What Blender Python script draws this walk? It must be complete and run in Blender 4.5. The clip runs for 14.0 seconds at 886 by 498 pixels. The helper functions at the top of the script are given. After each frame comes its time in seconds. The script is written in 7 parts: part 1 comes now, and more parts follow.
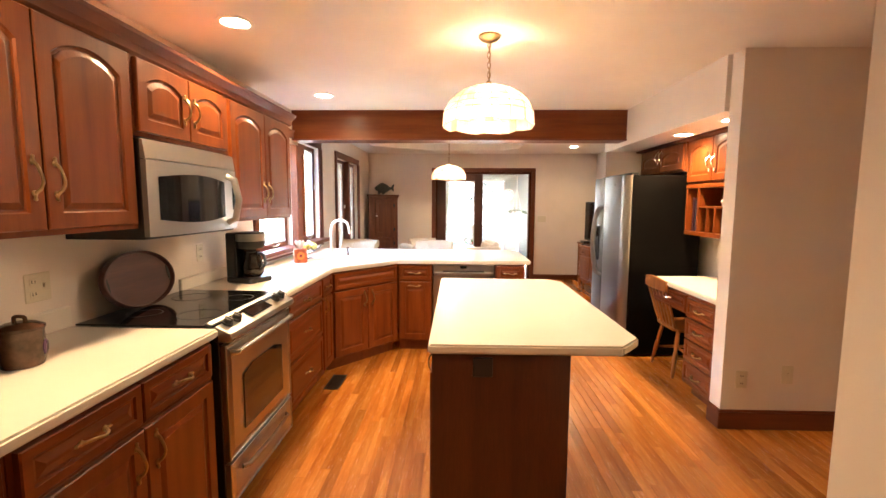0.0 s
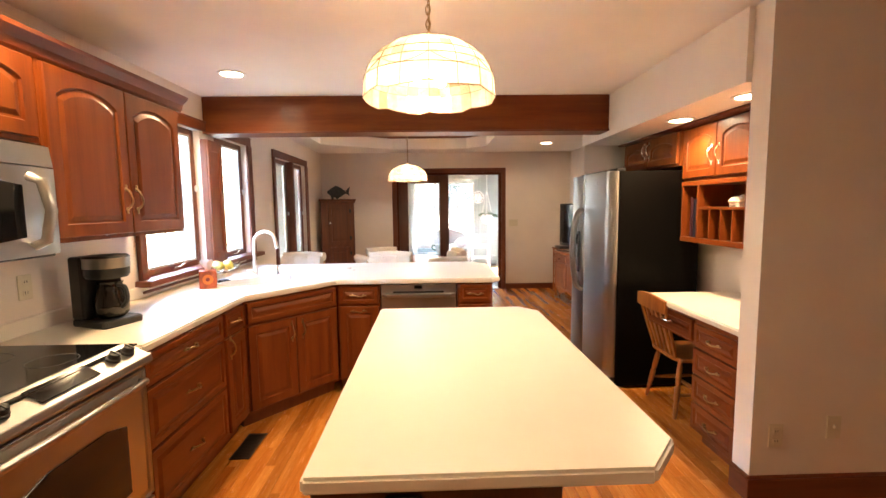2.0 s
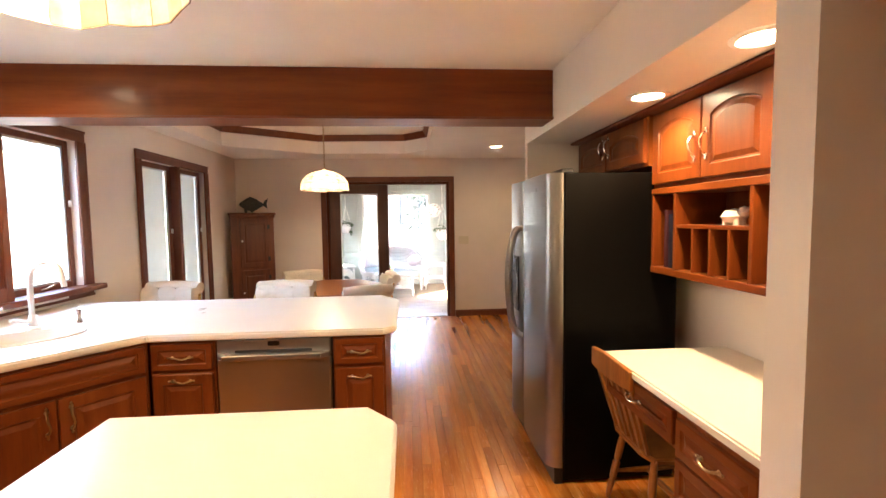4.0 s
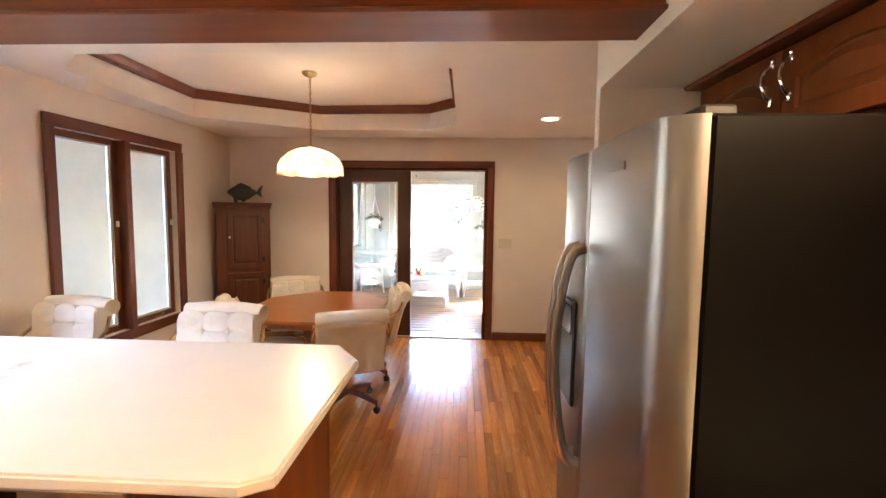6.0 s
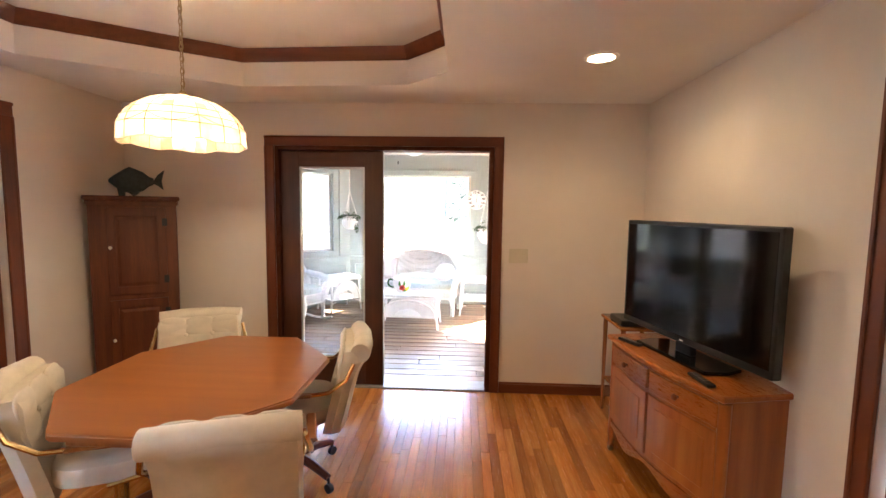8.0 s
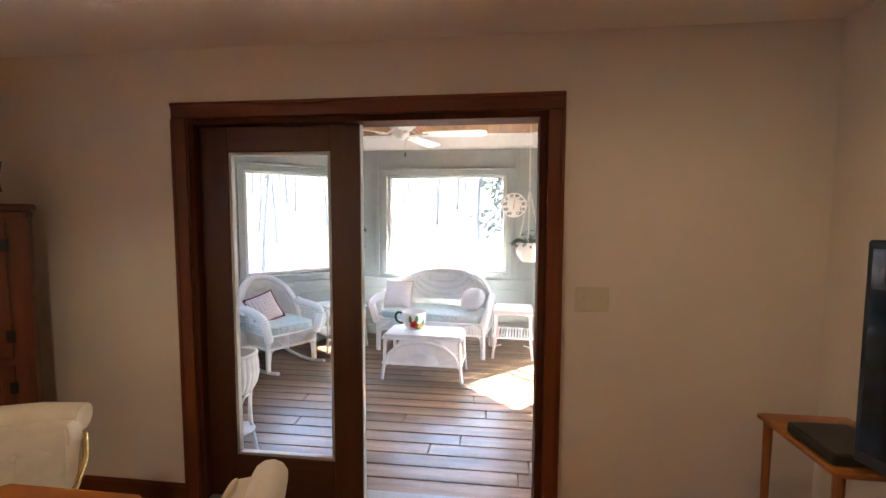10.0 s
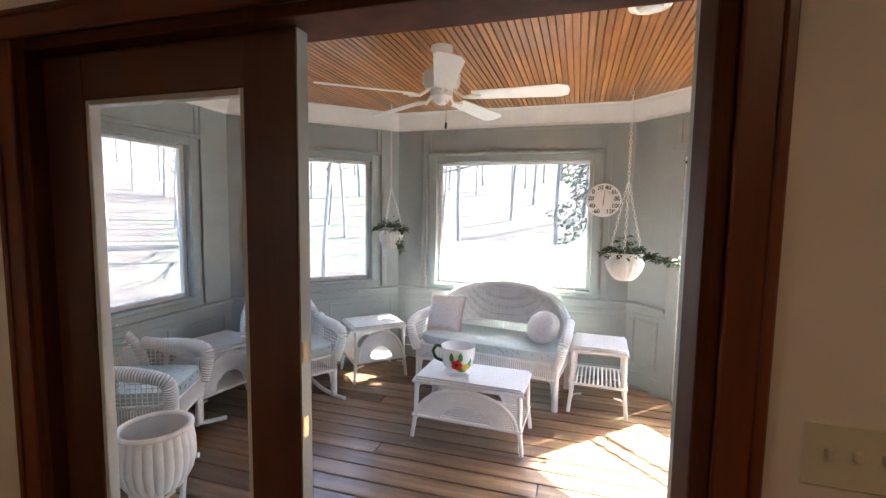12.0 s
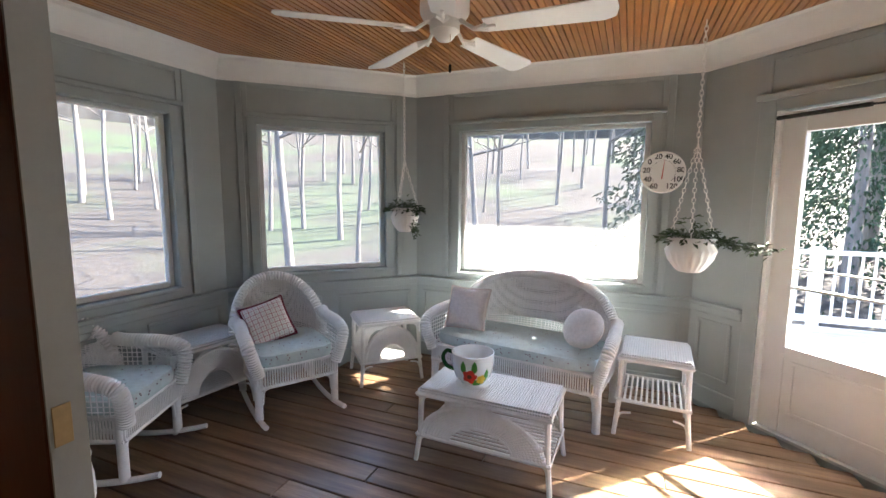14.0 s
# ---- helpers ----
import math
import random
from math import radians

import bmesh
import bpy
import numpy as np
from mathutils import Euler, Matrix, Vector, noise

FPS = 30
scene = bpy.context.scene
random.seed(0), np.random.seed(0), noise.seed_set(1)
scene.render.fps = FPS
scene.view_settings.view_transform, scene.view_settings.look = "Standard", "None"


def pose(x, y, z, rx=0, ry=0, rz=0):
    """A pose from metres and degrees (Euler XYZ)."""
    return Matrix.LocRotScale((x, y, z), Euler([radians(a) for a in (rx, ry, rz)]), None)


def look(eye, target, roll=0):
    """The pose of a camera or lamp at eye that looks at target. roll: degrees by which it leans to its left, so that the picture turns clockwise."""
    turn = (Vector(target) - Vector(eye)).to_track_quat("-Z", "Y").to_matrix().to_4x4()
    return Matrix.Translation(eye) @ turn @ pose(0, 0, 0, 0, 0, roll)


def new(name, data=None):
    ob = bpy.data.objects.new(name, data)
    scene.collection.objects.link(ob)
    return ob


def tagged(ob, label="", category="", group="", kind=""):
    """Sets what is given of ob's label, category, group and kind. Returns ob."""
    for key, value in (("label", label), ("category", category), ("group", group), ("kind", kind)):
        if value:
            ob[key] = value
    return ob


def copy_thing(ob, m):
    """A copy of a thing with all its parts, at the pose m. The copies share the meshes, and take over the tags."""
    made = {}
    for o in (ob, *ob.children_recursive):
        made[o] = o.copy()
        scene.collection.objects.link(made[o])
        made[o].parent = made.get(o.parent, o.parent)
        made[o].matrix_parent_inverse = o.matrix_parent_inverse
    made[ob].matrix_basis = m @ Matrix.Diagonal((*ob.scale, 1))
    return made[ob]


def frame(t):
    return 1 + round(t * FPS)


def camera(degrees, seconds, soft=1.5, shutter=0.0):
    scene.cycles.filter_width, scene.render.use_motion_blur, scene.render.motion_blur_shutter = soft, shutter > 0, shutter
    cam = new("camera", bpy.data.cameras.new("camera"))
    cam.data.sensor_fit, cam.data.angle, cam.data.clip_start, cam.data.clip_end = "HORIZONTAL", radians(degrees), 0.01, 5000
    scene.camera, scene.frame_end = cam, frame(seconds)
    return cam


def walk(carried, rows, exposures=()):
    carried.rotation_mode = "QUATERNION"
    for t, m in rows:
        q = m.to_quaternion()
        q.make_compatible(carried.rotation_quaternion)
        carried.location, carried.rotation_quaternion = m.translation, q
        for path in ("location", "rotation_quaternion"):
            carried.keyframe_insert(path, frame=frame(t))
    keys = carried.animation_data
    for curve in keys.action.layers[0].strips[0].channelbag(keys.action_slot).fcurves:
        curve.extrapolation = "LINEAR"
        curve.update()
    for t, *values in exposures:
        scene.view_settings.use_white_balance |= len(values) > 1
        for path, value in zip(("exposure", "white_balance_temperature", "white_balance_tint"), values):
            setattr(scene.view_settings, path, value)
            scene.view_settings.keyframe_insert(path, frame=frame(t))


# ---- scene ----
cam = camera(89.9, 14.0)
PATH = [
    (0, (0.053, -0.264, 1.465), (-0.009, 1.724, 1.26), 0.3),
    (0.5, (0.066, -0.136, 1.467), (0.022, 1.853, 1.263), 0.4),
    (1, (0.079, 0.054, 1.47), (0.064, 2.043, 1.263), 0.3),
    (1.5, (0.127, 0.275, 1.465), (0.138, 2.265, 1.265), -0.0),
    (2, (0.227, 0.538, 1.479), (0.28, 2.528, 1.288), -0.7),
    (2.5, (0.346, 0.824, 1.486), (0.469, 2.812, 1.309), -1.0),
    (3, (0.522, 1.102, 1.492), (0.713, 3.087, 1.337), -1.2),
    (3.2, (0.578, 1.192, 1.493), (0.793, 3.176, 1.349), -1.2),
    (5.5, (1.21, 2.661, 1.511), (1.143, 4.655, 1.381), 0.6),
    (6, (1.209, 3.05, 1.537), (1.11, 5.04, 1.372), 0.7),
    (6.5, (1.193, 3.445, 1.534), (1.075, 5.433, 1.35), 0.9),
    (7, (1.162, 3.861, 1.511), (1.05, 5.85, 1.333), 1.1),
    (7.5, (1.206, 4.266, 1.547), (1.096, 6.254, 1.357), 1.1),
    (8, (1.221, 4.672, 1.558), (1.133, 6.662, 1.376), 0.8),
    (8.5, (1.245, 5.069, 1.594), (1.146, 7.059, 1.414), 0.5),
    (8.7, (1.24, 5.224, 1.591), (1.144, 7.214, 1.416), 0.5),
    (10.8, (1.246, 6.771, 1.562), (0.849, 8.727, 1.423), 0.2),
    (11, (1.249, 6.902, 1.567), (0.82, 8.85, 1.428), 0.3),
    (11.5, (1.227, 7.196, 1.577), (0.731, 9.127, 1.427), 0.5),
    (12, (1.211, 7.449, 1.593), (0.634, 9.356, 1.417), 0.8),
    (12.5, (1.192, 7.657, 1.609), (0.554, 9.541, 1.401), 1.0),
    (13, (1.235, 7.851, 1.563), (0.524, 9.709, 1.36), 0.7),
    (13.5, (1.231, 7.99, 1.532), (0.479, 9.831, 1.317), 0.5),
    (14, (1.22, 8.103, 1.522), (0.452, 9.934, 1.282), 0.3),
]
walk(cam, [(t, look(eye, target, roll)) for t, eye, target, roll in PATH],
     exposures=[(0, 6.72), (1.5, 6.52), (3.0, 6.18), (5.5, 6.42), (7.5, 6.28), (8.7, 6.15), (10.8, 4.92), (11.5, 4.78), (12.5, 4.46), (14, 4.04)])

# ---- world and light ----
world = bpy.data.worlds.new("sky")
scene.world = world
world.use_nodes = True
wn, wl = world.node_tree.nodes, world.node_tree.links
sky = wn.new("ShaderNodeTexSky")
sky.sky_type, sky.sun_disc = "NISHITA", False
sky.sun_elevation, sky.sun_rotation = radians(43), radians(45)
wl.new(sky.outputs[0], wn["Background"].inputs[0])
wn["Background"].inputs[1].default_value = 0.15

WARM = (1.0, 0.67, 0.35)


def lamp(name, kind, energy, colour, m, size=0.1, size_y=0.0, angle=0.0, cone=0.0):
    data = bpy.data.lights.new(name, kind)
    data.energy, data.color = energy, colour
    if kind == "AREA":
        data.size = size
        data.shape = "RECTANGLE" if size_y else "DISK"
        if size_y:
            data.size_y = size_y
    elif kind == "SUN":
        data.angle = angle
    else:
        data.shadow_soft_size = size
    if cone:
        data.spot_size, data.spot_blend = cone, 0.6
    ob = new(name, data)
    ob.matrix_world = m
    return ob


lamp("sun", "SUN", 5.0, (1.0, 0.95, 0.86), look((8, 19.4, 10.4), (0.5, 11.9, 0.5)), angle=radians(0.6))


PEND_K, PEND_D, CAN = 0.36, 0.35, 1.22


# ---- mesh helpers ----
class M:
    """A mesh under construction: boxes, prisms, tubes and turned shapes, all in one list of points and faces."""

    def __init__(self):
        self.v, self.f = [], []

    def add(self, verts, faces, m=None):
        k = len(self.v)
        self.v += [tuple(m @ Vector(p)) if m else tuple(p) for p in verts]
        self.f += [tuple(i + k for i in f) for f in faces]
        return self

    def box(self, x0, x1, y0, y1, z0, z1, m=None):
        p = [(x, y, z) for z in (z0, z1) for y in (y0, y1) for x in (x0, x1)]
        return self.add(p, [(0, 2, 3, 1), (4, 5, 7, 6), (0, 1, 5, 4), (2, 6, 7, 3), (0, 4, 6, 2), (1, 3, 7, 5)], m)

    def loops(self, rows, closed=True, caps=True, m=None):
        n, k = len(rows[0]), len(rows)
        faces = [(i * n + j, i * n + (j + 1) % n, (i + 1) * n + (j + 1) % n, (i + 1) * n + j)
                 for i in range(k - 1) for j in range(n if closed else n - 1)]
        if caps:
            faces += [tuple(range(n))[::-1], tuple((k - 1) * n + j for j in range(n))]
        return self.add([p for r in rows for p in r], faces, m)

    def prism(self, poly, z0, z1, m=None):
        return self.loops([[(x, y, z) for x, y in poly] for z in (z0, z1)], m=m)

    def lathe(self, profile, n=20, m=None, caps=True):
        rows = [[(r * math.cos(2 * math.pi * j / n), r * math.sin(2 * math.pi * j / n), z) for j in range(n)] for r, z in profile]
        return self.loops(rows, caps=caps, m=m)

    def tube(self, pts, r, n=8, m=None, flat=1.0):
        pts = [Vector(p) for p in pts]
        rows, side = [], None
        for i, p in enumerate(pts):
            d = (pts[min(i + 1, len(pts) - 1)] - pts[max(i - 1, 0)]).normalized()
            if side is None:
                side = d.orthogonal().normalized()
            side = (side - d * side.dot(d)).normalized()
            up = d.cross(side)
            q = r[i] if isinstance(r, (list, tuple)) else r
            rows.append([p + q * (math.cos(a) * side + flat * math.sin(a) * up) for a in (2 * math.pi * j / n for j in range(n))])
        return self.loops(rows, m=m)

    def done(self, name, mat, parent=None, label="", bevel=0.0, smooth=False, seg=1, m=None):
        me = bpy.data.meshes.new(name)
        me.from_pydata(self.v, [], self.f)
        bm = bmesh.new()
        bm.from_mesh(me)
        bmesh.ops.recalc_face_normals(bm, faces=bm.faces)
        if bevel:
            es = [e for e in bm.edges if len(e.link_faces) == 2 and e.calc_face_angle(0) > 0.6]
            bmesh.ops.bevel(bm, geom=es, offset=bevel, segments=seg, affect="EDGES", clamp_overlap=True)
        for f in bm.faces:
            f.smooth = smooth
        if smooth:
            for e in bm.edges:
                e.smooth = e.calc_face_angle(0) < 0.7
        bm.to_mesh(me)
        bm.free()
        me.materials.append(mat)
        ob = new(name, me)
        if m:
            ob.matrix_basis = m
        if parent:
            ob.parent = parent
        if label:
            ob["label"] = label
        return ob


def thing(name, m, label, category, group="", kind=""):
    ob = new(name)
    ob.empty_display_size = 0.1
    ob.matrix_basis = m
    return tagged(ob, label, category, group, kind)


def arc(cx, cz, rx, rz, a0, a1, n, y=0.0):
    return [(cx + rx * math.cos(radians(a0 + (a1 - a0) * i / n)), y, cz + rz * math.sin(radians(a0 + (a1 - a0) * i / n))) for i in range(n + 1)]


def smooth_path(pts, n=6):
    pts = [Vector(p) for p in pts]
    out = []
    for i in range(len(pts) - 1):
        p0, p1, p2, p3 = pts[max(i - 1, 0)], pts[i], pts[i + 1], pts[min(i + 2, len(pts) - 1)]
        for j in range(n):
            t = j / n
            out.append(0.5 * ((2 * p1) + (p2 - p0) * t + (2 * p0 - 5 * p1 + 4 * p2 - p3) * t * t + (3 * p1 - p0 - 3 * p2 + p3) * t ** 3))
    return out + [pts[-1]]


# ---- materials ----
def nodes_of(name):
    mat = bpy.data.materials.new(name)
    mat.use_nodes = True
    return mat, mat.node_tree.nodes, mat.node_tree.links, mat.node_tree.nodes["Principled BSDF"]


def coords(n, l, scale, kind="Object"):
    tc, mp = n.new("ShaderNodeTexCoord"), n.new("ShaderNodeMapping")
    mp.inputs["Scale"].default_value = scale
    l.new(tc.outputs[kind], mp.inputs[0])
    return mp.outputs[0]


def noise_node(n, l, vec, scale, detail=4, rough=0.6):
    t = n.new("ShaderNodeTexNoise")
    t.inputs["Scale"].default_value, t.inputs["Detail"].default_value, t.inputs["Roughness"].default_value = scale, detail, rough
    l.new(vec, t.inputs["Vector"])
    return t.outputs["Fac"]


def ramp_node(n, l, fac, stops):
    r = n.new("ShaderNodeValToRGB")
    while len(r.color_ramp.elements) < len(stops):
        r.color_ramp.elements.new(0.5)
    for e, (p, c) in zip(r.color_ramp.elements, stops):
        e.position, e.color = p, (*c, 1)
    l.new(fac, r.inputs[0])
    return r.outputs[0]


def mix_node(n, l, a, b, fac, mode="MIX"):
    x = n.new("ShaderNodeMix")
    x.data_type, x.blend_type = "RGBA", mode
    for sock, v in ((x.inputs[0], fac), (x.inputs[6], a), (x.inputs[7], b)):
        if isinstance(v, (int, float)):
            sock.default_value = v
        elif isinstance(v, tuple):
            sock.default_value = (*v, 1)
        else:
            l.new(v, sock)
    return x.outputs[2]


def math_node(n, l, op, a, b=0.0):
    x = n.new("ShaderNodeMath")
    x.operation = op
    for sock, v in zip(x.inputs, (a, b)):
        if isinstance(v, (int, float)):
            sock.default_value = v
        else:
            l.new(v, sock)
    return x.outputs[0]


def bump(n, l, bsdf, height, strength, distance=0.002):
    b = n.new("ShaderNodeBump")
    b.inputs["Strength"].default_value, b.inputs["Distance"].default_value = strength, distance
    l.new(height, b.inputs["Height"])
    l.new(b.outputs[0], bsdf.inputs["Normal"])


def plain(name, colour, rough=0.5, metal=0.0, vary=0.12, scale=6.0, relief=0.05, fine=90.0, coat=0.0, stretch=(1, 1, 1)):
    """Paint, plastic, metal or stone: two scales of variation in tone, gloss and relief."""
    mat, n, l, b = nodes_of(name)
    vec = coords(n, l, stretch)
    big, small = noise_node(n, l, vec, scale), noise_node(n, l, vec, fine, 3)
    dark = tuple(c * (1 - vary) for c in colour)
    light = tuple(min(1, c * (1 + vary * 0.5)) for c in colour)
    tone = ramp_node(n, l, big, [(0.3, dark), (0.7, light)])
    l.new(mix_node(n, l, tone, small, 0.06 if vary else 0.0, "OVERLAY"), b.inputs["Base Color"])
    l.new(math_node(n, l, "MULTIPLY_ADD", big, 0.12), b.inputs["Roughness"])
    b.inputs["Roughness"].links[0].from_node.inputs[2].default_value = max(0.02, rough - 0.06)
    b.inputs["Metallic"].default_value = metal
    b.inputs["Coat Weight"].default_value = coat
    if relief:
        bump(n, l, b, small, relief)
    return mat


def wood(name, dark, mid, light, rough=0.35, along="z", size=1.0, coat=0.2, random_tone=0.25, kind="Object", pore=0.5):
    """Grain that runs along one axis, with broad figure, fine pores and a tone of its own for each board."""
    mat, n, l, b = nodes_of(name)
    s = {"x": (0.9, 12, 12), "y": (12, 0.9, 12), "z": (12, 12, 0.9)}[along]
    tc, add = n.new("ShaderNodeTexCoord"), n.new("ShaderNodeVectorMath")
    info, geo = n.new("ShaderNodeObjectInfo"), n.new("ShaderNodeNewGeometry")
    rnd = math_node(n, l, "FRACT", math_node(n, l, "ADD", info.outputs["Random"], geo.outputs["Random Per Island"]))
    comb = n.new("ShaderNodeCombineXYZ")
    for i in range(3):
        l.new(math_node(n, l, "MULTIPLY", rnd, 37.0 + 11 * i), comb.inputs[i])
    l.new(tc.outputs[kind], add.inputs[0])
    l.new(comb.outputs[0], add.inputs[1])
    mp = n.new("ShaderNodeMapping")
    mp.inputs["Scale"].default_value = tuple(v * size for v in s)
    l.new(add.outputs[0], mp.inputs[0])
    figure = noise_node(n, l, mp.outputs[0], 1.3, 3, 0.55)
    pores = noise_node(n, l, mp.outputs[0], 14.0, 5, 0.7)
    tone = ramp_node(n, l, figure, [(0.25, dark), (0.5, mid), (0.78, light)])
    tone = mix_node(n, l, tone, ramp_node(n, l, pores, [(0.35, (0.55, 0.5, 0.45)), (0.6, (1, 1, 1))]), pore, "MULTIPLY")
    own = ramp_node(n, l, rnd, [(0.0, (1 - random_tone,) * 3), (1.0, (1.0, 1.0, 1.0))])
    l.new(mix_node(n, l, tone, own, 1.0, "MULTIPLY"), b.inputs["Base Color"])
    l.new(math_node(n, l, "MULTIPLY_ADD", pores, 0.15), b.inputs["Roughness"])
    b.inputs["Roughness"].links[0].from_node.inputs[2].default_value = rough - 0.07
    b.inputs["Coat Weight"].default_value, b.inputs["Coat Roughness"].default_value = coat, 0.15
    bump(n, l, b, pores, 0.06)
    return mat


def glass(name, colour=(1, 1, 1), rough=0.0):
    mat, n, l, b = nodes_of(name)
    b.inputs["Base Color"].default_value = (*colour, 1)
    b.inputs["Transmission Weight"].default_value, b.inputs["Roughness"].default_value, b.inputs["IOR"].default_value = 1.0, rough, 1.05
    return mat


def glow(name, colour, strength):
    mat, n, l, b = nodes_of(name)
    b.inputs["Base Color"].default_value = (0.8, 0.8, 0.8, 1)
    b.inputs["Emission Color"].default_value, b.inputs["Emission Strength"].default_value = (*colour, 1), strength
    return mat


WALL = plain("warm_white_wall_paint", (0.76, 0.68, 0.60), 0.6, vary=0.05, scale=2, relief=0.12, fine=220)
CEIL = plain("ceiling_paint", (0.86, 0.82, 0.77), 0.8, vary=0.04, scale=2, relief=0.15, fine=160)
CHERRY = wood("cherry_cabinet_wood", (0.122, 0.024, 0.004), (0.172, 0.040, 0.007), (0.222, 0.060, 0.012), 0.36, "z", 1.0, 0.12, 0.14, pore=0.25)
CHERRY_X = wood("cherry_rail_wood", (0.122, 0.024, 0.004), (0.172, 0.040, 0.007), (0.222, 0.060, 0.012), 0.36, "x", 1.0, 0.12, 0.14, pore=0.25)
TRIM = wood("stained_trim_wood", (0.120, 0.026, 0.007), (0.165, 0.040, 0.011), (0.21, 0.056, 0.016), 0.44, "z", 1.0, 0.08, 0.12, pore=0.3)
TRIM_X = wood("stained_trim_wood_lengthwise", (0.120, 0.026, 0.007), (0.165, 0.040, 0.011), (0.21, 0.056, 0.016), 0.44, "x", 1.0, 0.08, 0.12, pore=0.3)
TRIM_Y = wood("stained_trim_wood_deep", (0.120, 0.026, 0.007), (0.165, 0.040, 0.011), (0.21, 0.056, 0.016), 0.44, "y", 1.0, 0.08, 0.12, pore=0.3)
OAK = wood("oak_strip_floor", (0.42, 0.118, 0.017), (0.66, 0.232, 0.038), (0.82, 0.36, 0.078), 0.25, "y", 1.0, 0.35, 0.42, pore=0.4)
HONEY = wood("honey_wood", (0.26, 0.080, 0.020), (0.37, 0.128, 0.032), (0.46, 0.185, 0.052), 0.32, "z", 1.0, 0.3, 0.12)
HONEY_X = wood("honey_wood_lengthwise", (0.26, 0.080, 0.020), (0.37, 0.128, 0.032), (0.46, 0.185, 0.052), 0.25, "x", 1.0, 0.4, 0.12, pore=0.12)
for w_ in (CHERRY, CHERRY_X):
    w_.node_tree.nodes["Principled BSDF"].inputs["Specular IOR Level"].default_value = 0.28
COUNTER = plain("cream_laminate", (0.78, 0.73, 0.64), 0.3, vary=0.04, scale=3, relief=0.02, fine=300)
STEEL = plain("brushed_steel", (0.43, 0.42, 0.40), 0.33, 1.0, vary=0.02, scale=3, relief=0.0, fine=60, stretch=(1, 1, 18))
STEEL_D = plain("dark_brushed_steel", (0.30, 0.30, 0.295), 0.36, 1.0, vary=0.02, scale=3, relief=0.0, fine=60, stretch=(1, 1, 18))
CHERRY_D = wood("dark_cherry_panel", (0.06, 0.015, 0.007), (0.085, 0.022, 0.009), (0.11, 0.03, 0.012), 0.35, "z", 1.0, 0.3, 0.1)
CHROME = plain("chrome", (0.75, 0.73, 0.70), 0.12, 1.0, vary=0.04, relief=0)
BRASS = plain("antique_brass", (0.42, 0.30, 0.16), 0.3, 1.0, vary=0.2, scale=30, relief=0)
GOLD = plain("polished_brass", (0.80, 0.58, 0.28), 0.18, 1.0, vary=0.1, scale=30, relief=0)
BLACK = plain("black_plastic", (0.012, 0.012, 0.013), 0.4, vary=0.2, relief=0.05)
BLACK_TEX = plain("black_textured_enamel", (0.0016, 0.0014, 0.0014), 0.4, vary=0.2, relief=0.25, fine=500)
BLACK_TEX.node_tree.nodes["Principled BSDF"].inputs["Specular IOR Level"].default_value = 0.10
BLACK_GLASS = plain("black_ceramic_glass", (0.006, 0.006, 0.007), 0.06, vary=0.1, relief=0)
WHITE = plain("white_painted_wood", (0.80, 0.80, 0.78), 0.45, vary=0.05, scale=4, relief=0.08)
GREY = plain("grey_green_painted_wood", (0.36, 0.405, 0.405), 0.5, vary=0.07, scale=3, relief=0.10, fine=140)
GLASS = glass("clear_glass")
# near-black that stands in for the shade inside recesses, slots and gaps
DARK = plain("recess_shade", (0.02, 0.015, 0.012), 0.7, vary=0.1)


# ---- structure ----
def wall(name, p0, p1, thick, z0, z1, mat, openings=(), label=""):
    """A wall whose inner face runs from p0 to p1; its thickness lies to the left of that way. openings: (from, to, sill, head) along it."""
    a, b = Vector((*p0, 0)), Vector((*p1, 0))
    d = (b - a)
    m = Matrix.Translation(a) @ Matrix.Rotation(math.atan2(d.y, d.x), 4, "Z")
    me, length, s = M(), d.length, 0.0
    for o0, o1, za, zb in sorted(openings):
        if o0 > s:
            me.box(s, o0, 0, thick, z0, z1)
        if za > z0:
            me.box(o0, o1, 0, thick, z0, za)
        if zb < z1:
            me.box(o0, o1, 0, thick, zb, z1)
        s = o1
    if s < length:
        me.box(s, length, 0, thick, z0, z1)
    return tagged(me.done(name, mat, m=m), label or name.replace("_", " "), "wall", kind="structure")


H = 2.41
wall("wall_left", (-1.66, -2.2), (-1.66, 8.36), 0.14, 0, H + 0.35, WALL,
     [(5.70, 6.50, 1.02, 2.12), (6.74, 7.42, 1.02, 2.12), (8.24, 9.54, 0.50, 2.10)], "warm white painted wall with wood-trimmed windows")
wall("wall_behind", (3.2, -2.2), (-1.66, -2.2), 0.14, 0, H, WALL, label="plain warm white wall closing the kitchen")
wall("wall_front_room", (3.2, 2.585), (3.2, -2.2), 0.14, 0, H, WALL, label="plain warm white side wall")
wall("wall_entry", (3.2, 0.46), (0.795, 0.46), -0.13, 0, H, WALL, label="end of a warm white wall beside the entry")
wall("wall_partition", (3.34, 2.585), (1.79, 2.585), -0.125, 0, H, WALL, label="pale painted partition between hall and desk alcove")
wall("wall_alcove", (2.46, 4.97), (2.46, 2.71), 0.14, 0, H, WALL, label="warm white wall behind desk and refrigerator")
wall("wall_alcove_end", (2.69, 4.97), (1.76, 4.97), -0.06, 0, H, WALL, label="painted partition beside the refrigerator")
wall("wall_right", (2.69, 8.36), (2.69, 5.03), 0.14, 0, H, WALL, [(2.12, 2.95, 0.0, 2.03)], "warm white dining room wall")
wall("wall_dining", (-1.80, 8.36), (2.83, 8.36), 0.14, 0, 2.8, WALL, [(1.44, 3.245, 0.0, 2.06)], "warm white wall around the double patio door")

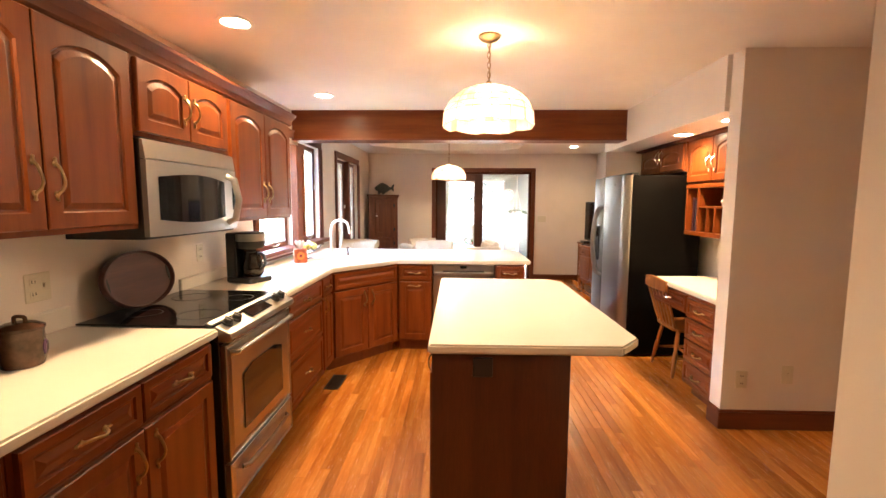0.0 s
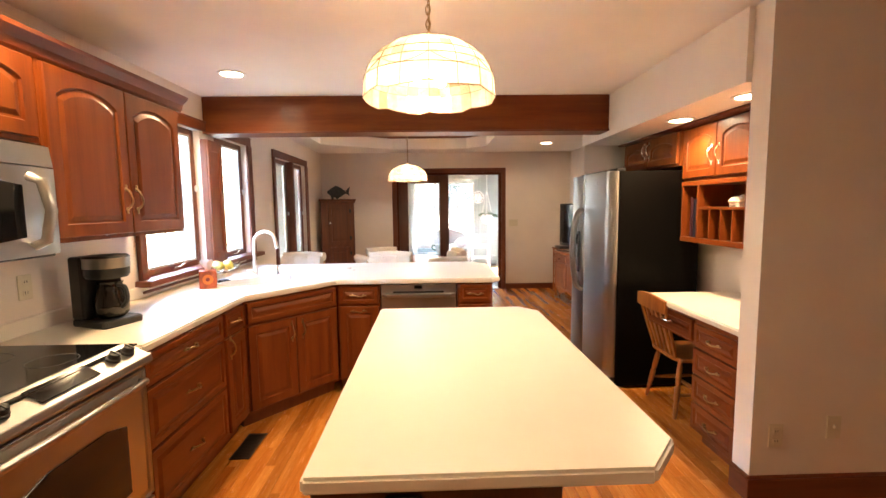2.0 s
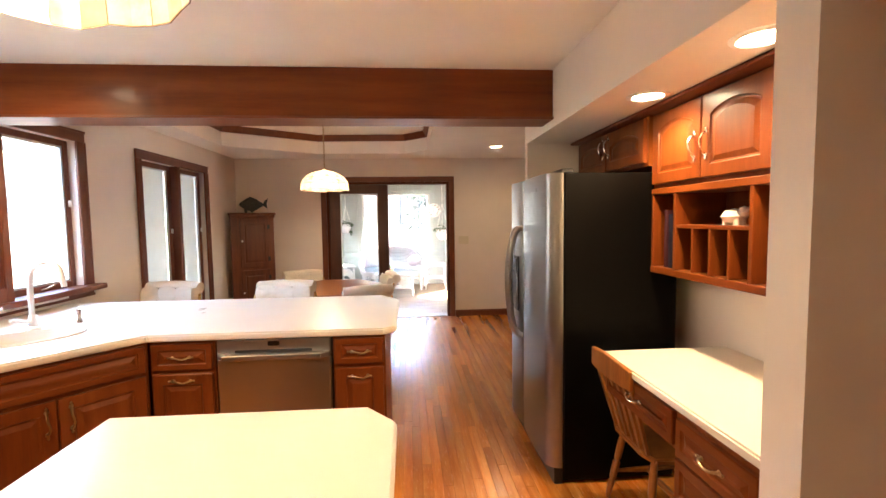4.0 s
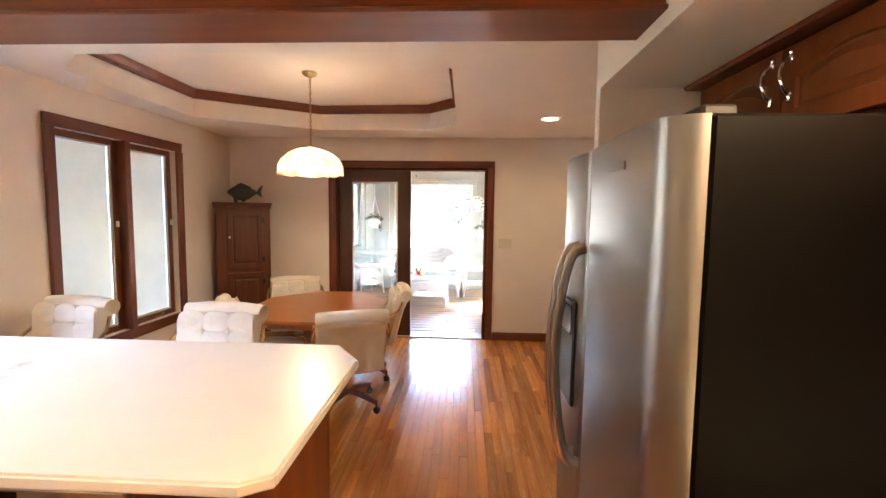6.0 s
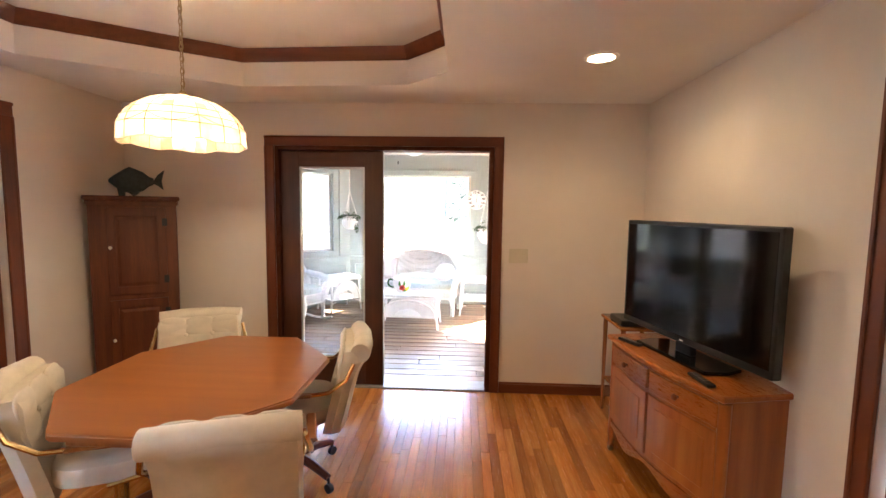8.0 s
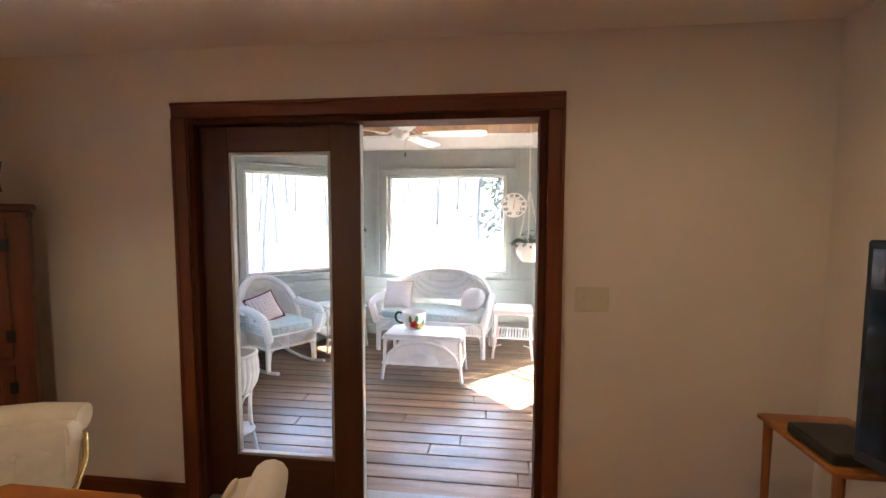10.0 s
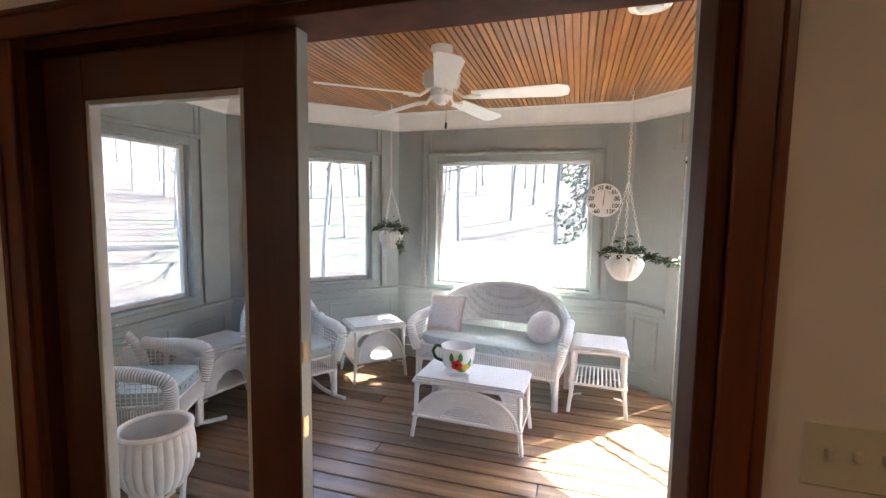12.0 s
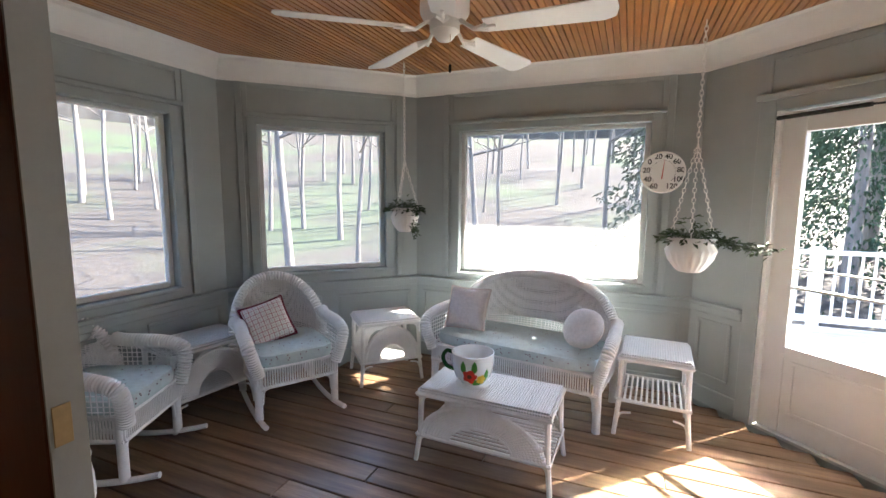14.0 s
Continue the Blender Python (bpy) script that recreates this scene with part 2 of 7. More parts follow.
beam = M().box(-1.66, 1.76, 4.37, 4.57, 2.12, H).done("beam", CHERRY_X, bevel=0.004)
tagged(beam, "dark stained wooden ceiling beam between kitchen and dining", "beam", kind="structure")
tagged(M().box(-1.66, 1.76, 4.355, 4.585, 2.105, 2.12).done("trim", TRIM_X, bevel=0.003), "stained wooden strip under the beam", "trim", kind="structure")
tagged(M().box(1.76, 2.46, 2.71, 4.97, 2.06, H).done("soffit", WALL), "painted soffit above the desk alcove cabinets", "soffit", kind="structure")

# ceilings, with the tray over the table
TRAY = [(-1.02, 5.55), (0.82, 5.55), (1.11, 5.84), (1.11, 7.54), (0.82, 7.83), (-0.37, 7.88), (-1.37, 7.20), (-1.37, 5.85)]
TOP = 2.66


def ceiling_with_hole():
    me = M()
    ring = [(-1.02, 4.57), (0.82, 4.57), (2.69, 4.57), (2.69, 8.36), (2.3, 8.36), (-0.37, 8.36), (-1.66, 8.36), (-1.66, 4.57)]
    me.loops([[(x, y, H + 0.1) for x, y in ring], [(x, y, H) for x, y in ring], [(x, y, H) for x, y in TRAY], [(x, y, TOP) for x, y in TRAY]], caps=False)
    k = len(me.v)
    me.v += [(x, y, TOP) for x, y in TRAY]
    me.f.append(tuple(k + i for i in range(8)))
    return me


tagged(ceiling_with_hole().done("ceiling_dining", CEIL), "off-white ceiling with an eight-sided tray recess", "ceiling", kind="structure")
tagged(M().box(-1.8, 3.34, -2.34, 4.57, H, H + 0.1).done("ceiling_kitchen", CEIL), "off-white painted kitchen ceiling", "ceiling", kind="structure")
inner = []
for i in range(8):
    a, b, c = Vector(TRAY[i - 1]), Vector(TRAY[i]), Vector(TRAY[(i + 1) % 8])
    n0, n1 = Vector((-(b - a).y, (b - a).x)).normalized(), Vector((-(c - b).y, (c - b).x)).normalized()
    inner.append((b, (n0 + n1) / (1 + n0.dot(n1))))
tray_trim = M().loops([[(*(p + d * s), z) for p, d in inner] for s, z in ((0.001, 2.575), (0.016, 2.578), (0.022, 2.60), (0.04, 2.63), (0.05, 2.657))], caps=False)
tagged(tray_trim.done("trim", TRIM_X), "stained wooden crown around the ceiling tray", "trim", kind="structure")

tagged(M().box(-1.8, 3.34, -2.34, 8.50, -0.15, -0.012).done("floor", OAK), "bed of the honey oak strip floor", "floor", kind="structure")


# ---- windows and doors ----
def sash_window(name, m, w, h, depth, label, sash=0.045, crank=True):
    """One sash with glass in an opening: x across, z up from the sill, y outwards."""
    ob = thing(name, m, label, "window", kind="structure")
    fr = M()
    for x0, x1, z0, z1 in ((0, sash, 0, h), (w - sash, w, 0, h), (sash, w - sash, 0, sash), (sash, w - sash, h - sash, h)):
        fr.box(x0, x1, depth, depth + 0.04, z0, z1)
    fr.done("window_frame", TRIM, ob, bevel=0.004)
    inn = M()
    g = 0.014
    for x0, x1, z0, z1 in ((sash, sash + g, sash, h - sash), (w - sash - g, w - sash, sash, h - sash),
                           (sash + g, w - sash - g, sash, sash + g), (sash + g, w - sash - g, h - sash - g, h - sash)):
        inn.box(x0, x1, depth + 0.01, depth + 0.03, z0, z1)
    inn.done("glazing_bead", plain_bead, ob, "pale grey glazing bead")
    pane = M().box(sash, w - sash, depth + 0.018, depth + 0.022, sash, h - sash).done("pane", GLASS, ob)
    pane.visible_shadow = False
    if crank:
        M().tube([(w / 2, depth - 0.01, 0.02), (w / 2, depth - 0.05, 0.03), (w / 2 + 0.06, depth - 0.055, 0.05)], 0.006).done("crank", BRASS, ob, smooth=True)
        M().box(w - sash + 0.012, w - sash + 0.03, depth - 0.02, depth, h * 0.55, h * 0.55 + 0.05).done("latch", WHITE, ob, "small white sash latch", bevel=0.003)
    return ob


def casing(name, m, w, h, sill=True, width=0.085, label="stained wooden window casing"):
    """A picture-frame casing round an opening w x h: x across, z up, standing proud towards -y."""
    ob = thing(name, m, label, "casing", kind="structure")
    for z0, z1 in ((h, h + width), (-width, 0)) if sill else ((h, h + width),):
        a = M().box(-width, w + width, -0.02, 0, z0, z1)
        a.box(-width, w + width, -0.028, -0.02, z1 - 0.02 if z0 > 0 else z0, z1 if z0 > 0 else z0 + 0.02)
        a.done("casing_rail", TRIM_X, ob, bevel=0.004)
    for x0, x1, e in ((-width, 0, -width), (w, w + width, w + width - 0.02)):
        a = M().box(x0, x1, -0.02, 0, 0, h).box(e, e + 0.02, -0.028, -0.02, 0, h)
        a.done("casing_stile", TRIM, ob, bevel=0.004)
    return ob


plain_bead = plain("grey_glazing_bead", (0.5, 0.51, 0.5), 0.4, vary=0.05)
LEFT = Matrix.Rotation(radians(90), 4, "Z")          # turns a thing that faces -y to face +x
RIGHT = Matrix.Rotation(radians(-90), 4, "Z")        # ... to face -x

for i, (y0, y1) in enumerate(((3.50, 4.30), (4.54, 5.22))):
    sash_window(f"window_{i + 1}", Matrix.Translation((-1.66, y0, 1.02)) @ LEFT, y1 - y0, 1.10, 0.05, "bright wood-framed casement window above the sink counter")
casing("window_casing", Matrix.Translation((-1.66, 3.50, 1.02)) @ LEFT, 1.72, 1.10)
post = thing("window_post", Matrix.Translation((-1.66, 4.42, 1.02)) @ LEFT, "panelled stained post between the sink windows", "post", kind="structure")
M().box(-0.118, 0.118, -0.05, 0.10, 0, 1.035).done("post_body", TRIM, post, bevel=0.004)
fp = M()
for x0, x1, z0, z1 in ((-0.12, -0.07, 0, 1.03), (0.07, 0.12, 0, 1.03), (-0.07, 0.07, 0, 0.09), (-0.07, 0.07, 0.94, 1.03)):
    fp.box(x0, x1, -0.066, -0.05, z0, z1)
fp.done("post_frame", TRIM, post, bevel=0.003)
sill = M().box(-1.80, -1.56, 3.38, 5.34, 0.985, 1.025).done("window_sill", TRIM_Y, bevel=0.006)
tagged(sill, "stained wooden window sill above the counter", "sill", kind="structure")

SLAT = plain("off_white_slat", (0.70, 0.71, 0.66), 0.5, vary=0.05)
for i, (y0, y1) in enumerate(((6.04, 6.66), (6.72, 7.34))):
    sash_window(f"window_{i + 3}", Matrix.Translation((-1.66, y0, 0.50)) @ LEFT, y1 - y0, 1.60, 0.05, "tall wood-framed casement with a lowered white blind", 0.05)
    bl = thing("window_blind", Matrix.Translation((-1.66, y0, 0.50)) @ LEFT, "white slatted blind lowered behind the dining window glass", "blind", "dining blinds")
    sl = M()
    for k in range(92):
        z = 0.06 + k * 0.0162
        sl.box(0.062, y1 - y0 - 0.062, 0.078, 0.100, z, z + 0.0012, Matrix.Translation((0, 0.089, z)) @ Matrix.Rotation(radians(-64), 4, "X") @ Matrix.Translation((0, -0.089, -z)))
    tagged(sl.done("slats", SLAT, bl), kind="stuff")
M().box(-0.03, 0.03, -0.03, 0.10, 0, 1.60, Matrix.Translation((-1.66, 6.69, 0.50)) @ LEFT).done("window_mullion", TRIM, bevel=0.004)
tagged(bpy.data.objects["window_mullion"], "stained mullion between the dining casements", "mullion", kind="structure")
casing("window_casing", Matrix.Translation((-1.66, 6.04, 0.50)) @ LEFT, 1.30, 1.60)

OUTER = plain("grey_outer_paint", (0.30, 0.31, 0.30), 0.5, vary=0.08, scale=4, relief=0.08)

JAMB = wood("matt_jamb_wood", (0.06, 0.016, 0.007), (0.085, 0.024, 0.010), (0.11, 0.034, 0.014), 0.65, "z", 1.0, 0.0, 0.1)
JAMB.node_tree.nodes["Principled BSDF"].inputs["Specular IOR Level"].default_value = 0.12
# the double patio door: fixed leaf, open leaf, jambs
casing("door_casing", Matrix.Translation((-0.36, 8.36, 0)), 1.826, 2.06, False, 0.078, "stained wooden casing round the patio door")
jamb = thing("door_jamb", Matrix.Translation((0, 8.36, 0)), "dark stained jamb of the patio door", "door jamb", kind="structure")
M().box(-0.36, -0.325, -0.005, 0.15, 0, 2.06).done("jamb_side", JAMB, jamb, bevel=0.003)
M().box(1.430, 1.467, -0.004, 0.13, 0, 2.06).done("jamb_side", JAMB, jamb, bevel=0.003)
M().box(-0.325, 1.430, -0.005, 0.15, 2.028, 2.06).done("jamb_head", JAMB, jamb, bevel=0.003)
M().box(1.434, 1.467, 0.13, 0.185, 0, 2.06).done("outer_jamb", OUTER, jamb, "grey outer jamb", bevel=0.003)
M().box(-0.36, 1.44, 0.0, 0.20, -0.012, 0.012).done("threshold", plain("worn_metal_threshold", (0.35, 0.33, 0.3), 0.4, 0.8, vary=0.2), jamb, "worn metal threshold", bevel=0.004)


LEAFW = wood("dark_door_wood", (0.050, 0.013, 0.005), (0.075, 0.020, 0.007), (0.10, 0.029, 0.010), 0.42, "z", 1.0, 0.1, 0.1, pore=0.3)
LEAFW_X = wood("dark_door_wood_lengthwise", (0.050, 0.013, 0.005), (0.075, 0.020, 0.007), (0.10, 0.029, 0.010), 0.42, "x", 1.0, 0.1, 0.1, pore=0.3)


def door_leaf(ob, w, h, stile, bottom):
    """A glazed leaf: brown inside, grey outside; x from 0 to w, y from 0 to 0.045."""
    for y0, y1, mats, nm in ((0, 0.024, (LEAFW, LEAFW_X), ""), (0.024, 0.045, (OUTER, OUTER), "grey outer face")):
        for x0, x1, z0, z1, mat, pn in ((0, stile, 0, h, mats[0], "stile"), (w - stile, w, 0, h, mats[0], "stile"),
                                        (stile, w - stile, 0, bottom, mats[1], "rail"), (stile, w - stile, h - 0.13, h, mats[1], "rail")):
            M().box(x0, x1, y0, y1, z0, z1).done(pn, mat, ob, nm, bevel=0.003)
    bead = M()
    for x0, x1, z0, z1 in ((stile, stile + 0.016, bottom, h - 0.13), (w - stile - 0.016, w - stile, bottom, h - 0.13),
                           (stile + 0.016, w - stile - 0.016, bottom, bottom + 0.016), (stile + 0.016, w - stile - 0.016, h - 0.146, h - 0.13)):
        bead.box(x0, x1, 0.006, 0.039, z0, z1)
    bead.done("glazing_bead", plain_bead, ob, "pale glazing bead", bevel=0.002)
    p = M().box(stile, w - stile, 0.020, 0.025, bottom, h - 0.13).done("pane", GLASS, ob)
    p.visible_shadow = False


d1 = thing("door_1", Matrix.Translation((-0.323, 8.40, 0.014)), "closed glazed patio door leaf, dark brown inside", "door", kind="structure")
door_leaf(d1, 0.868, 2.01, 0.155, 0.24)
M().box(0.8682, 0.8722, 0.002, 0.0455, 0, 2.01).done("edge_strip", OUTER, d1, "grey edge strip")
for z in (0.98, 1.18, 0.60):
    M().box(0.8723, 0.874, 0.006, 0.028, z, z + 0.055).done("strike_plate", BRASS, d1, "brass strike plate", bevel=0.001)
d2 = thing("door_2", Matrix.Translation((1.467, 8.555, 0.014)) @ Matrix.Rotation(radians(14), 4, "Z") @ Matrix.Translation((0.88, 0.045, 0)) @ Matrix.Rotation(math.pi, 4, "Z"),
           "open glazed patio door leaf swung into the sunroom", "door", kind="structure")
door_leaf(d2, 0.88, 2.01, 0.13, 0.24)
for z in (0.25, 1.05, 1.72):
    hg = M().box(0.8805, 0.885, 0.002, 0.043, z, z + 0.10)
    hg.lathe([(0.007, z - 0.004), (0.007, z + 0.104)], 10, Matrix.Translation((0.89, 0.05, 0)))
    hg.done("hinge", GOLD, d2, "brass hinge")

d3 = thing("door_3", Matrix.Translation((2.69, 6.24, 0)) @ RIGHT, "closed stained panel door in the dining room side wall", "door", kind="structure")
M().box(0.01, 0.82, 0.04, 0.08, 0.01, 2.02).done("leaf", TRIM, d3, bevel=0.003)
M().lathe([(0.01, 0), (0.012, 0.03), (0.028, 0.045), (0.028, 0.06), (0.012, 0.07)], 16, pose(0.76, 0.04, 1.0, 90)).done("knob", BRASS, d3, smooth=True)
casing("door_casing", Matrix.Translation((2.69, 6.24, 0)) @ RIGHT, 0.83, 2.03, False, 0.075, "stained wooden casing of the side door")


# ---- cabinets ----
def panel_front(w, h, t=0.02, frame_w=0.06, rise=0.0):
    """A raised-panel door or drawer front: x from 0 to w, z from 0 to h, its face towards -y. rise: height of the arched top."""
    def loop(x0, x1, z0, z1, r, y):
        n = 10
        pts = [(x0 + (x1 - x0) * i / 3, y, z0) for i in range(4)]
        pts += [(x1, y, z1 - r)]
        for i in range(1, n):
            u = i / n
            pts.append((x1 + (x0 - x1) * u, y, z1 - r + r * math.sin(math.pi * u) ** 0.75))
        pts += [(x0, y, z1 - r)]
        return pts
    f = frame_w
    rows = [loop(0, w, 0, h, 0, 0), loop(0, w, 0, h, 0, -t + 0.004), loop(0.004, w - 0.004, 0.004, h - 0.004, 0, -t)]
    for d, y, k in ((0, -t, 1), (0.005, -t + 0.007, 0.98), (0.013, -t + 0.008, 0.95), (0.035, -t + 0.001, 0.85), (0.04, -t + 0.001, 0.84)):
        rows.append(loop(f + d, w - f - d, f + d, h - f - d, rise * k, y))
    return M().loops(rows)


def bow_pull(length, upright):
    """A bowed pull with button ends, lying along x or z, standing out to -y."""
    pts = [(length * (u - 0.5), -0.028 * math.sin(math.pi * u) ** 0.6 - 0.004, 0.004 * math.sin(2 * math.pi * u)) for u in (i / 10 for i in range(11))]
    rad = [0.006 - 0.0015 * math.sin(math.pi * i / 10) for i in range(11)]
    me = M().tube(pts, rad, 8)
    for s in (-1, 1):
        me.lathe([(0.001, 0), (0.010, 0.001), (0.009, 0.005), (0.004, 0.008)], 10, pose(s * length / 2, 0, 0, 90))
        me.lathe([(0.001, -0.014), (0.006, -0.008), (0.004, 0), (0.006, 0.006), (0.001, 0.012)], 8, pose(s * (length / 2 + 0.012), -0.004, 0, 0, 90))
    if upright:
        me.v = [(z, y, x) for x, y, z in me.v]
    return me


def front(parent, kind, x, z, w, h, y, rise=0.0, mat=None, pull=None, metal=None):
    ob = panel_front(w, h, 0.02, 0.055 if kind == "door" else 0.03, rise).done(kind, mat or (CHERRY if kind == "door" else CHERRY_X), parent, m=Matrix.Translation((x, y, z)))
    if pull:
        px, pz, upright = pull
        bow_pull(0.10 if upright else 0.085, upright).done("handle", metal or BRASS, ob, "antique metal pull", smooth=True, m=Matrix.Translation((px, -0.02, pz)))
    return ob


def base_cabinet(m, w, fronts, label, group, depth=0.60, h=0.875, mat=None):
    """A base unit: x from 0 to w, front face at y 0, depth behind it. fronts: (kind, x, z, w, h, pull)."""
    ob = thing("base_cabinet", m, label, "cabinet", group)
    M().box(0, w, 0, depth, 0.10, h).box(0.0, w, 0.07, depth, 0.0, 0.10).done("body", mat or CHERRY, ob)
    for k, x, z, fw, fh, pull in fronts:
        front(ob, k, x, z, fw, fh, 0, 0, mat if k == "door" else None, pull)
    return ob


def drawers(w, rows):
    return [("drawer", 0.015, z, w - 0.03, h, (w / 2 - 0.015, h / 2, False)) for z, h in rows]


def doors_under_drawer(w, n):
    out, dw = [], (w - 0.03) / n
    for i in range(n):
        out.append(("drawer", 0.015 + i * dw, 0.72, dw - 0.006, 0.14, (dw / 2, 0.07, False)))
        x = dw - 0.05 if i % 2 == 0 and n > 1 else 0.045
        out.append(("door", 0.015 + i * dw, 0.125, dw - 0.006, 0.575, (x, 0.48, True)))
    return out


RUN = "kitchen base cabinets"
FX = -1.015
for y0, w in ((-0.465, 0.60), (0.145, 0.55)):
    base_cabinet(Matrix.Translation((FX, y0, 0)) @ LEFT, w, doors_under_drawer(w, 2), "cherry base cabinet with drawers over panelled doors", RUN)
base_cabinet(Matrix.Translation((FX, 0.70, 0)) @ LEFT, 0.875, doors_under_drawer(0.875, 2), "cherry base cabinet with two drawers beside the range", RUN)
base_cabinet(Matrix.Translation((FX, 2.385, 0)) @ LEFT, 0.745, drawers(0.745, ((0.72, 0.14), (0.44, 0.265), (0.125, 0.30))), "cherry base cabinet with three wide drawers", RUN)
base_cabinet(Matrix.Translation((FX, 3.135, 0)) @ LEFT, 0.285, [("drawer", 0.012, 0.72, 0.26, 0.14, (0.13, 0.07, False)), ("door", 0.012, 0.125, 0.26, 0.575, (0.04, 0.52, True))],
             "narrow cherry base cabinet with one drawer", RUN)
D0, D1 = Vector((-1.012, 3.425)), Vector((-0.525, 4.01))
dv = D1 - D0
dang = math.atan2(dv.y, dv.x)
sink_w = dv.length
sc = base_cabinet(Matrix.Translation((D0.x, D0.y, 0)) @ Matrix.Rotation(dang, 4, "Z"), sink_w,
                  [("drawer", 0.02, 0.72, sink_w - 0.04, 0.14, None), ("door", 0.02, 0.125, sink_w / 2 - 0.023, 0.575, (sink_w / 2 - 0.06, 0.48, True)),
                   ("door", sink_w / 2 + 0.003, 0.125, sink_w / 2 - 0.023, 0.575, (0.045, 0.48, True))], "angled cherry corner cabinet under the sink", RUN, 0.42)
base_cabinet(Matrix.Translation((-0.515, 4.015, 0)), 0.33, [("drawer", 0.012, 0.72, 0.306, 0.14, (0.15, 0.07, False)), ("door", 0.012, 0.125, 0.306, 0.575, (0.15, 0.54, False))],
             "cherry peninsula cabinet beside the dishwasher", RUN)
base_cabinet(Matrix.Translation((0.43, 4.015, 0)), 0.28, [("drawer", 0.012, 0.72, 0.256, 0.14, (0.13, 0.07, False)), ("door", 0.012, 0.125, 0.256, 0.575, (0.13, 0.53, False))],
             "cherry end cabinet of the peninsula", RUN)
M().box(-1.66, 0.71, 4.617, 4.64, 0, 0.874).done("peninsula_back_panel", CHERRY, bevel=0.003)
tagged(bpy.data.objects["peninsula_back_panel"], "cherry panel closing the back of the peninsula", "panel")


def slab(name, poly, z0, z1, mat, label, bevel=0.008):
    ob = M().prism(poly, z0, z1).done(name, mat, bevel=bevel, seg=2)
    return tagged(ob, label, "countertop")


slab("countertop", [(-1.66, -0.45), (-0.985, -0.45), (-0.985, 1.60), (-1.66, 1.60)], 0.877, 0.915, COUNTER, "cream laminate countertop beside the range")
slab("countertop", [(-1.66, 2.38), (-0.985, 2.38), (-0.985, 3.41), (-0.515, 3.985), (0.70, 3.985), (0.772, 4.03), (0.77, 4.85), (0.635, 5.05), (-1.66, 5.05)],
     0.877, 0.915, COUNTER, "cream laminate countertop round the sink corner and peninsula")
for y0, y1 in ((-0.45, 1.60), (2.38, 5.04)):
    tagged(M().box(-1.66, -1.638, y0, y1, 0.916, 0.99 if y1 > 3 else 1.01).done("backsplash", COUNTER, bevel=0.005), "low cream laminate backsplash", "backsplash", kind="structure")

# island
isl = thing("kitchen_island", Matrix.Translation((0.27, 2.205, 0)), "dark cherry kitchen island under a cream top", "kitchen island")
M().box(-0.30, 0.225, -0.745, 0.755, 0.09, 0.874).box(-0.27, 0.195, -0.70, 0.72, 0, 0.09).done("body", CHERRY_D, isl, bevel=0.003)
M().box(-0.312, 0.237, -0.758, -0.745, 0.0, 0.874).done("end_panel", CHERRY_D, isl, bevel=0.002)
for k in range(3):
    front(isl, "door", 0, 0, 0.47, 0.66, 0, 0, CHERRY, (0.05, 0.55, True)).matrix_basis = Matrix.Translation((-0.302, 0.73 - k * 0.495, 0.12)) @ RIGHT
slab("island_countertop", [(-0.057, 1.42), (0.705, 1.425), (0.808, 1.545), (0.805, 2.87), (0.715, 2.98), (-0.06, 2.985)], 0.876, 0.915, COUNTER, "cream laminate island top with clipped corners")
out0 = M().box(0.12, 0.20, 1.434, 1.4465, 0.78, 0.86).done("island_outlet", BLACK, bevel=0.004)
tagged(out0, "black outlet under the island top", "outlet")

# upper cabinets
UPX, UD = -1.315, 0.34


def upper(y0, w, z0, z1, n, label, depth=UD, px=UPX, turn=LEFT, mat=None, metal=None, low=True):
    ob = thing("wall_cabinet", Matrix.Translation((px, y0, z0)) @ turn, label, "cabinet", "kitchen wall cabinets")
    h = z1 - z0
    M().box(0, w, 0, depth, 0, h).done("body", mat or CHERRY, ob)
    dw = (w - 0.03) / n
    for i in range(n):
        x = 0.015 + i * dw
        pull = ((dw - 0.045) if i % 2 == 0 else 0.035, 0.17 if h > 0.5 else 0.15, True)
        front(ob, "door", x, 0.02, dw - 0.006, h - 0.05, 0, 0.055 if h > 0.5 else 0.04, mat, pull, metal)
    return ob


UZ1 = 2.10
upper(-0.465, 0.80, 1.35, UZ1, 2, "cherry wall cabinet with arched panel doors")
upper(0.34, 0.385, 1.35, UZ1, 1, "cherry wall cabinet with one arched door")
upper(0.73, 0.87, 1.35, UZ1, 2, "cherry wall cabinet with two arched doors beside the microwave")
upper(1.605, 0.765, 1.745, UZ1, 2, "short cherry wall cabinet above the microwave")
upper(2.375, 0.975, 1.345, UZ1, 2, "cherry wall cabinet with two arched doors above the coffee maker")
crown = M().loops([[(UPX + x, y, z) for x, z in ((-0.30, 2.08), (0.0, 2.08), (0.012, 2.09), (0.018, 2.12), (0.05, 2.15), (0.055, 2.165), (-0.30, 2.165))] for y in (-0.42, 3.35 + 0.05)])
tagged(crown.done("cabinet_crown", TRIM_Y), "dark stained crown moulding along the wall cabinets", "moulding", kind="structure")


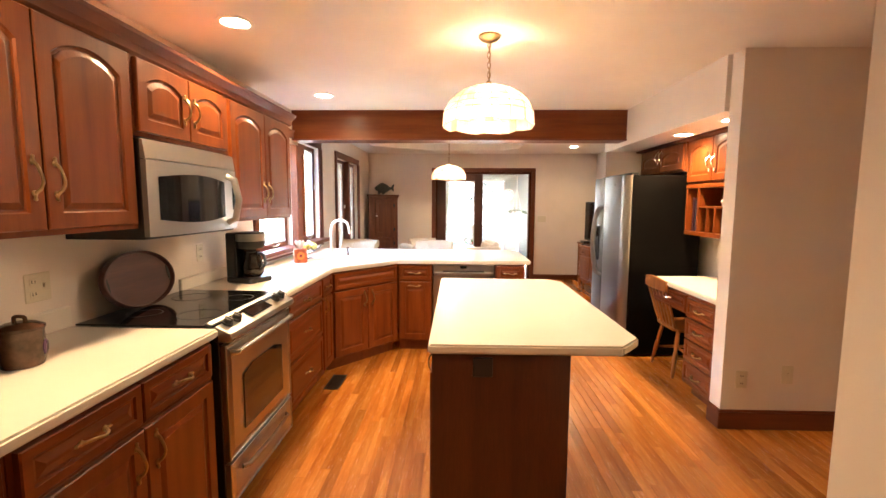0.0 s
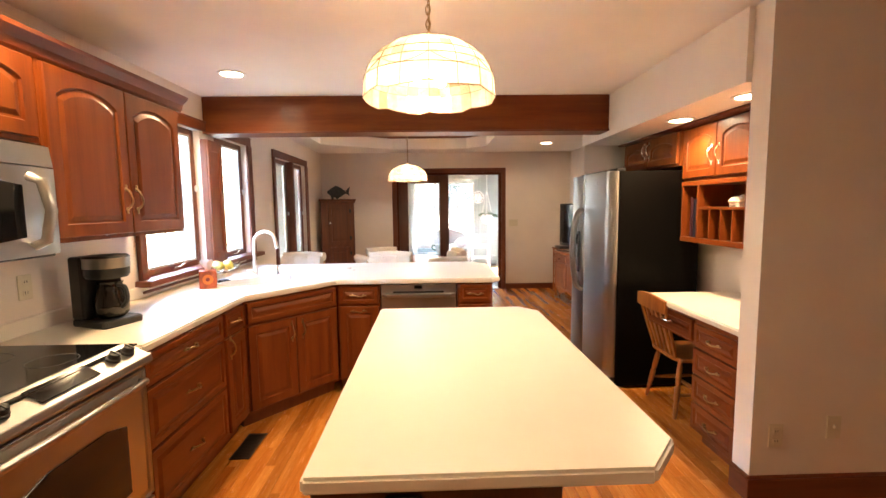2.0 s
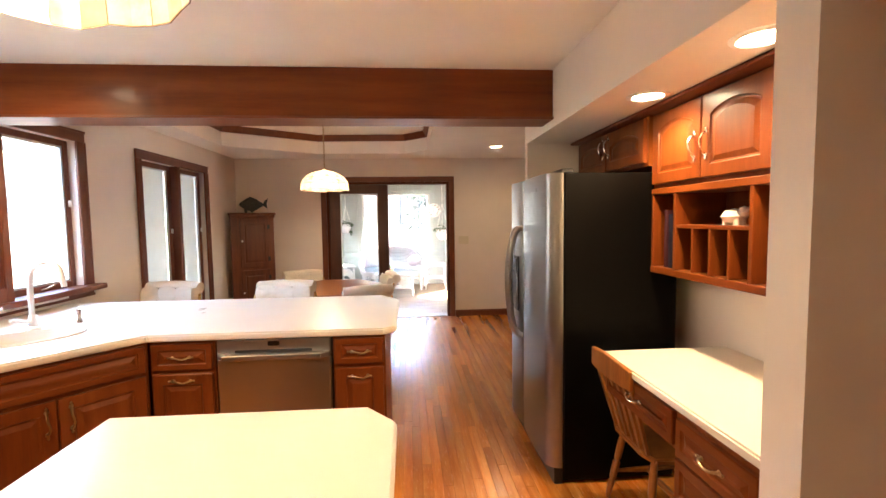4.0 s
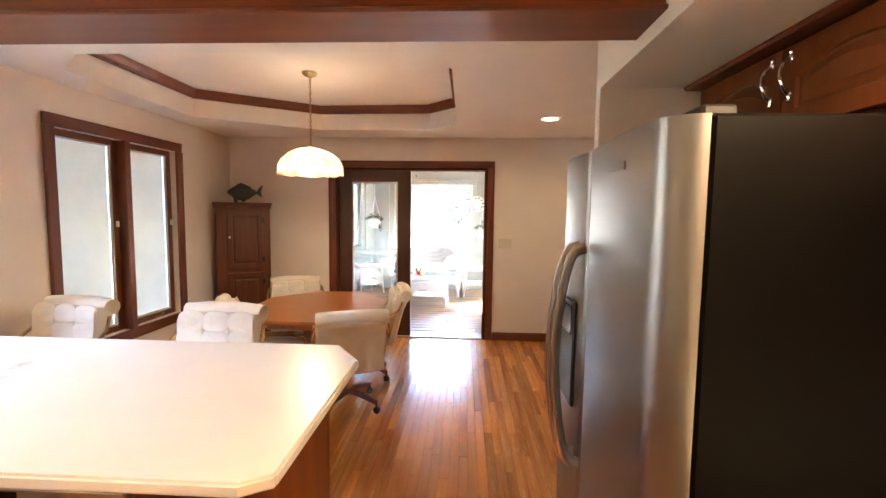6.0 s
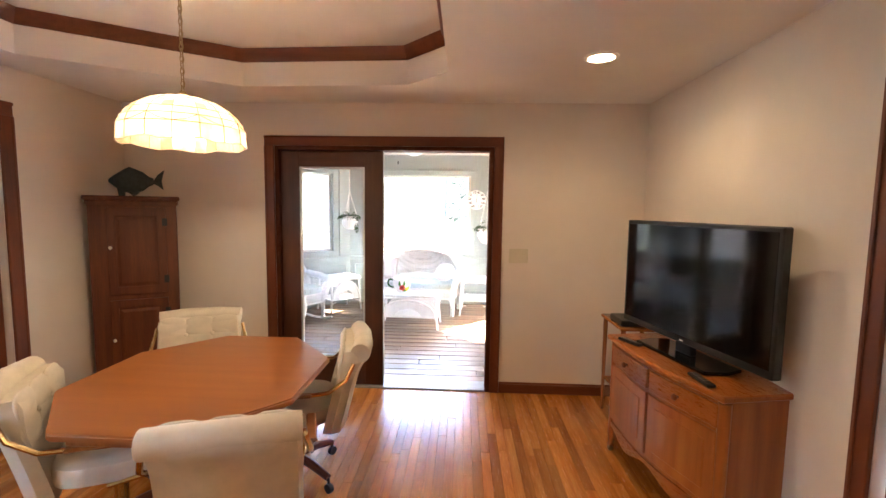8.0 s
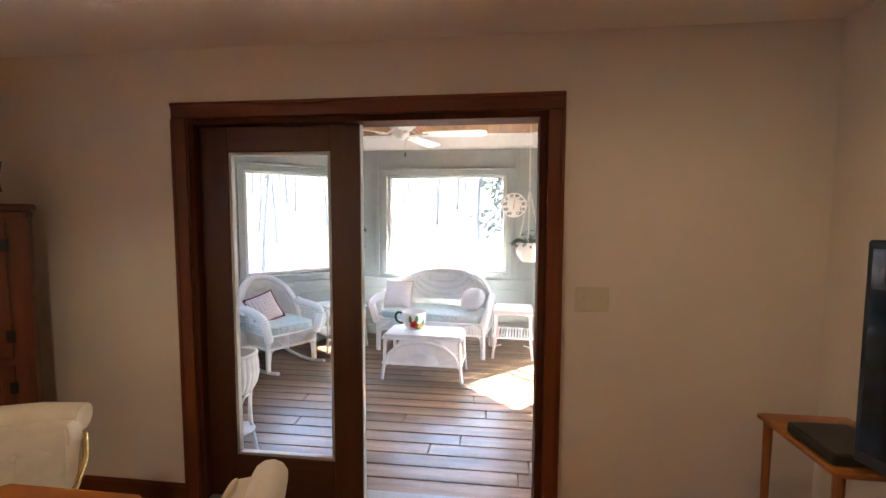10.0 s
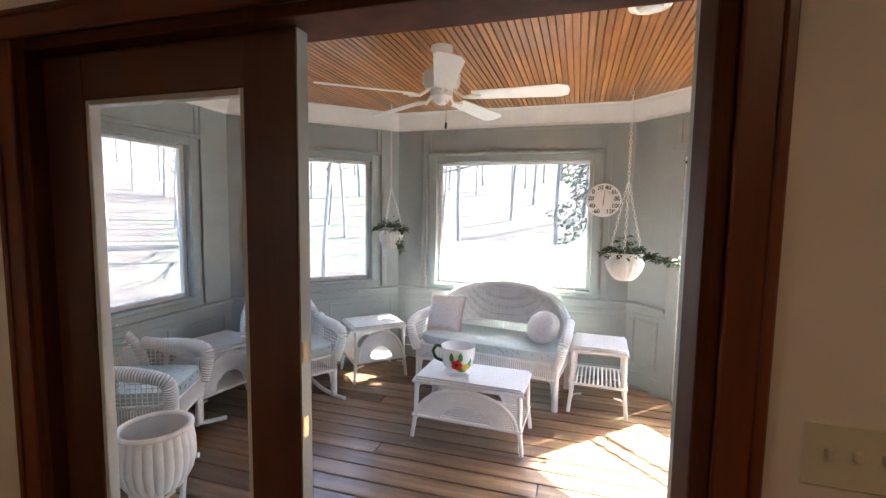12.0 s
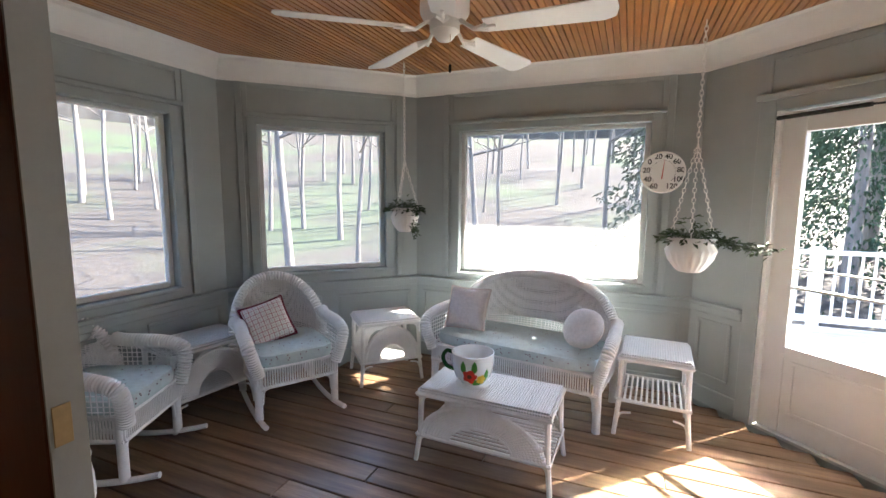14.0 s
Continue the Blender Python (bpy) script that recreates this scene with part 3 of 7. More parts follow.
# ---- large things ----
# range
rg = thing("range", Matrix.Translation((-0.985, 1.61, 0)) @ LEFT, "stainless slide-in range with a black glass cooktop", "range")
M().box(0.004, 0.756, 0.01, 0.63, 0.06, 0.90).box(0.03, 0.73, 0.05, 0.6, 0, 0.06).done("body", BLACK, rg, bevel=0.003)
M().box(-0.012, 0.772, 0.02, 0.645, 0.918, 0.926).done("cooktop", BLACK_GLASS, rg, "black glass cooktop", bevel=0.003)
for cx, cy, r in ((0.19, 0.20, 0.10), (0.57, 0.20, 0.08), (0.19, 0.47, 0.075), (0.57, 0.47, 0.10)):
    M().lathe([(r, 0), (r, 0.0006), (r - 0.003, 0.0006), (r - 0.003, 0)], 32, Matrix.Translation((cx, cy, 0.9262)), caps=False).done("burner_ring", plain("burner_mark", (0.08, 0.08, 0.08), 0.3), rg)
pan = M().loops([[(x, y, z) for y, z in ((0.05, 0.84), (-0.035, 0.845), (-0.05, 0.86), (-0.045, 0.885), (0.06, 0.935), (0.075, 0.93))] for x in (0.004, 0.756)])
pan.done("control_panel", STEEL, rg, bevel=0.003)
tilt = pose(0, 0.008, 0.912, math.degrees(math.atan2(0.05, 0.105)))
M().box(0.26, 0.50, -0.035, 0.035, 0.001, 0.005, tilt).done("display", BLACK_GLASS, rg, "black glass display", bevel=0.001)
for x in (0.075, 0.155, 0.605, 0.685):
    M().lathe([(0.026, 0), (0.025, 0.008), (0.021, 0.01), (0.019, 0.026), (0.015, 0.028)], 18, tilt @ Matrix.Translation((x, 0, 0.001))).box(-0.004, 0.004, -0.019, 0.019, 0.026, 0.033, tilt @ Matrix.Translation((x, 0, 0))).done("knob", BLACK, rg, smooth=True)
ov = panel_front(0.74, 0.545, 0.03, 0.004).done("oven_door", STEEL, rg, m=Matrix.Translation((0.008, 0.01, 0.285)))
M().prism([(0.0, 0.0), (0.46, 0.0), (0.46, 0.27), (0.36, 0.30), (0.1, 0.30), (0.0, 0.27)], 0, 0.004, pose(0.14, -0.0305, 0.09, 90)).done("oven_window", BLACK_GLASS, ov, "dark oven window", bevel=0.001)
M().tube([(0.04, -0.03, 0.50), (0.05, -0.06, 0.505), (0.37, -0.075, 0.508), (0.69, -0.06, 0.505), (0.70, -0.03, 0.50)], 0.014, 10).done("handle", STEEL, ov, smooth=True)
dr = panel_front(0.74, 0.20, 0.03, 0.004).done("storage_drawer", STEEL, rg, m=Matrix.Translation((0.008, 0.01, 0.07)))
M().tube([(0.10, -0.03, 0.135), (0.12, -0.052, 0.132), (0.37, -0.06, 0.128), (0.62, -0.052, 0.132), (0.64, -0.03, 0.135)], 0.012, 10).done("handle", STEEL, dr, smooth=True)

# microwave
mw = thing("microwave", Matrix.Translation((-1.27, 1.607, 1.30)) @ LEFT, "stainless over-range microwave with a dark window", "microwave")
M().box(0, 0.76, 0.02, 0.38, 0, 0.435).done("body", BLACK, mw, bevel=0.003)
bow = lambda x: -0.03 * (1 - ((x - 0.38) / 0.38) ** 2)
M().loops([[(x, 0.025, 0.012), (x, bow(x), 0.012), (x, bow(x), 0.345), (x, 0.025, 0.345)] for x in (0.76 * i / 12 for i in range(13))]).done("front", STEEL, mw, bevel=0.0)
M().loops([[(x, 0.025, 0.35), (x, bow(x) + 0.001, 0.35), (x, bow(x) + 0.012, 0.43), (x, 0.025, 0.43)] for x in (0.76 * i / 12 for i in range(13))]).done("vent_strip", STEEL, mw)
win = [(0.06 + 0.53 * i / 12, 0.085 - 0.02 * math.sin(math.pi * i / 12), 0.275 + 0.022 * math.sin(math.pi * i / 12)) for i in range(13)]
M().loops([[(x, bow(x) + 0.004, a), (x, bow(x) - 0.003, a), (x, bow(x) - 0.003, b), (x, bow(x) + 0.004, b)] for x, a, b in win]).done("window", BLACK_GLASS, mw, "black glass window")
M().loops([[(x, bow(x) + 0.004, a), (x, bow(x) - 0.003, a), (x, bow(x) - 0.003, b), (x, bow(x) + 0.004, b)] for x, a, b in ((0.70, 0.12, 0.25), (0.74, 0.13, 0.24))]).done("keypad", BLACK_GLASS, mw, "black keypad")
M().tube([(0.62, bow(0.62), 0.05), (0.63, -0.06, 0.07), (0.64, -0.078, 0.18), (0.63, -0.06, 0.29), (0.62, bow(0.62), 0.31)], 0.013, 10, flat=1.5).done("handle", STEEL, mw, smooth=True)

# dishwasher
dw = thing("dishwasher", Matrix.Translation((-0.18, 4.0, 0)), "stainless dishwasher built into the peninsula", "dishwasher")
M().box(0.004, 0.60, 0.03, 0.60, 0.0, 0.868).done("body", BLACK, dw)
M().box(0.006, 0.598, 0.0, 0.03, 0.11, 0.77).done("door", STEEL, dw, bevel=0.006)
M().box(0.006, 0.598, 0.004, 0.03, 0.775, 0.868).done("control_strip", STEEL, dw, bevel=0.004)
M().box(0.27, 0.33, 0.0015, 0.006, 0.835, 0.86).done("display", BLACK_GLASS, dw, bevel=0.001)
# flat dark strip in place of a shaded hollow
M().box(0.10, 0.50, 0.0015, 0.006, 0.785, 0.815).done("recess", DARK, dw)
M().prism([(0.012, 0.006), (0.012, -0.012), (0.05, -0.052), (0.555, -0.052), (0.592, -0.012), (0.592, 0.006)], 0.772, 0.80).done("handle", STEEL, dw, bevel=0.004)

# refrigerator
fg = thing("refrigerator", Matrix.Translation((1.588, 3.95, 0)) @ RIGHT @ Matrix.Translation((-0.90, 0, 0)), "side-by-side refrigerator, steel doors and black sides", "refrigerator")
M().box(0, 0.90, 0.098, 0.74, 0.02, 1.735).done("body", BLACK_TEX, fg, bevel=0.006)
M().box(0.01, 0.89, 0.05, 0.10, 0.0, 0.09).done("kick_grille", BLACK, fg, bevel=0.004)
M().box(0.03, 0.87, 0.09, 0.16, 1.735, 1.76).done("hinge_cover", BLACK, fg, "black top hinge cover", bevel=0.006)


def fridge_door(x0, x1):
    n = 40
    rows = []
    for i in range(n + 1):
        u = i / n
        e = min(u, 1 - u) * (x1 - x0)
        y = 0.016 - 0.014 * math.sin(math.pi * u) + (0.018 * (1 - e / 0.02) ** 2 if e < 0.02 else 0)
        far = (x1 - x0) * (1 - u) if x1 > 0.8 else (x1 - x0) * u
        y += 0.045 * (1 - far / 0.06) ** 2 if far < 0.06 else 0
        x = x0 + (x1 - x0) * u
        rows.append([(x, 0.094, 0.095), (x, y, 0.095), (x, y, 1.735), (x, 0.094, 1.735)])
    return M().loops(rows).done("door", STEEL_D, fg, "brushed steel door", smooth=True)


fridge_door(0.353, 0.898)
fz = fridge_door(0.002, 0.347)
disp = M().box(0.05, 0.275, -0.004, 0.010, 0.86, 1.235).done("dispenser", BLACK, fg, "black ice and water dispenser", bevel=0.006)
M().box(0.065, 0.26, -0.0085, -0.002, 1.115, 1.215).done("dispenser_panel", BLACK_GLASS, disp, bevel=0.002)
for x in (0.315, 0.385):
    pull = [(0.0, 0.0), (-0.025, 0.01), (-0.043, 0.04), (-0.056, 0.10), (-0.068, 0.19), (-0.079, 0.32), (-0.085, 0.46), (-0.085, 0.56), (-0.079, 0.69), (-0.068, 0.81), (-0.056, 0.90), (-0.043, 0.96), (-0.025, 0.99), (0.0, 1.0)]
    M().tube([(x, y, 0.72 + 0.71 * q) for y, q in pull], 0.013, 12, flat=1.6).done("handle", STEEL, fg, "bowed steel handle", smooth=True)
M().box(0.60, 0.70, -0.0015, 0.014, 1.645, 1.665).done("badge", STEEL_D, fg, "small plain badge", bevel=0.001)

# desk alcove
upper(3.965 - 0.0, 0.97, 1.77, 2.06, 2, "honey cherry cabinet above the refrigerator", 0.29, 2.16, RIGHT @ Matrix.Translation((-0.97, 0, 0)), CHERRY, CHROME)
upper(2.72, 1.235, 1.645, 2.06, 3, "honey cherry wall cabinet above the desk shelves", 0.275, 2.185, RIGHT @ Matrix.Translation((-1.235, 0, 0)), CHERRY, CHROME)
tagged(M().box(2.09, 2.40, 2.715, 4.96, 2.04, 2.059).done("cabinet_crown", TRIM_Y, bevel=0.006), "thin stained moulding above the alcove cabinets", "moulding", kind="structure")
ph = thing("pigeonhole_shelf", Matrix.Translation((2.175, 2.72, 1.19)) @ RIGHT @ Matrix.Translation((-1.235, 0, 0)), "open cherry pigeonhole shelf below the wall cabinet", "shelf")
M().box(0, 1.235, 0.268, 0.282, 0, 0.45).done("back", CHERRY, ph)
for a in ((0, 1.235, 0.0, 0.035), (0, 1.235, 0.42, 0.453)):
    M().box(a[0], a[1], -0.003, 0.268, a[2], a[3]).done("shelf_board", CHERRY_X, ph, bevel=0.003)
for x in (0.0, 0.20, 0.70, 0.90, 1.21):
    M().box(x, x + 0.022, 0, 0.268, 0.035, 0.42).done("divider", CHERRY, ph, bevel=0.002)
M().box(0.222, 0.70, 0.004, 0.268, 0.245, 0.262).done("shelf_board", CHERRY_X, ph, bevel=0.002)
for x in (0.34, 0.46, 0.58):
    M().box(x, x + 0.012, 0.004, 0.268, 0.035, 0.245).done("divider", CHERRY, ph, bevel=0.002)
dk = [(1.80, 2.715), (2.455, 2.715), (2.455, 3.73), (1.80, 3.73)]
slab("desk_countertop", dk, 0.79, 0.828, COUNTER, "cream laminate desk top in the alcove")
dr4 = [("drawer", 0.012, z, 0.386, h, (0.193, h / 2, False)) for z, h in ((0.62, 0.14), (0.455, 0.155), (0.285, 0.16), (0.11, 0.165))]
base_cabinet(Matrix.Translation((1.825, 3.13, 0)) @ RIGHT, 0.41, dr4, "cherry desk pedestal with four drawers", "desk cabinets", 0.58, 0.788)
pd = thing("drawer_unit", Matrix.Translation((1.835, 3.72, 0.62)) @ RIGHT, "cherry pencil drawer under the desk top", "drawer")
M().box(0, 0.585, 0, 0.5, 0, 0.168).done("body", CHERRY_X, pd)
front(pd, "drawer", 0.02, 0.02, 0.545, 0.13, 0, 0, CHERRY_X, (0.27, 0.065, False), CHROME)


# dining table
TABLE = wood("even_honey_laminate", (0.30, 0.098, 0.026), (0.335, 0.112, 0.029), (0.37, 0.130, 0.035), 0.3, "x", 1.0, 0.3, 0.05, pore=0.10)
tb = thing("dining_table", Matrix.Translation((-0.11, 6.73, 0)), "octagonal honey wood dining table with a laminate top", "table")
octo = [(0.53 * x + 0.09, 0.62 * y) for x, y in ((-0.42, -1), (0.42, -1), (1, -0.42), (1, 0.42), (0.42, 1), (-0.42, 1), (-1, 0.42), (-1, -0.42))]
M().prism(octo, 0.712, 0.742).done("tabletop", TABLE, tb, bevel=0.007, seg=2)
M().prism([(x * 0.9, y * 0.9) for x, y in octo], 0.665, 0.712).done("apron", HONEY, tb, bevel=0.003)
M().lathe([(0.10, 0.03), (0.07, 0.08), (0.055, 0.12), (0.055, 0.55), (0.09, 0.66)], 20).done("pedestal", GOLD, tb, "brass pedestal", smooth=True)
for k in range(4):
    M().tube([(0.05, 0, 0.14), (0.2, 0, 0.10), (0.36, 0, 0.03), (0.40, 0, 0.022)], [0.03, 0.028, 0.022, 0.02], 8, m=Matrix.Rotation(radians(45 + 90 * k), 4, "Z")).done("foot", TRIM, tb, smooth=True)

CREAM = plain("cream_upholstery", (0.66, 0.58, 0.46), 0.85, vary=0.1, scale=10, relief=0.4, fine=400)


def cushion(sx, sy, sz, n=8, p=3.5):
    """A soft rounded block round the origin."""
    rows = []
    for i in range(n + 1):
        a = math.pi * (i / n - 0.5)
        zc = math.copysign(abs(math.sin(a)) ** (2 / p), math.sin(a))
        rc = abs(math.cos(a)) ** (2 / p)
        rows.append([(sx / 2 * max(rc, 0.02) * math.copysign(abs(math.cos(b)) ** (2 / p), math.cos(b)),
                      sy / 2 * max(rc, 0.02) * math.copysign(abs(math.sin(b)) ** (2 / p), math.sin(b)), sz / 2 * zc)
                     for b in (2 * math.pi * j / 24 for j in range(24))])
    return M().loops(rows)


def make_caster_chair(m):
    """A swivel dining chair on casters; it faces +y."""
    ob = thing("dining_chair", m, "cream upholstered swivel dining chair with brass arms on casters", "chair", "chairs round the dining table")
    cushion(0.50, 0.50, 0.13).done("seat", CREAM, ob, smooth=True, m=Matrix.Translation((0, 0.02, 0.44)))
    rows = []
    for i in range(13):
        u = i / 12
        z = 0.36 + 0.44 * u
        lean = -0.24 - 0.10 * u - 0.02 * u * u
        t = 0.055 + (0.045 * max(0, (u - 0.7) / 0.3) if u < 1 else 0.02)
        w = 0.245 - 0.012 * (u > 0.96)
        rows.append([(w * sx * (1 - 0.06 * abs(sy)), lean + t * sy - 0.03 * (1 - sx * sx) + 0.03, z)
                     for sx, sy in ((-1, -0.8), (-0.6, -1), (0, -1), (0.6, -1), (1, -0.8), (1.02, 0), (1, 0.8), (0.6, 1), (0.2, 1.0), (-0.2, 1), (-0.6, 1), (-1, 0.8), (-1.02, 0))])
    M().loops(rows).done("backrest", CREAM, ob, smooth=True)
    roll = M().tube([(-0.245, -0.365, 0.79), (-0.1, -0.385, 0.80), (0.1, -0.385, 0.80), (0.245, -0.365, 0.79)], 0.052, 12)
    roll.done("back_roll", CREAM, ob, smooth=True)
    for z, y in ((0.755, -0.268), (0.655, -0.252), (0.555, -0.236)):
        for x in (-0.155, 0.0, 0.155):
            cushion(0.176, 0.026, 0.128, 8, 2.8).done("tuft", CREAM, ob, smooth=True, m=pose(x, y, z, 10))
    for z, y in ((0.705, -0.246), (0.605, -0.230)):
        for x in (-0.0775, 0.0775):
            M().lathe([(0.001, 0.006), (0.010, 0.004), (0.013, 0)], 10, pose(x, y, z, -80)).done("button", CREAM, ob, "covered button")
    for s in (-1, 1):
        M().tube([(s * 0.258, -0.33, 0.74), (s * 0.275, -0.29, 0.66), (s * 0.28, -0.2, 0.60), (s * 0.285, 0.08, 0.58), (s * 0.285, 0.19, 0.55), (s * 0.28, 0.21, 0.50), (s * 0.25, 0.18, 0.42), (s * 0.23, 0.0, 0.385)],
                 0.011, 8).done("arm", GOLD, ob, "polished brass arm", smooth=True)
        M().box(s * 0.285 - 0.022, s * 0.285 + 0.022, -0.12, 0.13, 0.587, 0.605).done("arm_rest", HONEY, ob, "wooden arm rest", bevel=0.007)
    M().lathe([(0.03, 0.10), (0.028, 0.36), (0.09, 0.375)], 14).done("column", GOLD, ob, smooth=True)
    for k in range(4):
        r = Matrix.Rotation(radians(45 + 90 * k), 4, "Z")
        lg = M().tube([(0.02, 0, 0.13), (0.15, 0, 0.115), (0.27, 0, 0.085)], [0.026, 0.024, 0.018], 8, r).done("leg", TRIM, ob, smooth=True)
        c = M().lathe([(0.001, -0.012), (0.026, -0.012), (0.028, 0), (0.026, 0.012), (0.001, 0.012)], 14, r @ pose(0.275, 0, 0.028, 90))
        c.tube([(0.272, 0, 0.05), (0.272, 0, 0.085)], 0.008, 6, r)
        c.done("caster", BLACK, lg, "black caster", smooth=True)
    return ob


SEATS = [(0.42, 6.10, 20), (-0.64, 6.41, -62), (-0.55, 7.56, 203), (0.60, 7.16, 104), (-0.25, 5.62, 178), (-1.27, 5.72, 172)]


def chair_pose(x, y, turn):
    """The chair whose back stands at x, y and that faces turn degrees from +y."""
    return Matrix.Translation((x, y, 0)) @ Matrix.Rotation(radians(turn), 4, "Z") @ Matrix.Translation((0, 0.33, 0))


chair = make_caster_chair(chair_pose(*SEATS[0]))
for s in SEATS[1:]:
    copy = copy_thing(chair, chair_pose(*s))
    if s[1] < 5.9:                                   # the two at the peninsula are wound up higher
        for part in copy.children:
            kind = part.name.split(".")[0]
            if kind == "column":
                part.matrix_basis = Matrix.Translation((0, 0, -0.046)) @ Matrix.Diagonal((1, 1, 1.46, 1)) @ part.matrix_basis
            elif kind != "leg":
                part.matrix_basis = Matrix.Translation((0, 0, 0.12)) @ part.matrix_basis

# corner cupboard
cc = thing("corner_cupboard", Matrix.Translation((-1.31, 7.98, 0)) @ Matrix.Rotation(radians(32), 4, "Z") @ Matrix.Diagonal((0.86, 0.86, 1, 1)), "tall antique pine corner cupboard with panelled doors", "cupboard")
OLD = wood("old_pine", (0.09, 0.019, 0.006), (0.13, 0.032, 0.009), (0.18, 0.050, 0.014), 0.45, "z", 1.0, 0.1, 0.1)
M().prism([(-0.33, 0), (0.33, 0), (0.33, 0.08), (0.06, 0.22), (-0.06, 0.22), (-0.33, 0.08)], 0, 1.57).done("body", OLD, cc, bevel=0.003)
M().prism([(-0.36, -0.035), (0.36, -0.035), (0.36, 0.06), (0.06, 0.22), (-0.06, 0.22), (-0.36, 0.06)], 1.585, 1.62).done("cornice", OLD, cc, bevel=0.01)
M().prism([(-0.345, -0.018), (0.345, -0.018), (0.345, 0.06), (0.06, 0.21), (-0.06, 0.21), (-0.345, 0.06)], 1.55, 1.585).done("cornice_moulding", OLD, cc, bevel=0.008)
for z, h in ((0.14, 0.68), (0.86, 0.67)):
    dd = panel_front(0.44, h, 0.02, 0.06).done("door", OLD, cc, m=Matrix.Translation((-0.20, 0, z)))
    M().lathe([(0.006, 0), (0.008, 0.012), (0.014, 0.018), (0.012, 0.026), (0.002, 0.028)], 12, pose(0.025, -0.02, h * 0.55, 90)).done("knob", WHITE, dd, "small white knob", smooth=True)
    for hz in (0.08, h - 0.14):
        M().box(0.415, 0.455, -0.024, -0.0195, hz, hz + 0.06).done("hinge", BLACK, dd, "black iron hinge", bevel=0.001)

# television cabinet and television
ang = radians(-90 + 11)
tvm = Matrix.Translation((2.19, 7.53, 0)) @ Matrix.Rotation(ang, 4, "Z")
SIDE = wood("washstand_wood", (0.26, 0.064, 0.010), (0.36, 0.104, 0.018), (0.45, 0.150, 0.032), 0.32, "z", 1.0, 0.25, 0.12, pore=0.2)
SIDE_X = wood("washstand_wood_lengthwise", (0.26, 0.064, 0.010), (0.36, 0.104, 0.018), (0.45, 0.150, 0.032), 0.28, "x", 1.0, 0.3, 0.12, pore=0.15)
sbd = thing("sideboard", tvm, "honey wood washstand cabinet with a bowed front", "cabinet")
L, DP = 0.98, 0.40
curve = lambda x: -0.05 * math.sin(math.pi * x / L) ** 1.5


def bowed(z0, z1, x0=0.0, x1=L, d=0.0, back=DP):
    xs = [x0 + (x1 - x0) * i / 14 for i in range(15)]
    return M().prism([(x, curve(x) - d) for x in xs] + [(x1, back), (x0, back)], z0, z1)


bowed(0.735, 0.765, -0.0, L, 0.025).done("top", SIDE_X, sbd, bevel=0.006)
bowed(0.20, 0.735, 0.02, L - 0.02, -0.01).done("body", SIDE, sbd, bevel=0.003)
for x0, x1 in ((0.05, 0.48), (0.50, 0.93)):
    xs = [x0 + (x1 - x0) * i / 8 for i in range(9)]
    dw_ = M().prism([(x, curve(x) - 0.006) for x in xs] + [(x, curve(x) + 0.02) for x in xs[::-1]], 0.60, 0.71).done("drawer", SIDE_X, sbd, bevel=0.004)
    M().lathe([(0.006, 0), (0.009, 0.012), (0.017, 0.02), (0.013, 0.03), (0.002, 0.032)], 12, pose((x0 + x1) / 2, curve((x0 + x1) / 2) - 0.006, 0.655, 90)).done("knob", TRIM, dw_, smooth=True)
    dr_ = M().prism([(x, curve(x) - 0.004) for x in xs] + [(x, curve(x) + 0.02) for x in xs[::-1]], 0.23, 0.58).done("door", SIDE, sbd, bevel=0.004)
    inx = [x0 + 0.055 + (x1 - x0 - 0.11) * i / 8 for i in range(9)]
    M().prism([(x, curve(x) - 0.010) for x in inx] + [(x, curve(x) + 0.0) for x in inx[::-1]], 0.285, 0.525).done("panel", SIDE, dr_, bevel=0.004)
apr = M()
xs = [0.03 + (L - 0.06) * i / 20 for i in range(21)]
apr.loops([[(x, curve(x) + 0.002, 0.20), (x, curve(x) + 0.002, 0.15 + 0.03 * math.cos(4 * math.pi * i / 20)), (x, curve(x) + 0.02, 0.15 + 0.03 * math.cos(4 * math.pi * i / 20)), (x, curve(x) + 0.02, 0.20)] for i, x in enumerate(xs)])
apr.done("apron", SIDE_X, sbd)
for x, y, sx in ((0.04, 0.02, -1), (L - 0.04, 0.02, 1), (0.05, DP - 0.04, -1), (L - 0.05, DP - 0.04, 1)):
    f = -1 if y < 0.1 else 1
    lg = M().tube([(x, y, 0.72), (x, y, 0.22), (x, y + 0.008 * f, 0.12), (x, y + 0.004 * f, 0.05), (x + 0.0 * sx, y + 0.02 * f, 0.035)], [0.028, 0.026, 0.022, 0.016, 0.016], 10).done("leg", SIDE, sbd, smooth=True)
    M().lathe([(0.001, -0.010), (0.016, -0.010), (0.018, 0), (0.016, 0.010), (0.001, 0.010)], 12, pose(x, y + 0.01 * f, 0.018, 0, 90)).done("caster", BRASS, lg, smooth=True)

for x in (0.0, L + 0.075):
    post_ = smooth_path([(x, DP - 0.03, 0.72), (x + 0.015, DP - 0.03, 0.90), (x - 0.018, DP - 0.03, 1.06), (x + 0.012, DP - 0.03, 1.22), (x + 0.004, DP - 0.03, 1.36), (x + 0.035, DP - 0.03, 1.44)])
    M().tube(post_, [0.036 - 0.012 * (k / (len(post_) - 1)) for k in range(len(post_))], 10, flat=0.4).done("towel_post", SIDE, sbd, "curved wooden towel post", smooth=True)
M().tube([(0.0, DP - 0.03, 1.12), (L + 0.03, DP - 0.03, 1.12)], 0.011, 8).done("towel_bar", SIDE_X, sbd, "wooden towel bar", smooth=True)

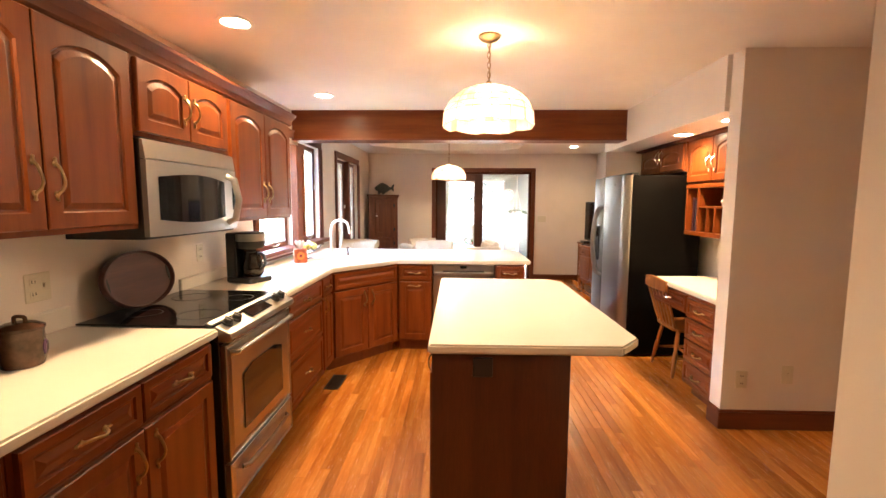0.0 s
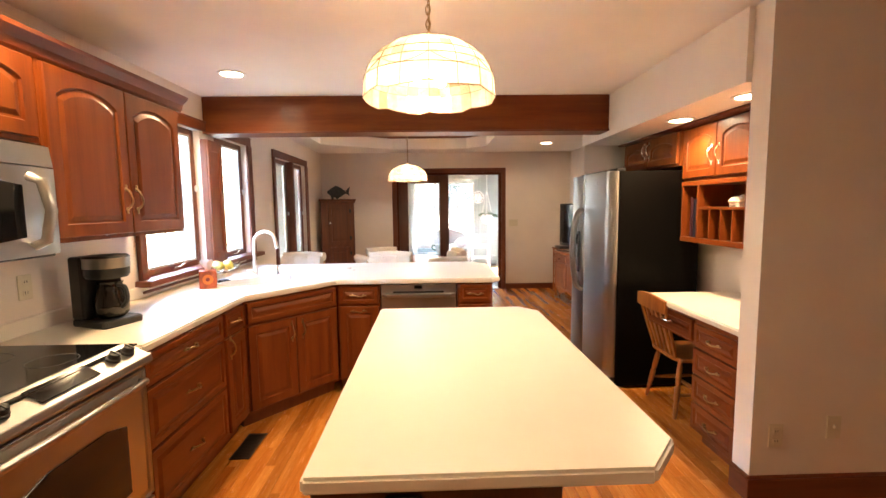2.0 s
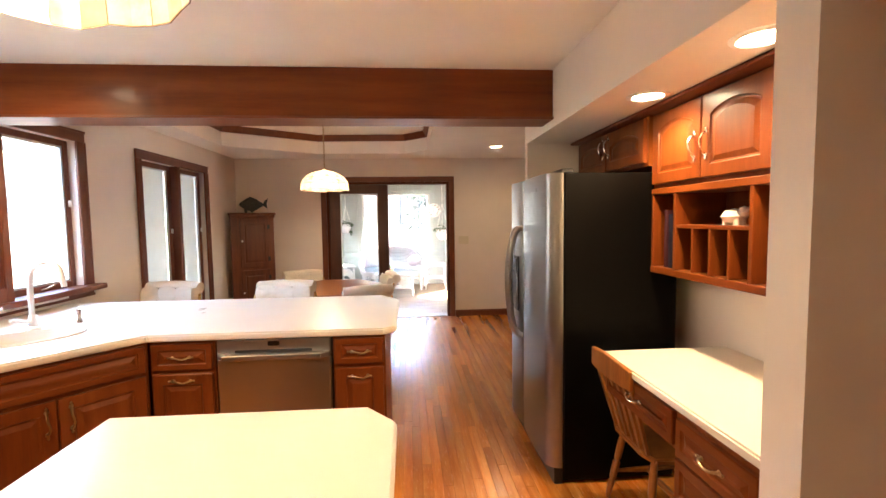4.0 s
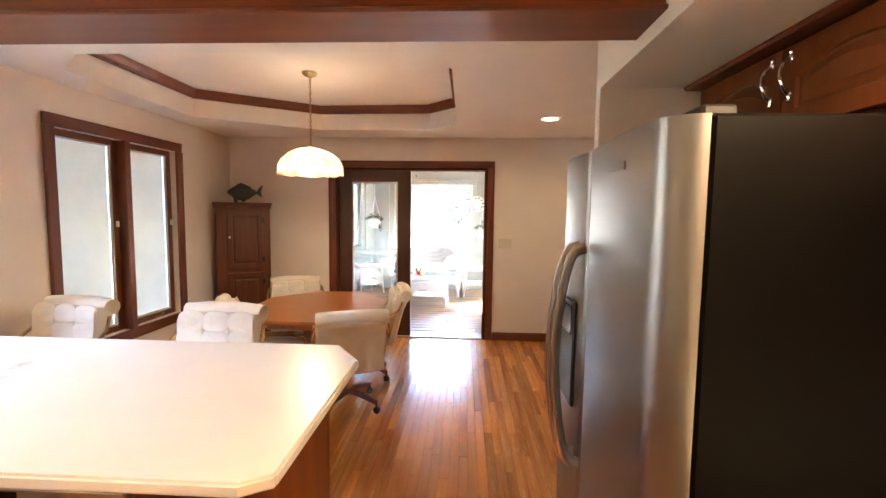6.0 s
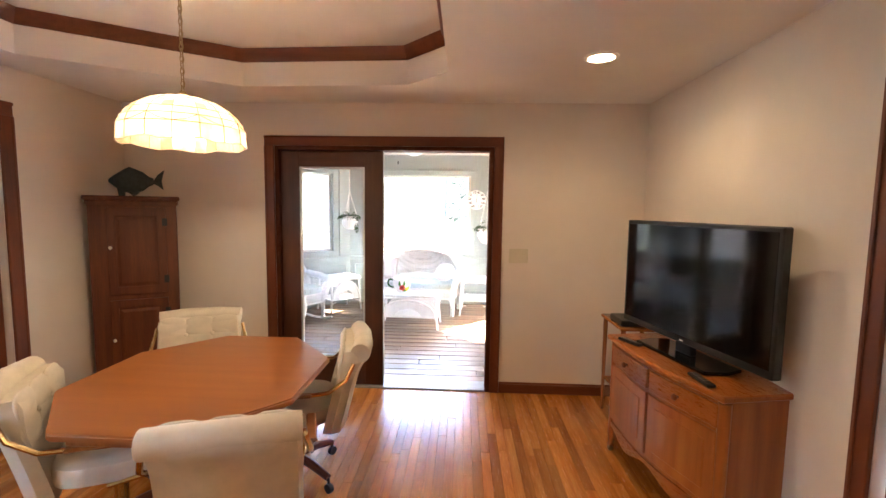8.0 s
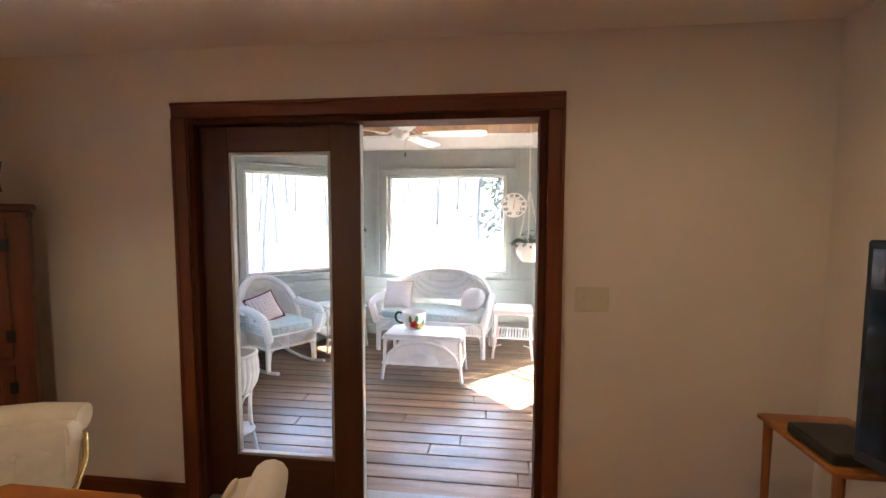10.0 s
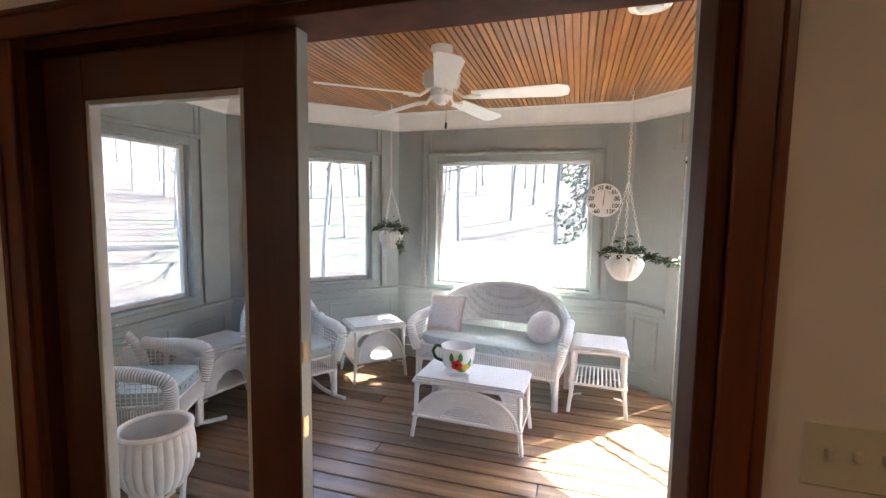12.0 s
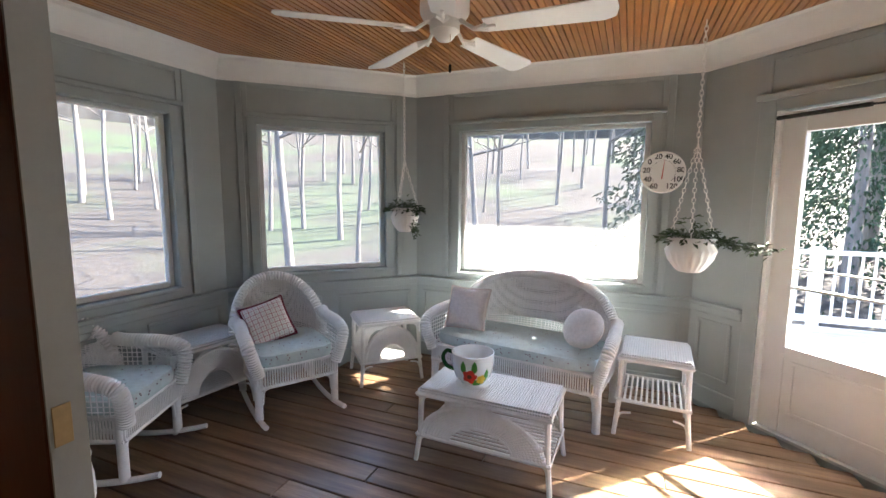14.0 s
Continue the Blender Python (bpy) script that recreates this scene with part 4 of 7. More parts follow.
tv = thing("television", tvm @ Matrix.Translation((0.465, 0.17, 0.766)) @ Matrix.Rotation(radians(2), 4, "Z"), "large flat black television on a wooden cabinet", "television")
M().prism([(-0.27, -0.11), (0.27, -0.11), (0.30, 0.0), (0.27, 0.11), (-0.27, 0.11), (-0.30, 0.0)], 0, 0.018).done("stand", BLACK_GLASS, tv, bevel=0.005)
M().box(-0.06, 0.06, -0.01, 0.03, 0.018, 0.12).done("neck", BLACK, tv, bevel=0.005)
M().box(-0.548, 0.548, -0.02, 0.03, 0.075, 0.735).done("bezel", BLACK, tv, bevel=0.006)
M().box(-0.528, 0.528, -0.0225, -0.018, 0.115, 0.712).done("screen", BLACK_GLASS, tv, "glossy dark screen")
M().box(-0.015, 0.015, -0.0235, -0.018, 0.088, 0.098).done("badge", CHROME, tv)


# ---- sunroom ----
SH = 2.575
OUT = [(-1.79, 8.50), (-1.79, 10.71), (-0.63, 11.87), (1.68, 11.87), (2.84, 10.71), (2.84, 8.50)]
# the opening in wall_sun_east is out of view, added for fill light
GREY_WALLS = [("wall_sun_west", [(0.60, 1.80, 0.85, 2.08)]), ("wall_sun_northwest", [(0.275, 1.34, 0.86, 2.08)]), ("wall_sun_north", [(0.43, 1.97, 0.83, 2.08)]),
              ("wall_sun_northeast", [(0.50, 1.47, 0.0, 2.05)]), ("wall_sun_east", [(0.41, 1.61, 0.85, 2.08)])]
wall_pose = []
for (nm, ops), p0, p1 in zip(GREY_WALLS, OUT, OUT[1:]):
    d = Vector(p1) - Vector(p0)
    wall_pose.append((Matrix.Translation((*p0, 0)) @ Matrix.Rotation(math.atan2(d.y, d.x), 4, "Z"), d.length))
    wall(nm, p0, p1, 0.13, -0.2, SH, GREY, ops, "grey-green painted sunroom wall")


def sun_window(m, length, s0, s1, z0, z1):
    """Frame, glass and boarding of one sunroom wall: x along it, y outwards."""
    ob = thing("window_5", m, "large fixed sunroom window in grey-green boarding", "window", "sunroom windows", "structure")
    for x0, x1, a, b in ((s0, s0 + 0.04, z0, z1), (s1 - 0.04, s1, z0, z1), (s0 + 0.04, s1 - 0.04, z0, z0 + 0.04), (s0 + 0.04, s1 - 0.04, z1 - 0.03, z1)):
        M().box(x0, x1, 0.045, 0.09, a, b).done("window_frame", SASH, ob, bevel=0.006)
    p = M().box(s0 + 0.04, s1 - 0.04, 0.062, 0.067, z0 + 0.04, z1 - 0.03).done("pane", GLASS, ob)
    p.visible_shadow = False
    # added sheet behind the glass: hazes and dims the outdoors, casts no shadow
    sc_ = M().box(s0 + 0.03, s1 - 0.03, 0.098, 0.0985, z0 + 0.03, z1 - 0.02).done("insect_screen", SCREEN, ob, "added screen sheet that hazes and dims the outdoor view")
    sc_.visible_shadow = False
    for x0, x1 in ((s0 - 0.075, s0), (s1, s1 + 0.075)):
        M().box(x0, x1, -0.018, 0, z0 - 0.02, z1 + 0.06).done("casing_board", GREY, ob, bevel=0.004)
    M().box(s0, s1, -0.018, 0, z1, z1 + 0.06).done("casing_board", GREY, ob, bevel=0.004)
    M().box(s0 - 0.10, s1 + 0.10, -0.035, 0, z1 + 0.06, z1 + 0.095).done("head_moulding", GREY, ob, bevel=0.008)
    up = M()
    for x0, x1, a, b in ((s0 - 0.10, s0 - 0.06, z1 + 0.095, SH - 0.17), (s1 + 0.06, s1 + 0.10, z1 + 0.095, SH - 0.17), (s0 - 0.06, s1 + 0.06, SH - 0.20, SH - 0.17)):
        up.box(x0, x1, -0.014, 0, a, b)
    up.done("panel_moulding", GREY, ob, bevel=0.003)
    for x0, x1 in ((s0 - 0.15, s0 - 0.10), (s1 + 0.10, s1 + 0.15)):
        M().box(x0, x1, -0.025, 0, 0.78, SH - 0.17).done("pilaster", GREY, ob, bevel=0.004)
    M().box(s0 - 0.02, s1 + 0.02, -0.03, 0.045, z0 - 0.03, z0).done("window_sill", GREY, ob, bevel=0.006)
    return ob


def sun_panels(m, length, a0, a1):
    """Rail and panelled dado along one sunroom wall from a0 to a1."""
    ob = thing("wainscot", m, "grey-green panelled wainscot with a chair rail", "wainscot", "", "structure")
    M().box(a0, a1, -0.045, 0, 0.735, 0.765).box(a0, a1, -0.022, 0, 0.68, 0.735).done("chair_rail", GREY, ob, bevel=0.005)
    M().box(a0, a1, -0.02, 0, 0.0, 0.13).done("baseboard", GREY, ob, bevel=0.006)
    n = max(1, round((a1 - a0) / 0.7))
    w = (a1 - a0) / n
    for i in range(n):
        x0, x1 = a0 + i * w + 0.07, a0 + (i + 1) * w - 0.07
        fr = M()
        for q in ((x0, x1, 0.20, 0.225), (x0, x1, 0.61, 0.635), (x0, x0 + 0.025, 0.225, 0.61), (x1 - 0.025, x1, 0.225, 0.61)):
            fr.box(q[0], q[1], -0.014, 0, q[2], q[3])
        fr.done("panel_moulding", GREY, ob, bevel=0.004)
    return ob


# grey transparency dims the view, a little translucent white lays haze over it
def screen_material():
    mat, n, l, b = nodes_of("haze_mesh")
    tr, df, mx = n.new("ShaderNodeBsdfTransparent"), n.new("ShaderNodeBsdfTranslucent"), n.new("ShaderNodeMixShader")
    tr.inputs[0].default_value = (0.76, 0.76, 0.76, 1)
    df.inputs[0].default_value, mx.inputs[0].default_value = (0.7, 0.7, 0.7, 1), 0.06
    l.new(tr.outputs[0], mx.inputs[1]), l.new(df.outputs[0], mx.inputs[2])
    l.new(mx.outputs[0], n["Material Output"].inputs[0])
    return mat


SCREEN = screen_material()
SASH = plain("pale_sash_paint", (0.62, 0.64, 0.62), 0.4, vary=0.05)
sun_window(*wall_pose[0], 0.60, 1.80, 0.85, 2.08)
sun_window(*wall_pose[1], 0.275, 1.34, 0.86, 2.08)
sun_window(*wall_pose[2], 0.43, 1.97, 0.83, 2.08)
# unseen east window, added to brighten the room from the right
sun_window(*wall_pose[4], 0.41, 1.61, 0.85, 2.08)
for i in (0, 1, 2, 4):
    sun_panels(*wall_pose[i], 0, wall_pose[i][1])
sun_panels(*wall_pose[3], 0, 0.40)
sun_panels(*wall_pose[3], 1.56, wall_pose[3][1])

# sunroom outer door
sd = thing("door_4", wall_pose[3][0] @ Matrix.Translation((0.53, 0.02, 0.02)), "white half-glazed sunroom door to the deck", "door", kind="structure")
W_, GZ0, GZ1, ST = 0.91, 0.57, 1.89, 0.13
for x0, x1, z0, z1, nm in ((0, ST, 0, 2.02, "stile"), (W_ - ST, W_, 0, 2.02, "stile"), (ST, W_ - ST, 0, GZ0, "rail"), (ST, W_ - ST, GZ1, 2.02, "rail")):
    M().box(x0, x1, 0, 0.045, z0, z1).done(nm, WHITE, sd, bevel=0.004)
p = M().box(ST, W_ - ST, 0.02, 0.025, GZ0, GZ1).done("pane", GLASS, sd)
p.visible_shadow = False
M().box(ST, W_ - ST, 0.005, 0.04, 0.94, 0.955).done("glazing_bar", SASH, sd)
M().box(ST, W_ - ST, 0.005, 0.04, 1.06, 1.07).done("glazing_bar", SASH, sd)
pf = M()
for q in ((0.17, 0.74, 0.14, 0.165), (0.17, 0.74, 0.465, 0.49), (0.17, 0.195, 0.165, 0.465), (0.715, 0.74, 0.165, 0.465)):
    pf.box(q[0], q[1], -0.01, 0, q[2], q[3])
pf.done("panel_moulding", WHITE, sd, bevel=0.003)
M().tube([(-0.02, -0.03, 1.985), (0.45, -0.05, 1.985)], 0.013, 10).tube([(0.45, -0.05, 1.985), (0.55, -0.02, 1.985)], 0.006, 8).done("door_closer", BLACK, sd, "black tube door closer", smooth=True)
dc = thing("door_casing", wall_pose[3][0], "grey-green casing of the sunroom door", "casing", kind="structure")
M().box(0.40, 0.50, -0.018, 0, 0, 2.12).done("casing_stile", GREY, dc, bevel=0.004)
M().box(0.50, 0.525, -0.01, 0.10, 0, 2.05).done("door_stop", WHITE, dc, bevel=0.003)
M().box(1.47, 1.56, -0.018, 0, 0, 2.12).done("casing_stile", GREY, dc, bevel=0.004)
M().box(0.38, 1.58, -0.03, 0, 2.12, 2.16).done("head_moulding", GREY, dc, bevel=0.006)
M().box(0.50, 1.47, -0.018, 0, 2.05, 2.12).done("casing_rail", GREY, dc, bevel=0.004)
M().box(0.42, 0.46, -0.014, 0, 2.16, 2.40).box(0.46, 1.52, -0.014, 0, 2.36, 2.40).done("panel_moulding", GREY, dc, bevel=0.003)
M().box(0.50, 1.47, -0.01, 0.14, 0.0, 0.018).done("threshold", SASH, dc)


def inset(points, s):
    out = []
    for i, p in enumerate(points):
        p = Vector(p)
        ns = []
        for a, b in ((i - 1, i), (i, i + 1)):
            if 0 <= a and b < len(points):
                d = Vector(points[b]) - Vector(points[a])
                ns.append(Vector((d.y, -d.x)).normalized())
        n = ns[0] if len(ns) == 1 else (ns[0] + ns[1]) / (1 + ns[0].dot(ns[1]))
        out.append(p + n * s)
    return out


prof = ((0.0, 2.405), (0.016, 2.405), (0.02, 2.43), (0.03, 2.45), (0.06, 2.50), (0.085, 2.54), (0.09, 2.56), (0.105, 2.574), (0.0, 2.574))
cm = M()
lines = [[(*q, z) for q in inset(OUT, s)] for s, z in prof]
cm.loops([list(r) for r in zip(*lines)])
tagged(cm.done("crown_moulding", WHITE), "white crown moulding round the sunroom ceiling", "moulding", kind="structure")


def y_end(x, off=0.0):
    return min(11.87, 11.87 - (-0.63 - x), 11.87 - (x - 1.68)) - off


BEAD = wood("beadboard_pine", (0.34, 0.12, 0.03), (0.47, 0.19, 0.05), (0.60, 0.29, 0.09), 0.35, "y", 1.0, 0.25, 0.3)
cb = M().box(-1.9, 2.95, 8.36, 12.0, SH + 0.012, SH + 0.06)
x = -1.80
while x < 2.84:
    xa, xb = max(x, -1.79), min(x + 0.039, 2.84)
    ya, yb = y_end(xa), y_end(xb)
    cb.loops([[(xa, 8.50, SH + 0.012), (xa + 0.004, 8.50, SH), (xb - 0.004, 8.50, SH), (xb, 8.50, SH + 0.012)],
              [(xa, ya, SH + 0.012), (xa + 0.004, ya, SH), (xb - 0.004, yb, SH), (xb, yb, SH + 0.012)]])
    x += 0.0415
tagged(cb.done("ceiling_sunroom", BEAD), "varnished pine beadboard sunroom ceiling", "ceiling", kind="structure")

# ceiling fan
FAN = (0.385, 10.10)
fan = thing("ceiling_fan", Matrix.Translation((*FAN, 0)), "white five-bladed ceiling fan", "ceiling fan")
FW = plain("white_fan_enamel", (0.82, 0.82, 0.80), 0.3, vary=0.04)
M().lathe([(0.065, SH - 0.001), (0.068, SH - 0.02), (0.05, SH - 0.05), (0.02, SH - 0.06)], 24).done("canopy", FW, fan, smooth=True)
M().lathe([(0.013, SH - 0.05), (0.013, SH - 0.15)], 12).done("downrod", FW, fan, smooth=True)
M().lathe([(0.03, 2.430), (0.10, 2.425), (0.115, 2.410), (0.115, 2.355), (0.10, 2.330), (0.075, 2.320)], 28).done("motor", FW, fan, smooth=True)
M().lathe([(0.07, 2.320), (0.07, 2.275), (0.05, 2.260), (0.045, 2.250), (0.03, 2.235), (0.002, 2.232)], 24).done("switch_housing", FW, fan, smooth=True)
for k in range(5):
    r = Matrix.Rotation(radians(2 + 72 * k), 4, "Z")
    arm = M().tube([(0.07, 0, 2.322), (0.14, 0.0, 2.272), (0.20, 0.03, 2.272)], 0.010, 6, r).tube([(0.14, 0.0, 2.272), (0.20, -0.03, 2.272)], 0.008, 6, r)
    arm.tube([(0.14, 0, 2.272), (0.24, 0, 2.273)], 0.008, 6, r)
    arm.done("blade_bracket", FW, fan)
    pts = [(0.19, -0.052), (0.70, -0.075), (0.745, -0.055), (0.755, 0.0), (0.745, 0.055), (0.70, 0.075), (0.19, 0.052)]
    M().prism(pts, 0, 0.006, r @ Matrix.Translation((0, 0, 2.278)) @ Matrix.Rotation(radians(-12), 4, "X")).done("blade", FW, fan, bevel=0.002)
M().tube([(0.04, -0.03, 2.250), (0.04, -0.03, 2.120)], 0.0015, 5).done("pull_chain", BRASS, fan)
M().lathe([(0.002, 2.080), (0.007, 2.085), (0.007, 2.115), (0.002, 2.120)], 8, Matrix.Translation((0.04, -0.03, 0))).done("pull_knob", BLACK, fan)
for x, y in ((-0.67, 9.86), (1.50, 9.83)):
    vent_l = thing("ceiling_light", Matrix.Translation((x, y, SH)), "unlit round white eyeball fixture in the beadboard", "ceiling light", "sunroom ceiling fixtures")
    M().lathe([(0.10, 0), (0.097, -0.008), (0.075, -0.014), (0.060, -0.006)], 28, caps=False).done("trim_ring", FW, vent_l, smooth=True)
    M().lathe([(0.060, -0.004), (0.056, -0.020), (0.040, -0.030), (0.030, -0.026), (0.001, -0.016)], 24, pose(0, 0, 0, 8)).done("eyeball", FW, vent_l, "tilted white eyeball", smooth=True)

# ---- wicker furniture ----
def wicker_material(name, scale):
    mat, n, l, b = nodes_of(name)
    vec = coords(n, l, (1, 1, 1))
    waves = []
    for axis in "XYZ":
        w = n.new("ShaderNodeTexWave")
        w.bands_direction = axis
        w.inputs["Scale"].default_value, w.inputs["Distortion"].default_value = scale, 0.6
        l.new(vec, w.inputs["Vector"])
        waves.append(w.outputs["Fac"])
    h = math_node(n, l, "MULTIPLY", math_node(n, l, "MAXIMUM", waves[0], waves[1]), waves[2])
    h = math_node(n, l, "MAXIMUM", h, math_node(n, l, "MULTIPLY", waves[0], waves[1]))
    # shade in the crevices is put into the colour: low weave dark, crests white
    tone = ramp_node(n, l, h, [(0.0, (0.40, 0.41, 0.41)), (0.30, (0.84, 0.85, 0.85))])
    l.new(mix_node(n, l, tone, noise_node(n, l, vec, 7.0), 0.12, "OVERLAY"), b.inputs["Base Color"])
    b.inputs["Roughness"].default_value = 0.45
    bump(n, l, b, h, 0.9, 0.006)
    return mat


WICKER = wicker_material("white_wicker_crevice_shade", 22.0)
CANE = plain("white_painted_cane", (0.80, 0.81, 0.81), 0.4, vary=0.08, scale=12, relief=0.3, fine=150)
AQUA = plain("pale_aqua_sprigged_cotton", (0.52, 0.62, 0.62), 0.85, vary=0.10, scale=30, relief=0.3, fine=300)


def weave(me, surf, us, vs, r=0.0035, n=14):
    """Strands both ways over a surface surf(u, v)."""
    for u in us:
        me.tube([surf(u, j / n) for j in range(n + 1)], r, 4)
    for v in vs:
        me.tube([surf(j / n, v) for j in range(n + 1)], r, 4)
    return me


def steps(n):
    return [(i + 0.5) / n for i in range(n)]


def braid(pts, r, turns=40, n=10):
    """A wrapped rim: a tube whose thickness beats along its length."""
    pts = [Vector(p) for p in pts]
    seg = [0.0]
    for a, b in zip(pts, pts[1:]):
        seg.append(seg[-1] + (b - a).length)
    out, rad = [], []
    count = turns * 3
    for i in range(count + 1):
        s = seg[-1] * i / count
        k = max(j for j in range(len(seg)) if seg[j] <= s + 1e-9)
        k = min(k, len(pts) - 2)
        t = (s - seg[k]) / max(1e-9, seg[k + 1] - seg[k])
        out.append(pts[k].lerp(pts[k + 1], t))
        rad.append(r * (1.0 if i % 3 else 0.74))
    return M().tube(out, rad, n)


def wicker_seat(name, m, w, label, category, group, back_top, rockers):
    """A wicker armchair or settee, facing -y, its seat w wide."""
    ob = thing(name, m, label, category, group)
    hw, fy, by = w / 2, -0.30, 0.24
    # arched back
    def arch(a):
        c, s = math.cos(a), math.sin(a)
        q = 0.75 if w > 0.8 else 0.9
        return (-hw * (1.02 if w > 0.8 else 1.22) * math.copysign(abs(c) ** q, c), 0.42 + (back_top - 0.45) * abs(s) ** 0.8)

    def back(u, v):
        x, z = arch(math.pi * u)
        base = 0.38
        zz = base + (z - base) * v
        return Vector((x * (0.86 + 0.14 * v), by + 0.02 + 0.16 * (zz - 0.38) - 0.10 * (abs(x) / hw) ** 2.5, zz))
    inner_b = M()
    count = int(w / 0.0135)
    weave(inner_b, back, steps(count), steps(28), 0.0038, 20)
    inner_b.done("back_weave", CANE, ob, "openwork white wicker back")

    def backfill(u, v):
        p = back(u, v)
        return p + Vector((0, 0.006, 0))
    k, rows = 30, []
    for j in range(7):
        v = 0.80 + 0.20 * j / 6
        rows.append([backfill(i / k, v) for i in range(k + 1)])
    bf = M().loops(rows, closed=False, caps=False)
    bf.loops([[p + Vector((0, 0.012, 0)) for p in r] for r in rows], closed=False, caps=False)
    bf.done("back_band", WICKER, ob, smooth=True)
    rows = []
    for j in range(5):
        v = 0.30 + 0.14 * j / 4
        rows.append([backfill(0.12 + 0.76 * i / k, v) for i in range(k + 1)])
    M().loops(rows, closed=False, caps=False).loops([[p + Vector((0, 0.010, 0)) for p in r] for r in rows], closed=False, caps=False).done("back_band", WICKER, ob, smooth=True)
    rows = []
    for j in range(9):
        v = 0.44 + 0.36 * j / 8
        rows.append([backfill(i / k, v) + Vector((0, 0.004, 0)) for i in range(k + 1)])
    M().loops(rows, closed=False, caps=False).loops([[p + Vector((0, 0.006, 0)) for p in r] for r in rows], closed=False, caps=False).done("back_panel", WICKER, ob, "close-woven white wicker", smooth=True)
    rim = [back(i / 28, 1.0) for i in range(29)]
    braid(rim, 0.036, int(w * 60 + 30)).done("back_rim", CANE, ob, "thick braided rim", smooth=True)
    for s in (-1, 1):
        a0 = back(0.0 if s < 0 else 1.0, 1.0)
        path = smooth_path([a0 + Vector((0, 0, 0.20)), (s * (hw + 0.03), 0.02, 0.615), (s * (hw + 0.05), -0.18, 0.60), (s * (hw + 0.05), fy - 0.01, 0.56), (s * (hw + 0.03), fy - 0.03, 0.48), (s * (hw - 0.01), fy - 0.01, 0.34)])
        braid(path, 0.043, 40).done("arm", CANE, ob, "thick braided arm", smooth=True)

        def side(u, v, s=s):
            return Vector((s * (hw + 0.02), fy + (by - fy) * u, 0.38 + 0.20 * v))
        weave(M(), side, steps(18), steps(7), 0.0032, 4).done("arm_weave", CANE, ob)
        for y, z0 in ((fy + 0.02, 0.0 if not rockers else 0.035), (by, 0.0 if not rockers else 0.05)):
            M().tube([(s * (hw - 0.01), y, z0), (s * (hw - 0.01), y, 0.40)], 0.026, 10).done("leg", CANE, ob, smooth=True)
        if rockers:
            M().tube([(s * (hw - 0.01), fy - 0.16 + 0.92 * i / 12, 0.018 + 0.25 * (i / 12 - 0.42) ** 2) for i in range(13)], 0.017, 8).done("rocker", CANE, ob, smooth=True)
        M().tube(smooth_path([(s * (hw - 0.035), fy + 0.02, 0.14), (s * (hw - 0.05), fy + 0.02, 0.23), (s * (hw - 0.14), fy + 0.02, 0.255)]), 0.009, 6).done("brace", CANE, ob, smooth=True)
    sk = M()
    for y in (fy - 0.005, by + 0.01):
        nst = int(w / 0.016)
        for i in range(nst + 1):
            x = -hw + w * i / nst
            sk.tube([(x, y, 0.26), (x, y, 0.375)], 0.0055, 5)
    for s in (-1, 1):
        for i in range(34):
            y = fy + (by - fy) * i / 33
            sk.tube([(s * hw, y, 0.26), (s * hw, y, 0.375)], 0.0055, 5)
    sk.done("skirt", CANE, ob, "upright white cane skirt")
    fr = M()
    for z in (0.255, 0.38):
        fr.tube([(-hw, fy, z), (hw, fy, z), (hw, by, z), (-hw, by, z), (-hw, fy, z)], 0.013, 8)
    fr.done("seat_frame", CANE, ob)
    M().box(-hw + 0.01, hw - 0.01, fy + 0.01, by, 0.365, 0.378).done("seat_deck", WICKER, ob)
    cu = cushion(w - 0.01, by - fy + 0.02, 0.105, 8, 6).done("seat_cushion", AQUA, ob, "pale aqua sprigged cushion", smooth=True, m=Matrix.Translation((0, (fy + by) / 2 - 0.01, 0.43)))
    sp = M()
    rnd = random.Random(5)
    for _ in range(int(w * 60)):
        x, y = rnd.uniform(-hw + 0.04, hw - 0.04), rnd.uniform((fy - by) / 2 + 0.04, (by - fy) / 2 - 0.03)
        sp.prism([(x - 0.004, y - 0.002), (x + 0.004, y - 0.003), (x + 0.003, y + 0.004), (x - 0.002, y + 0.004)], 0.0518, 0.0532)
    for _ in range(int(w * 26)):
        x, z = rnd.uniform(-hw + 0.04, hw - 0.04), rnd.uniform(-0.03, 0.03)
        sp.box(x - 0.004, x + 0.004, (fy - by) / 2 - 0.0115, (fy - by) / 2 - 0.008, z - 0.003, z + 0.004)
    tagged(sp.done("sprig_print", plain("grey_rose_print", (0.25, 0.18, 0.20), 0.9), cu), kind="stuff")
    return ob


def facing(x, y, turn):
    """A pose at x, y whose -y side is turned by turn degrees."""
    return Matrix.Translation((x, y, 0)) @ Matrix.Rotation(radians(turn), 4, "Z")


wicker_seat("wicker_settee", facing(0.52, 11.36, -9), 1.26, "white wicker settee with an arched woven back", "settee", "sunroom wicker seats", 0.92, False)
wicker_seat("wicker_rocking_chair", facing(-1.07, 10.57, 58), 0.54, "white wicker rocking chair with an aqua cushion", "rocking chair", "sunroom wicker seats", 0.92, True)
wicker_seat("wicker_rocking_chair", facing(-1.50, 9.56, 115), 0.52, "white wicker rocking chair beside the sunroom window", "rocking chair", "sunroom wicker seats", 0.90, True)


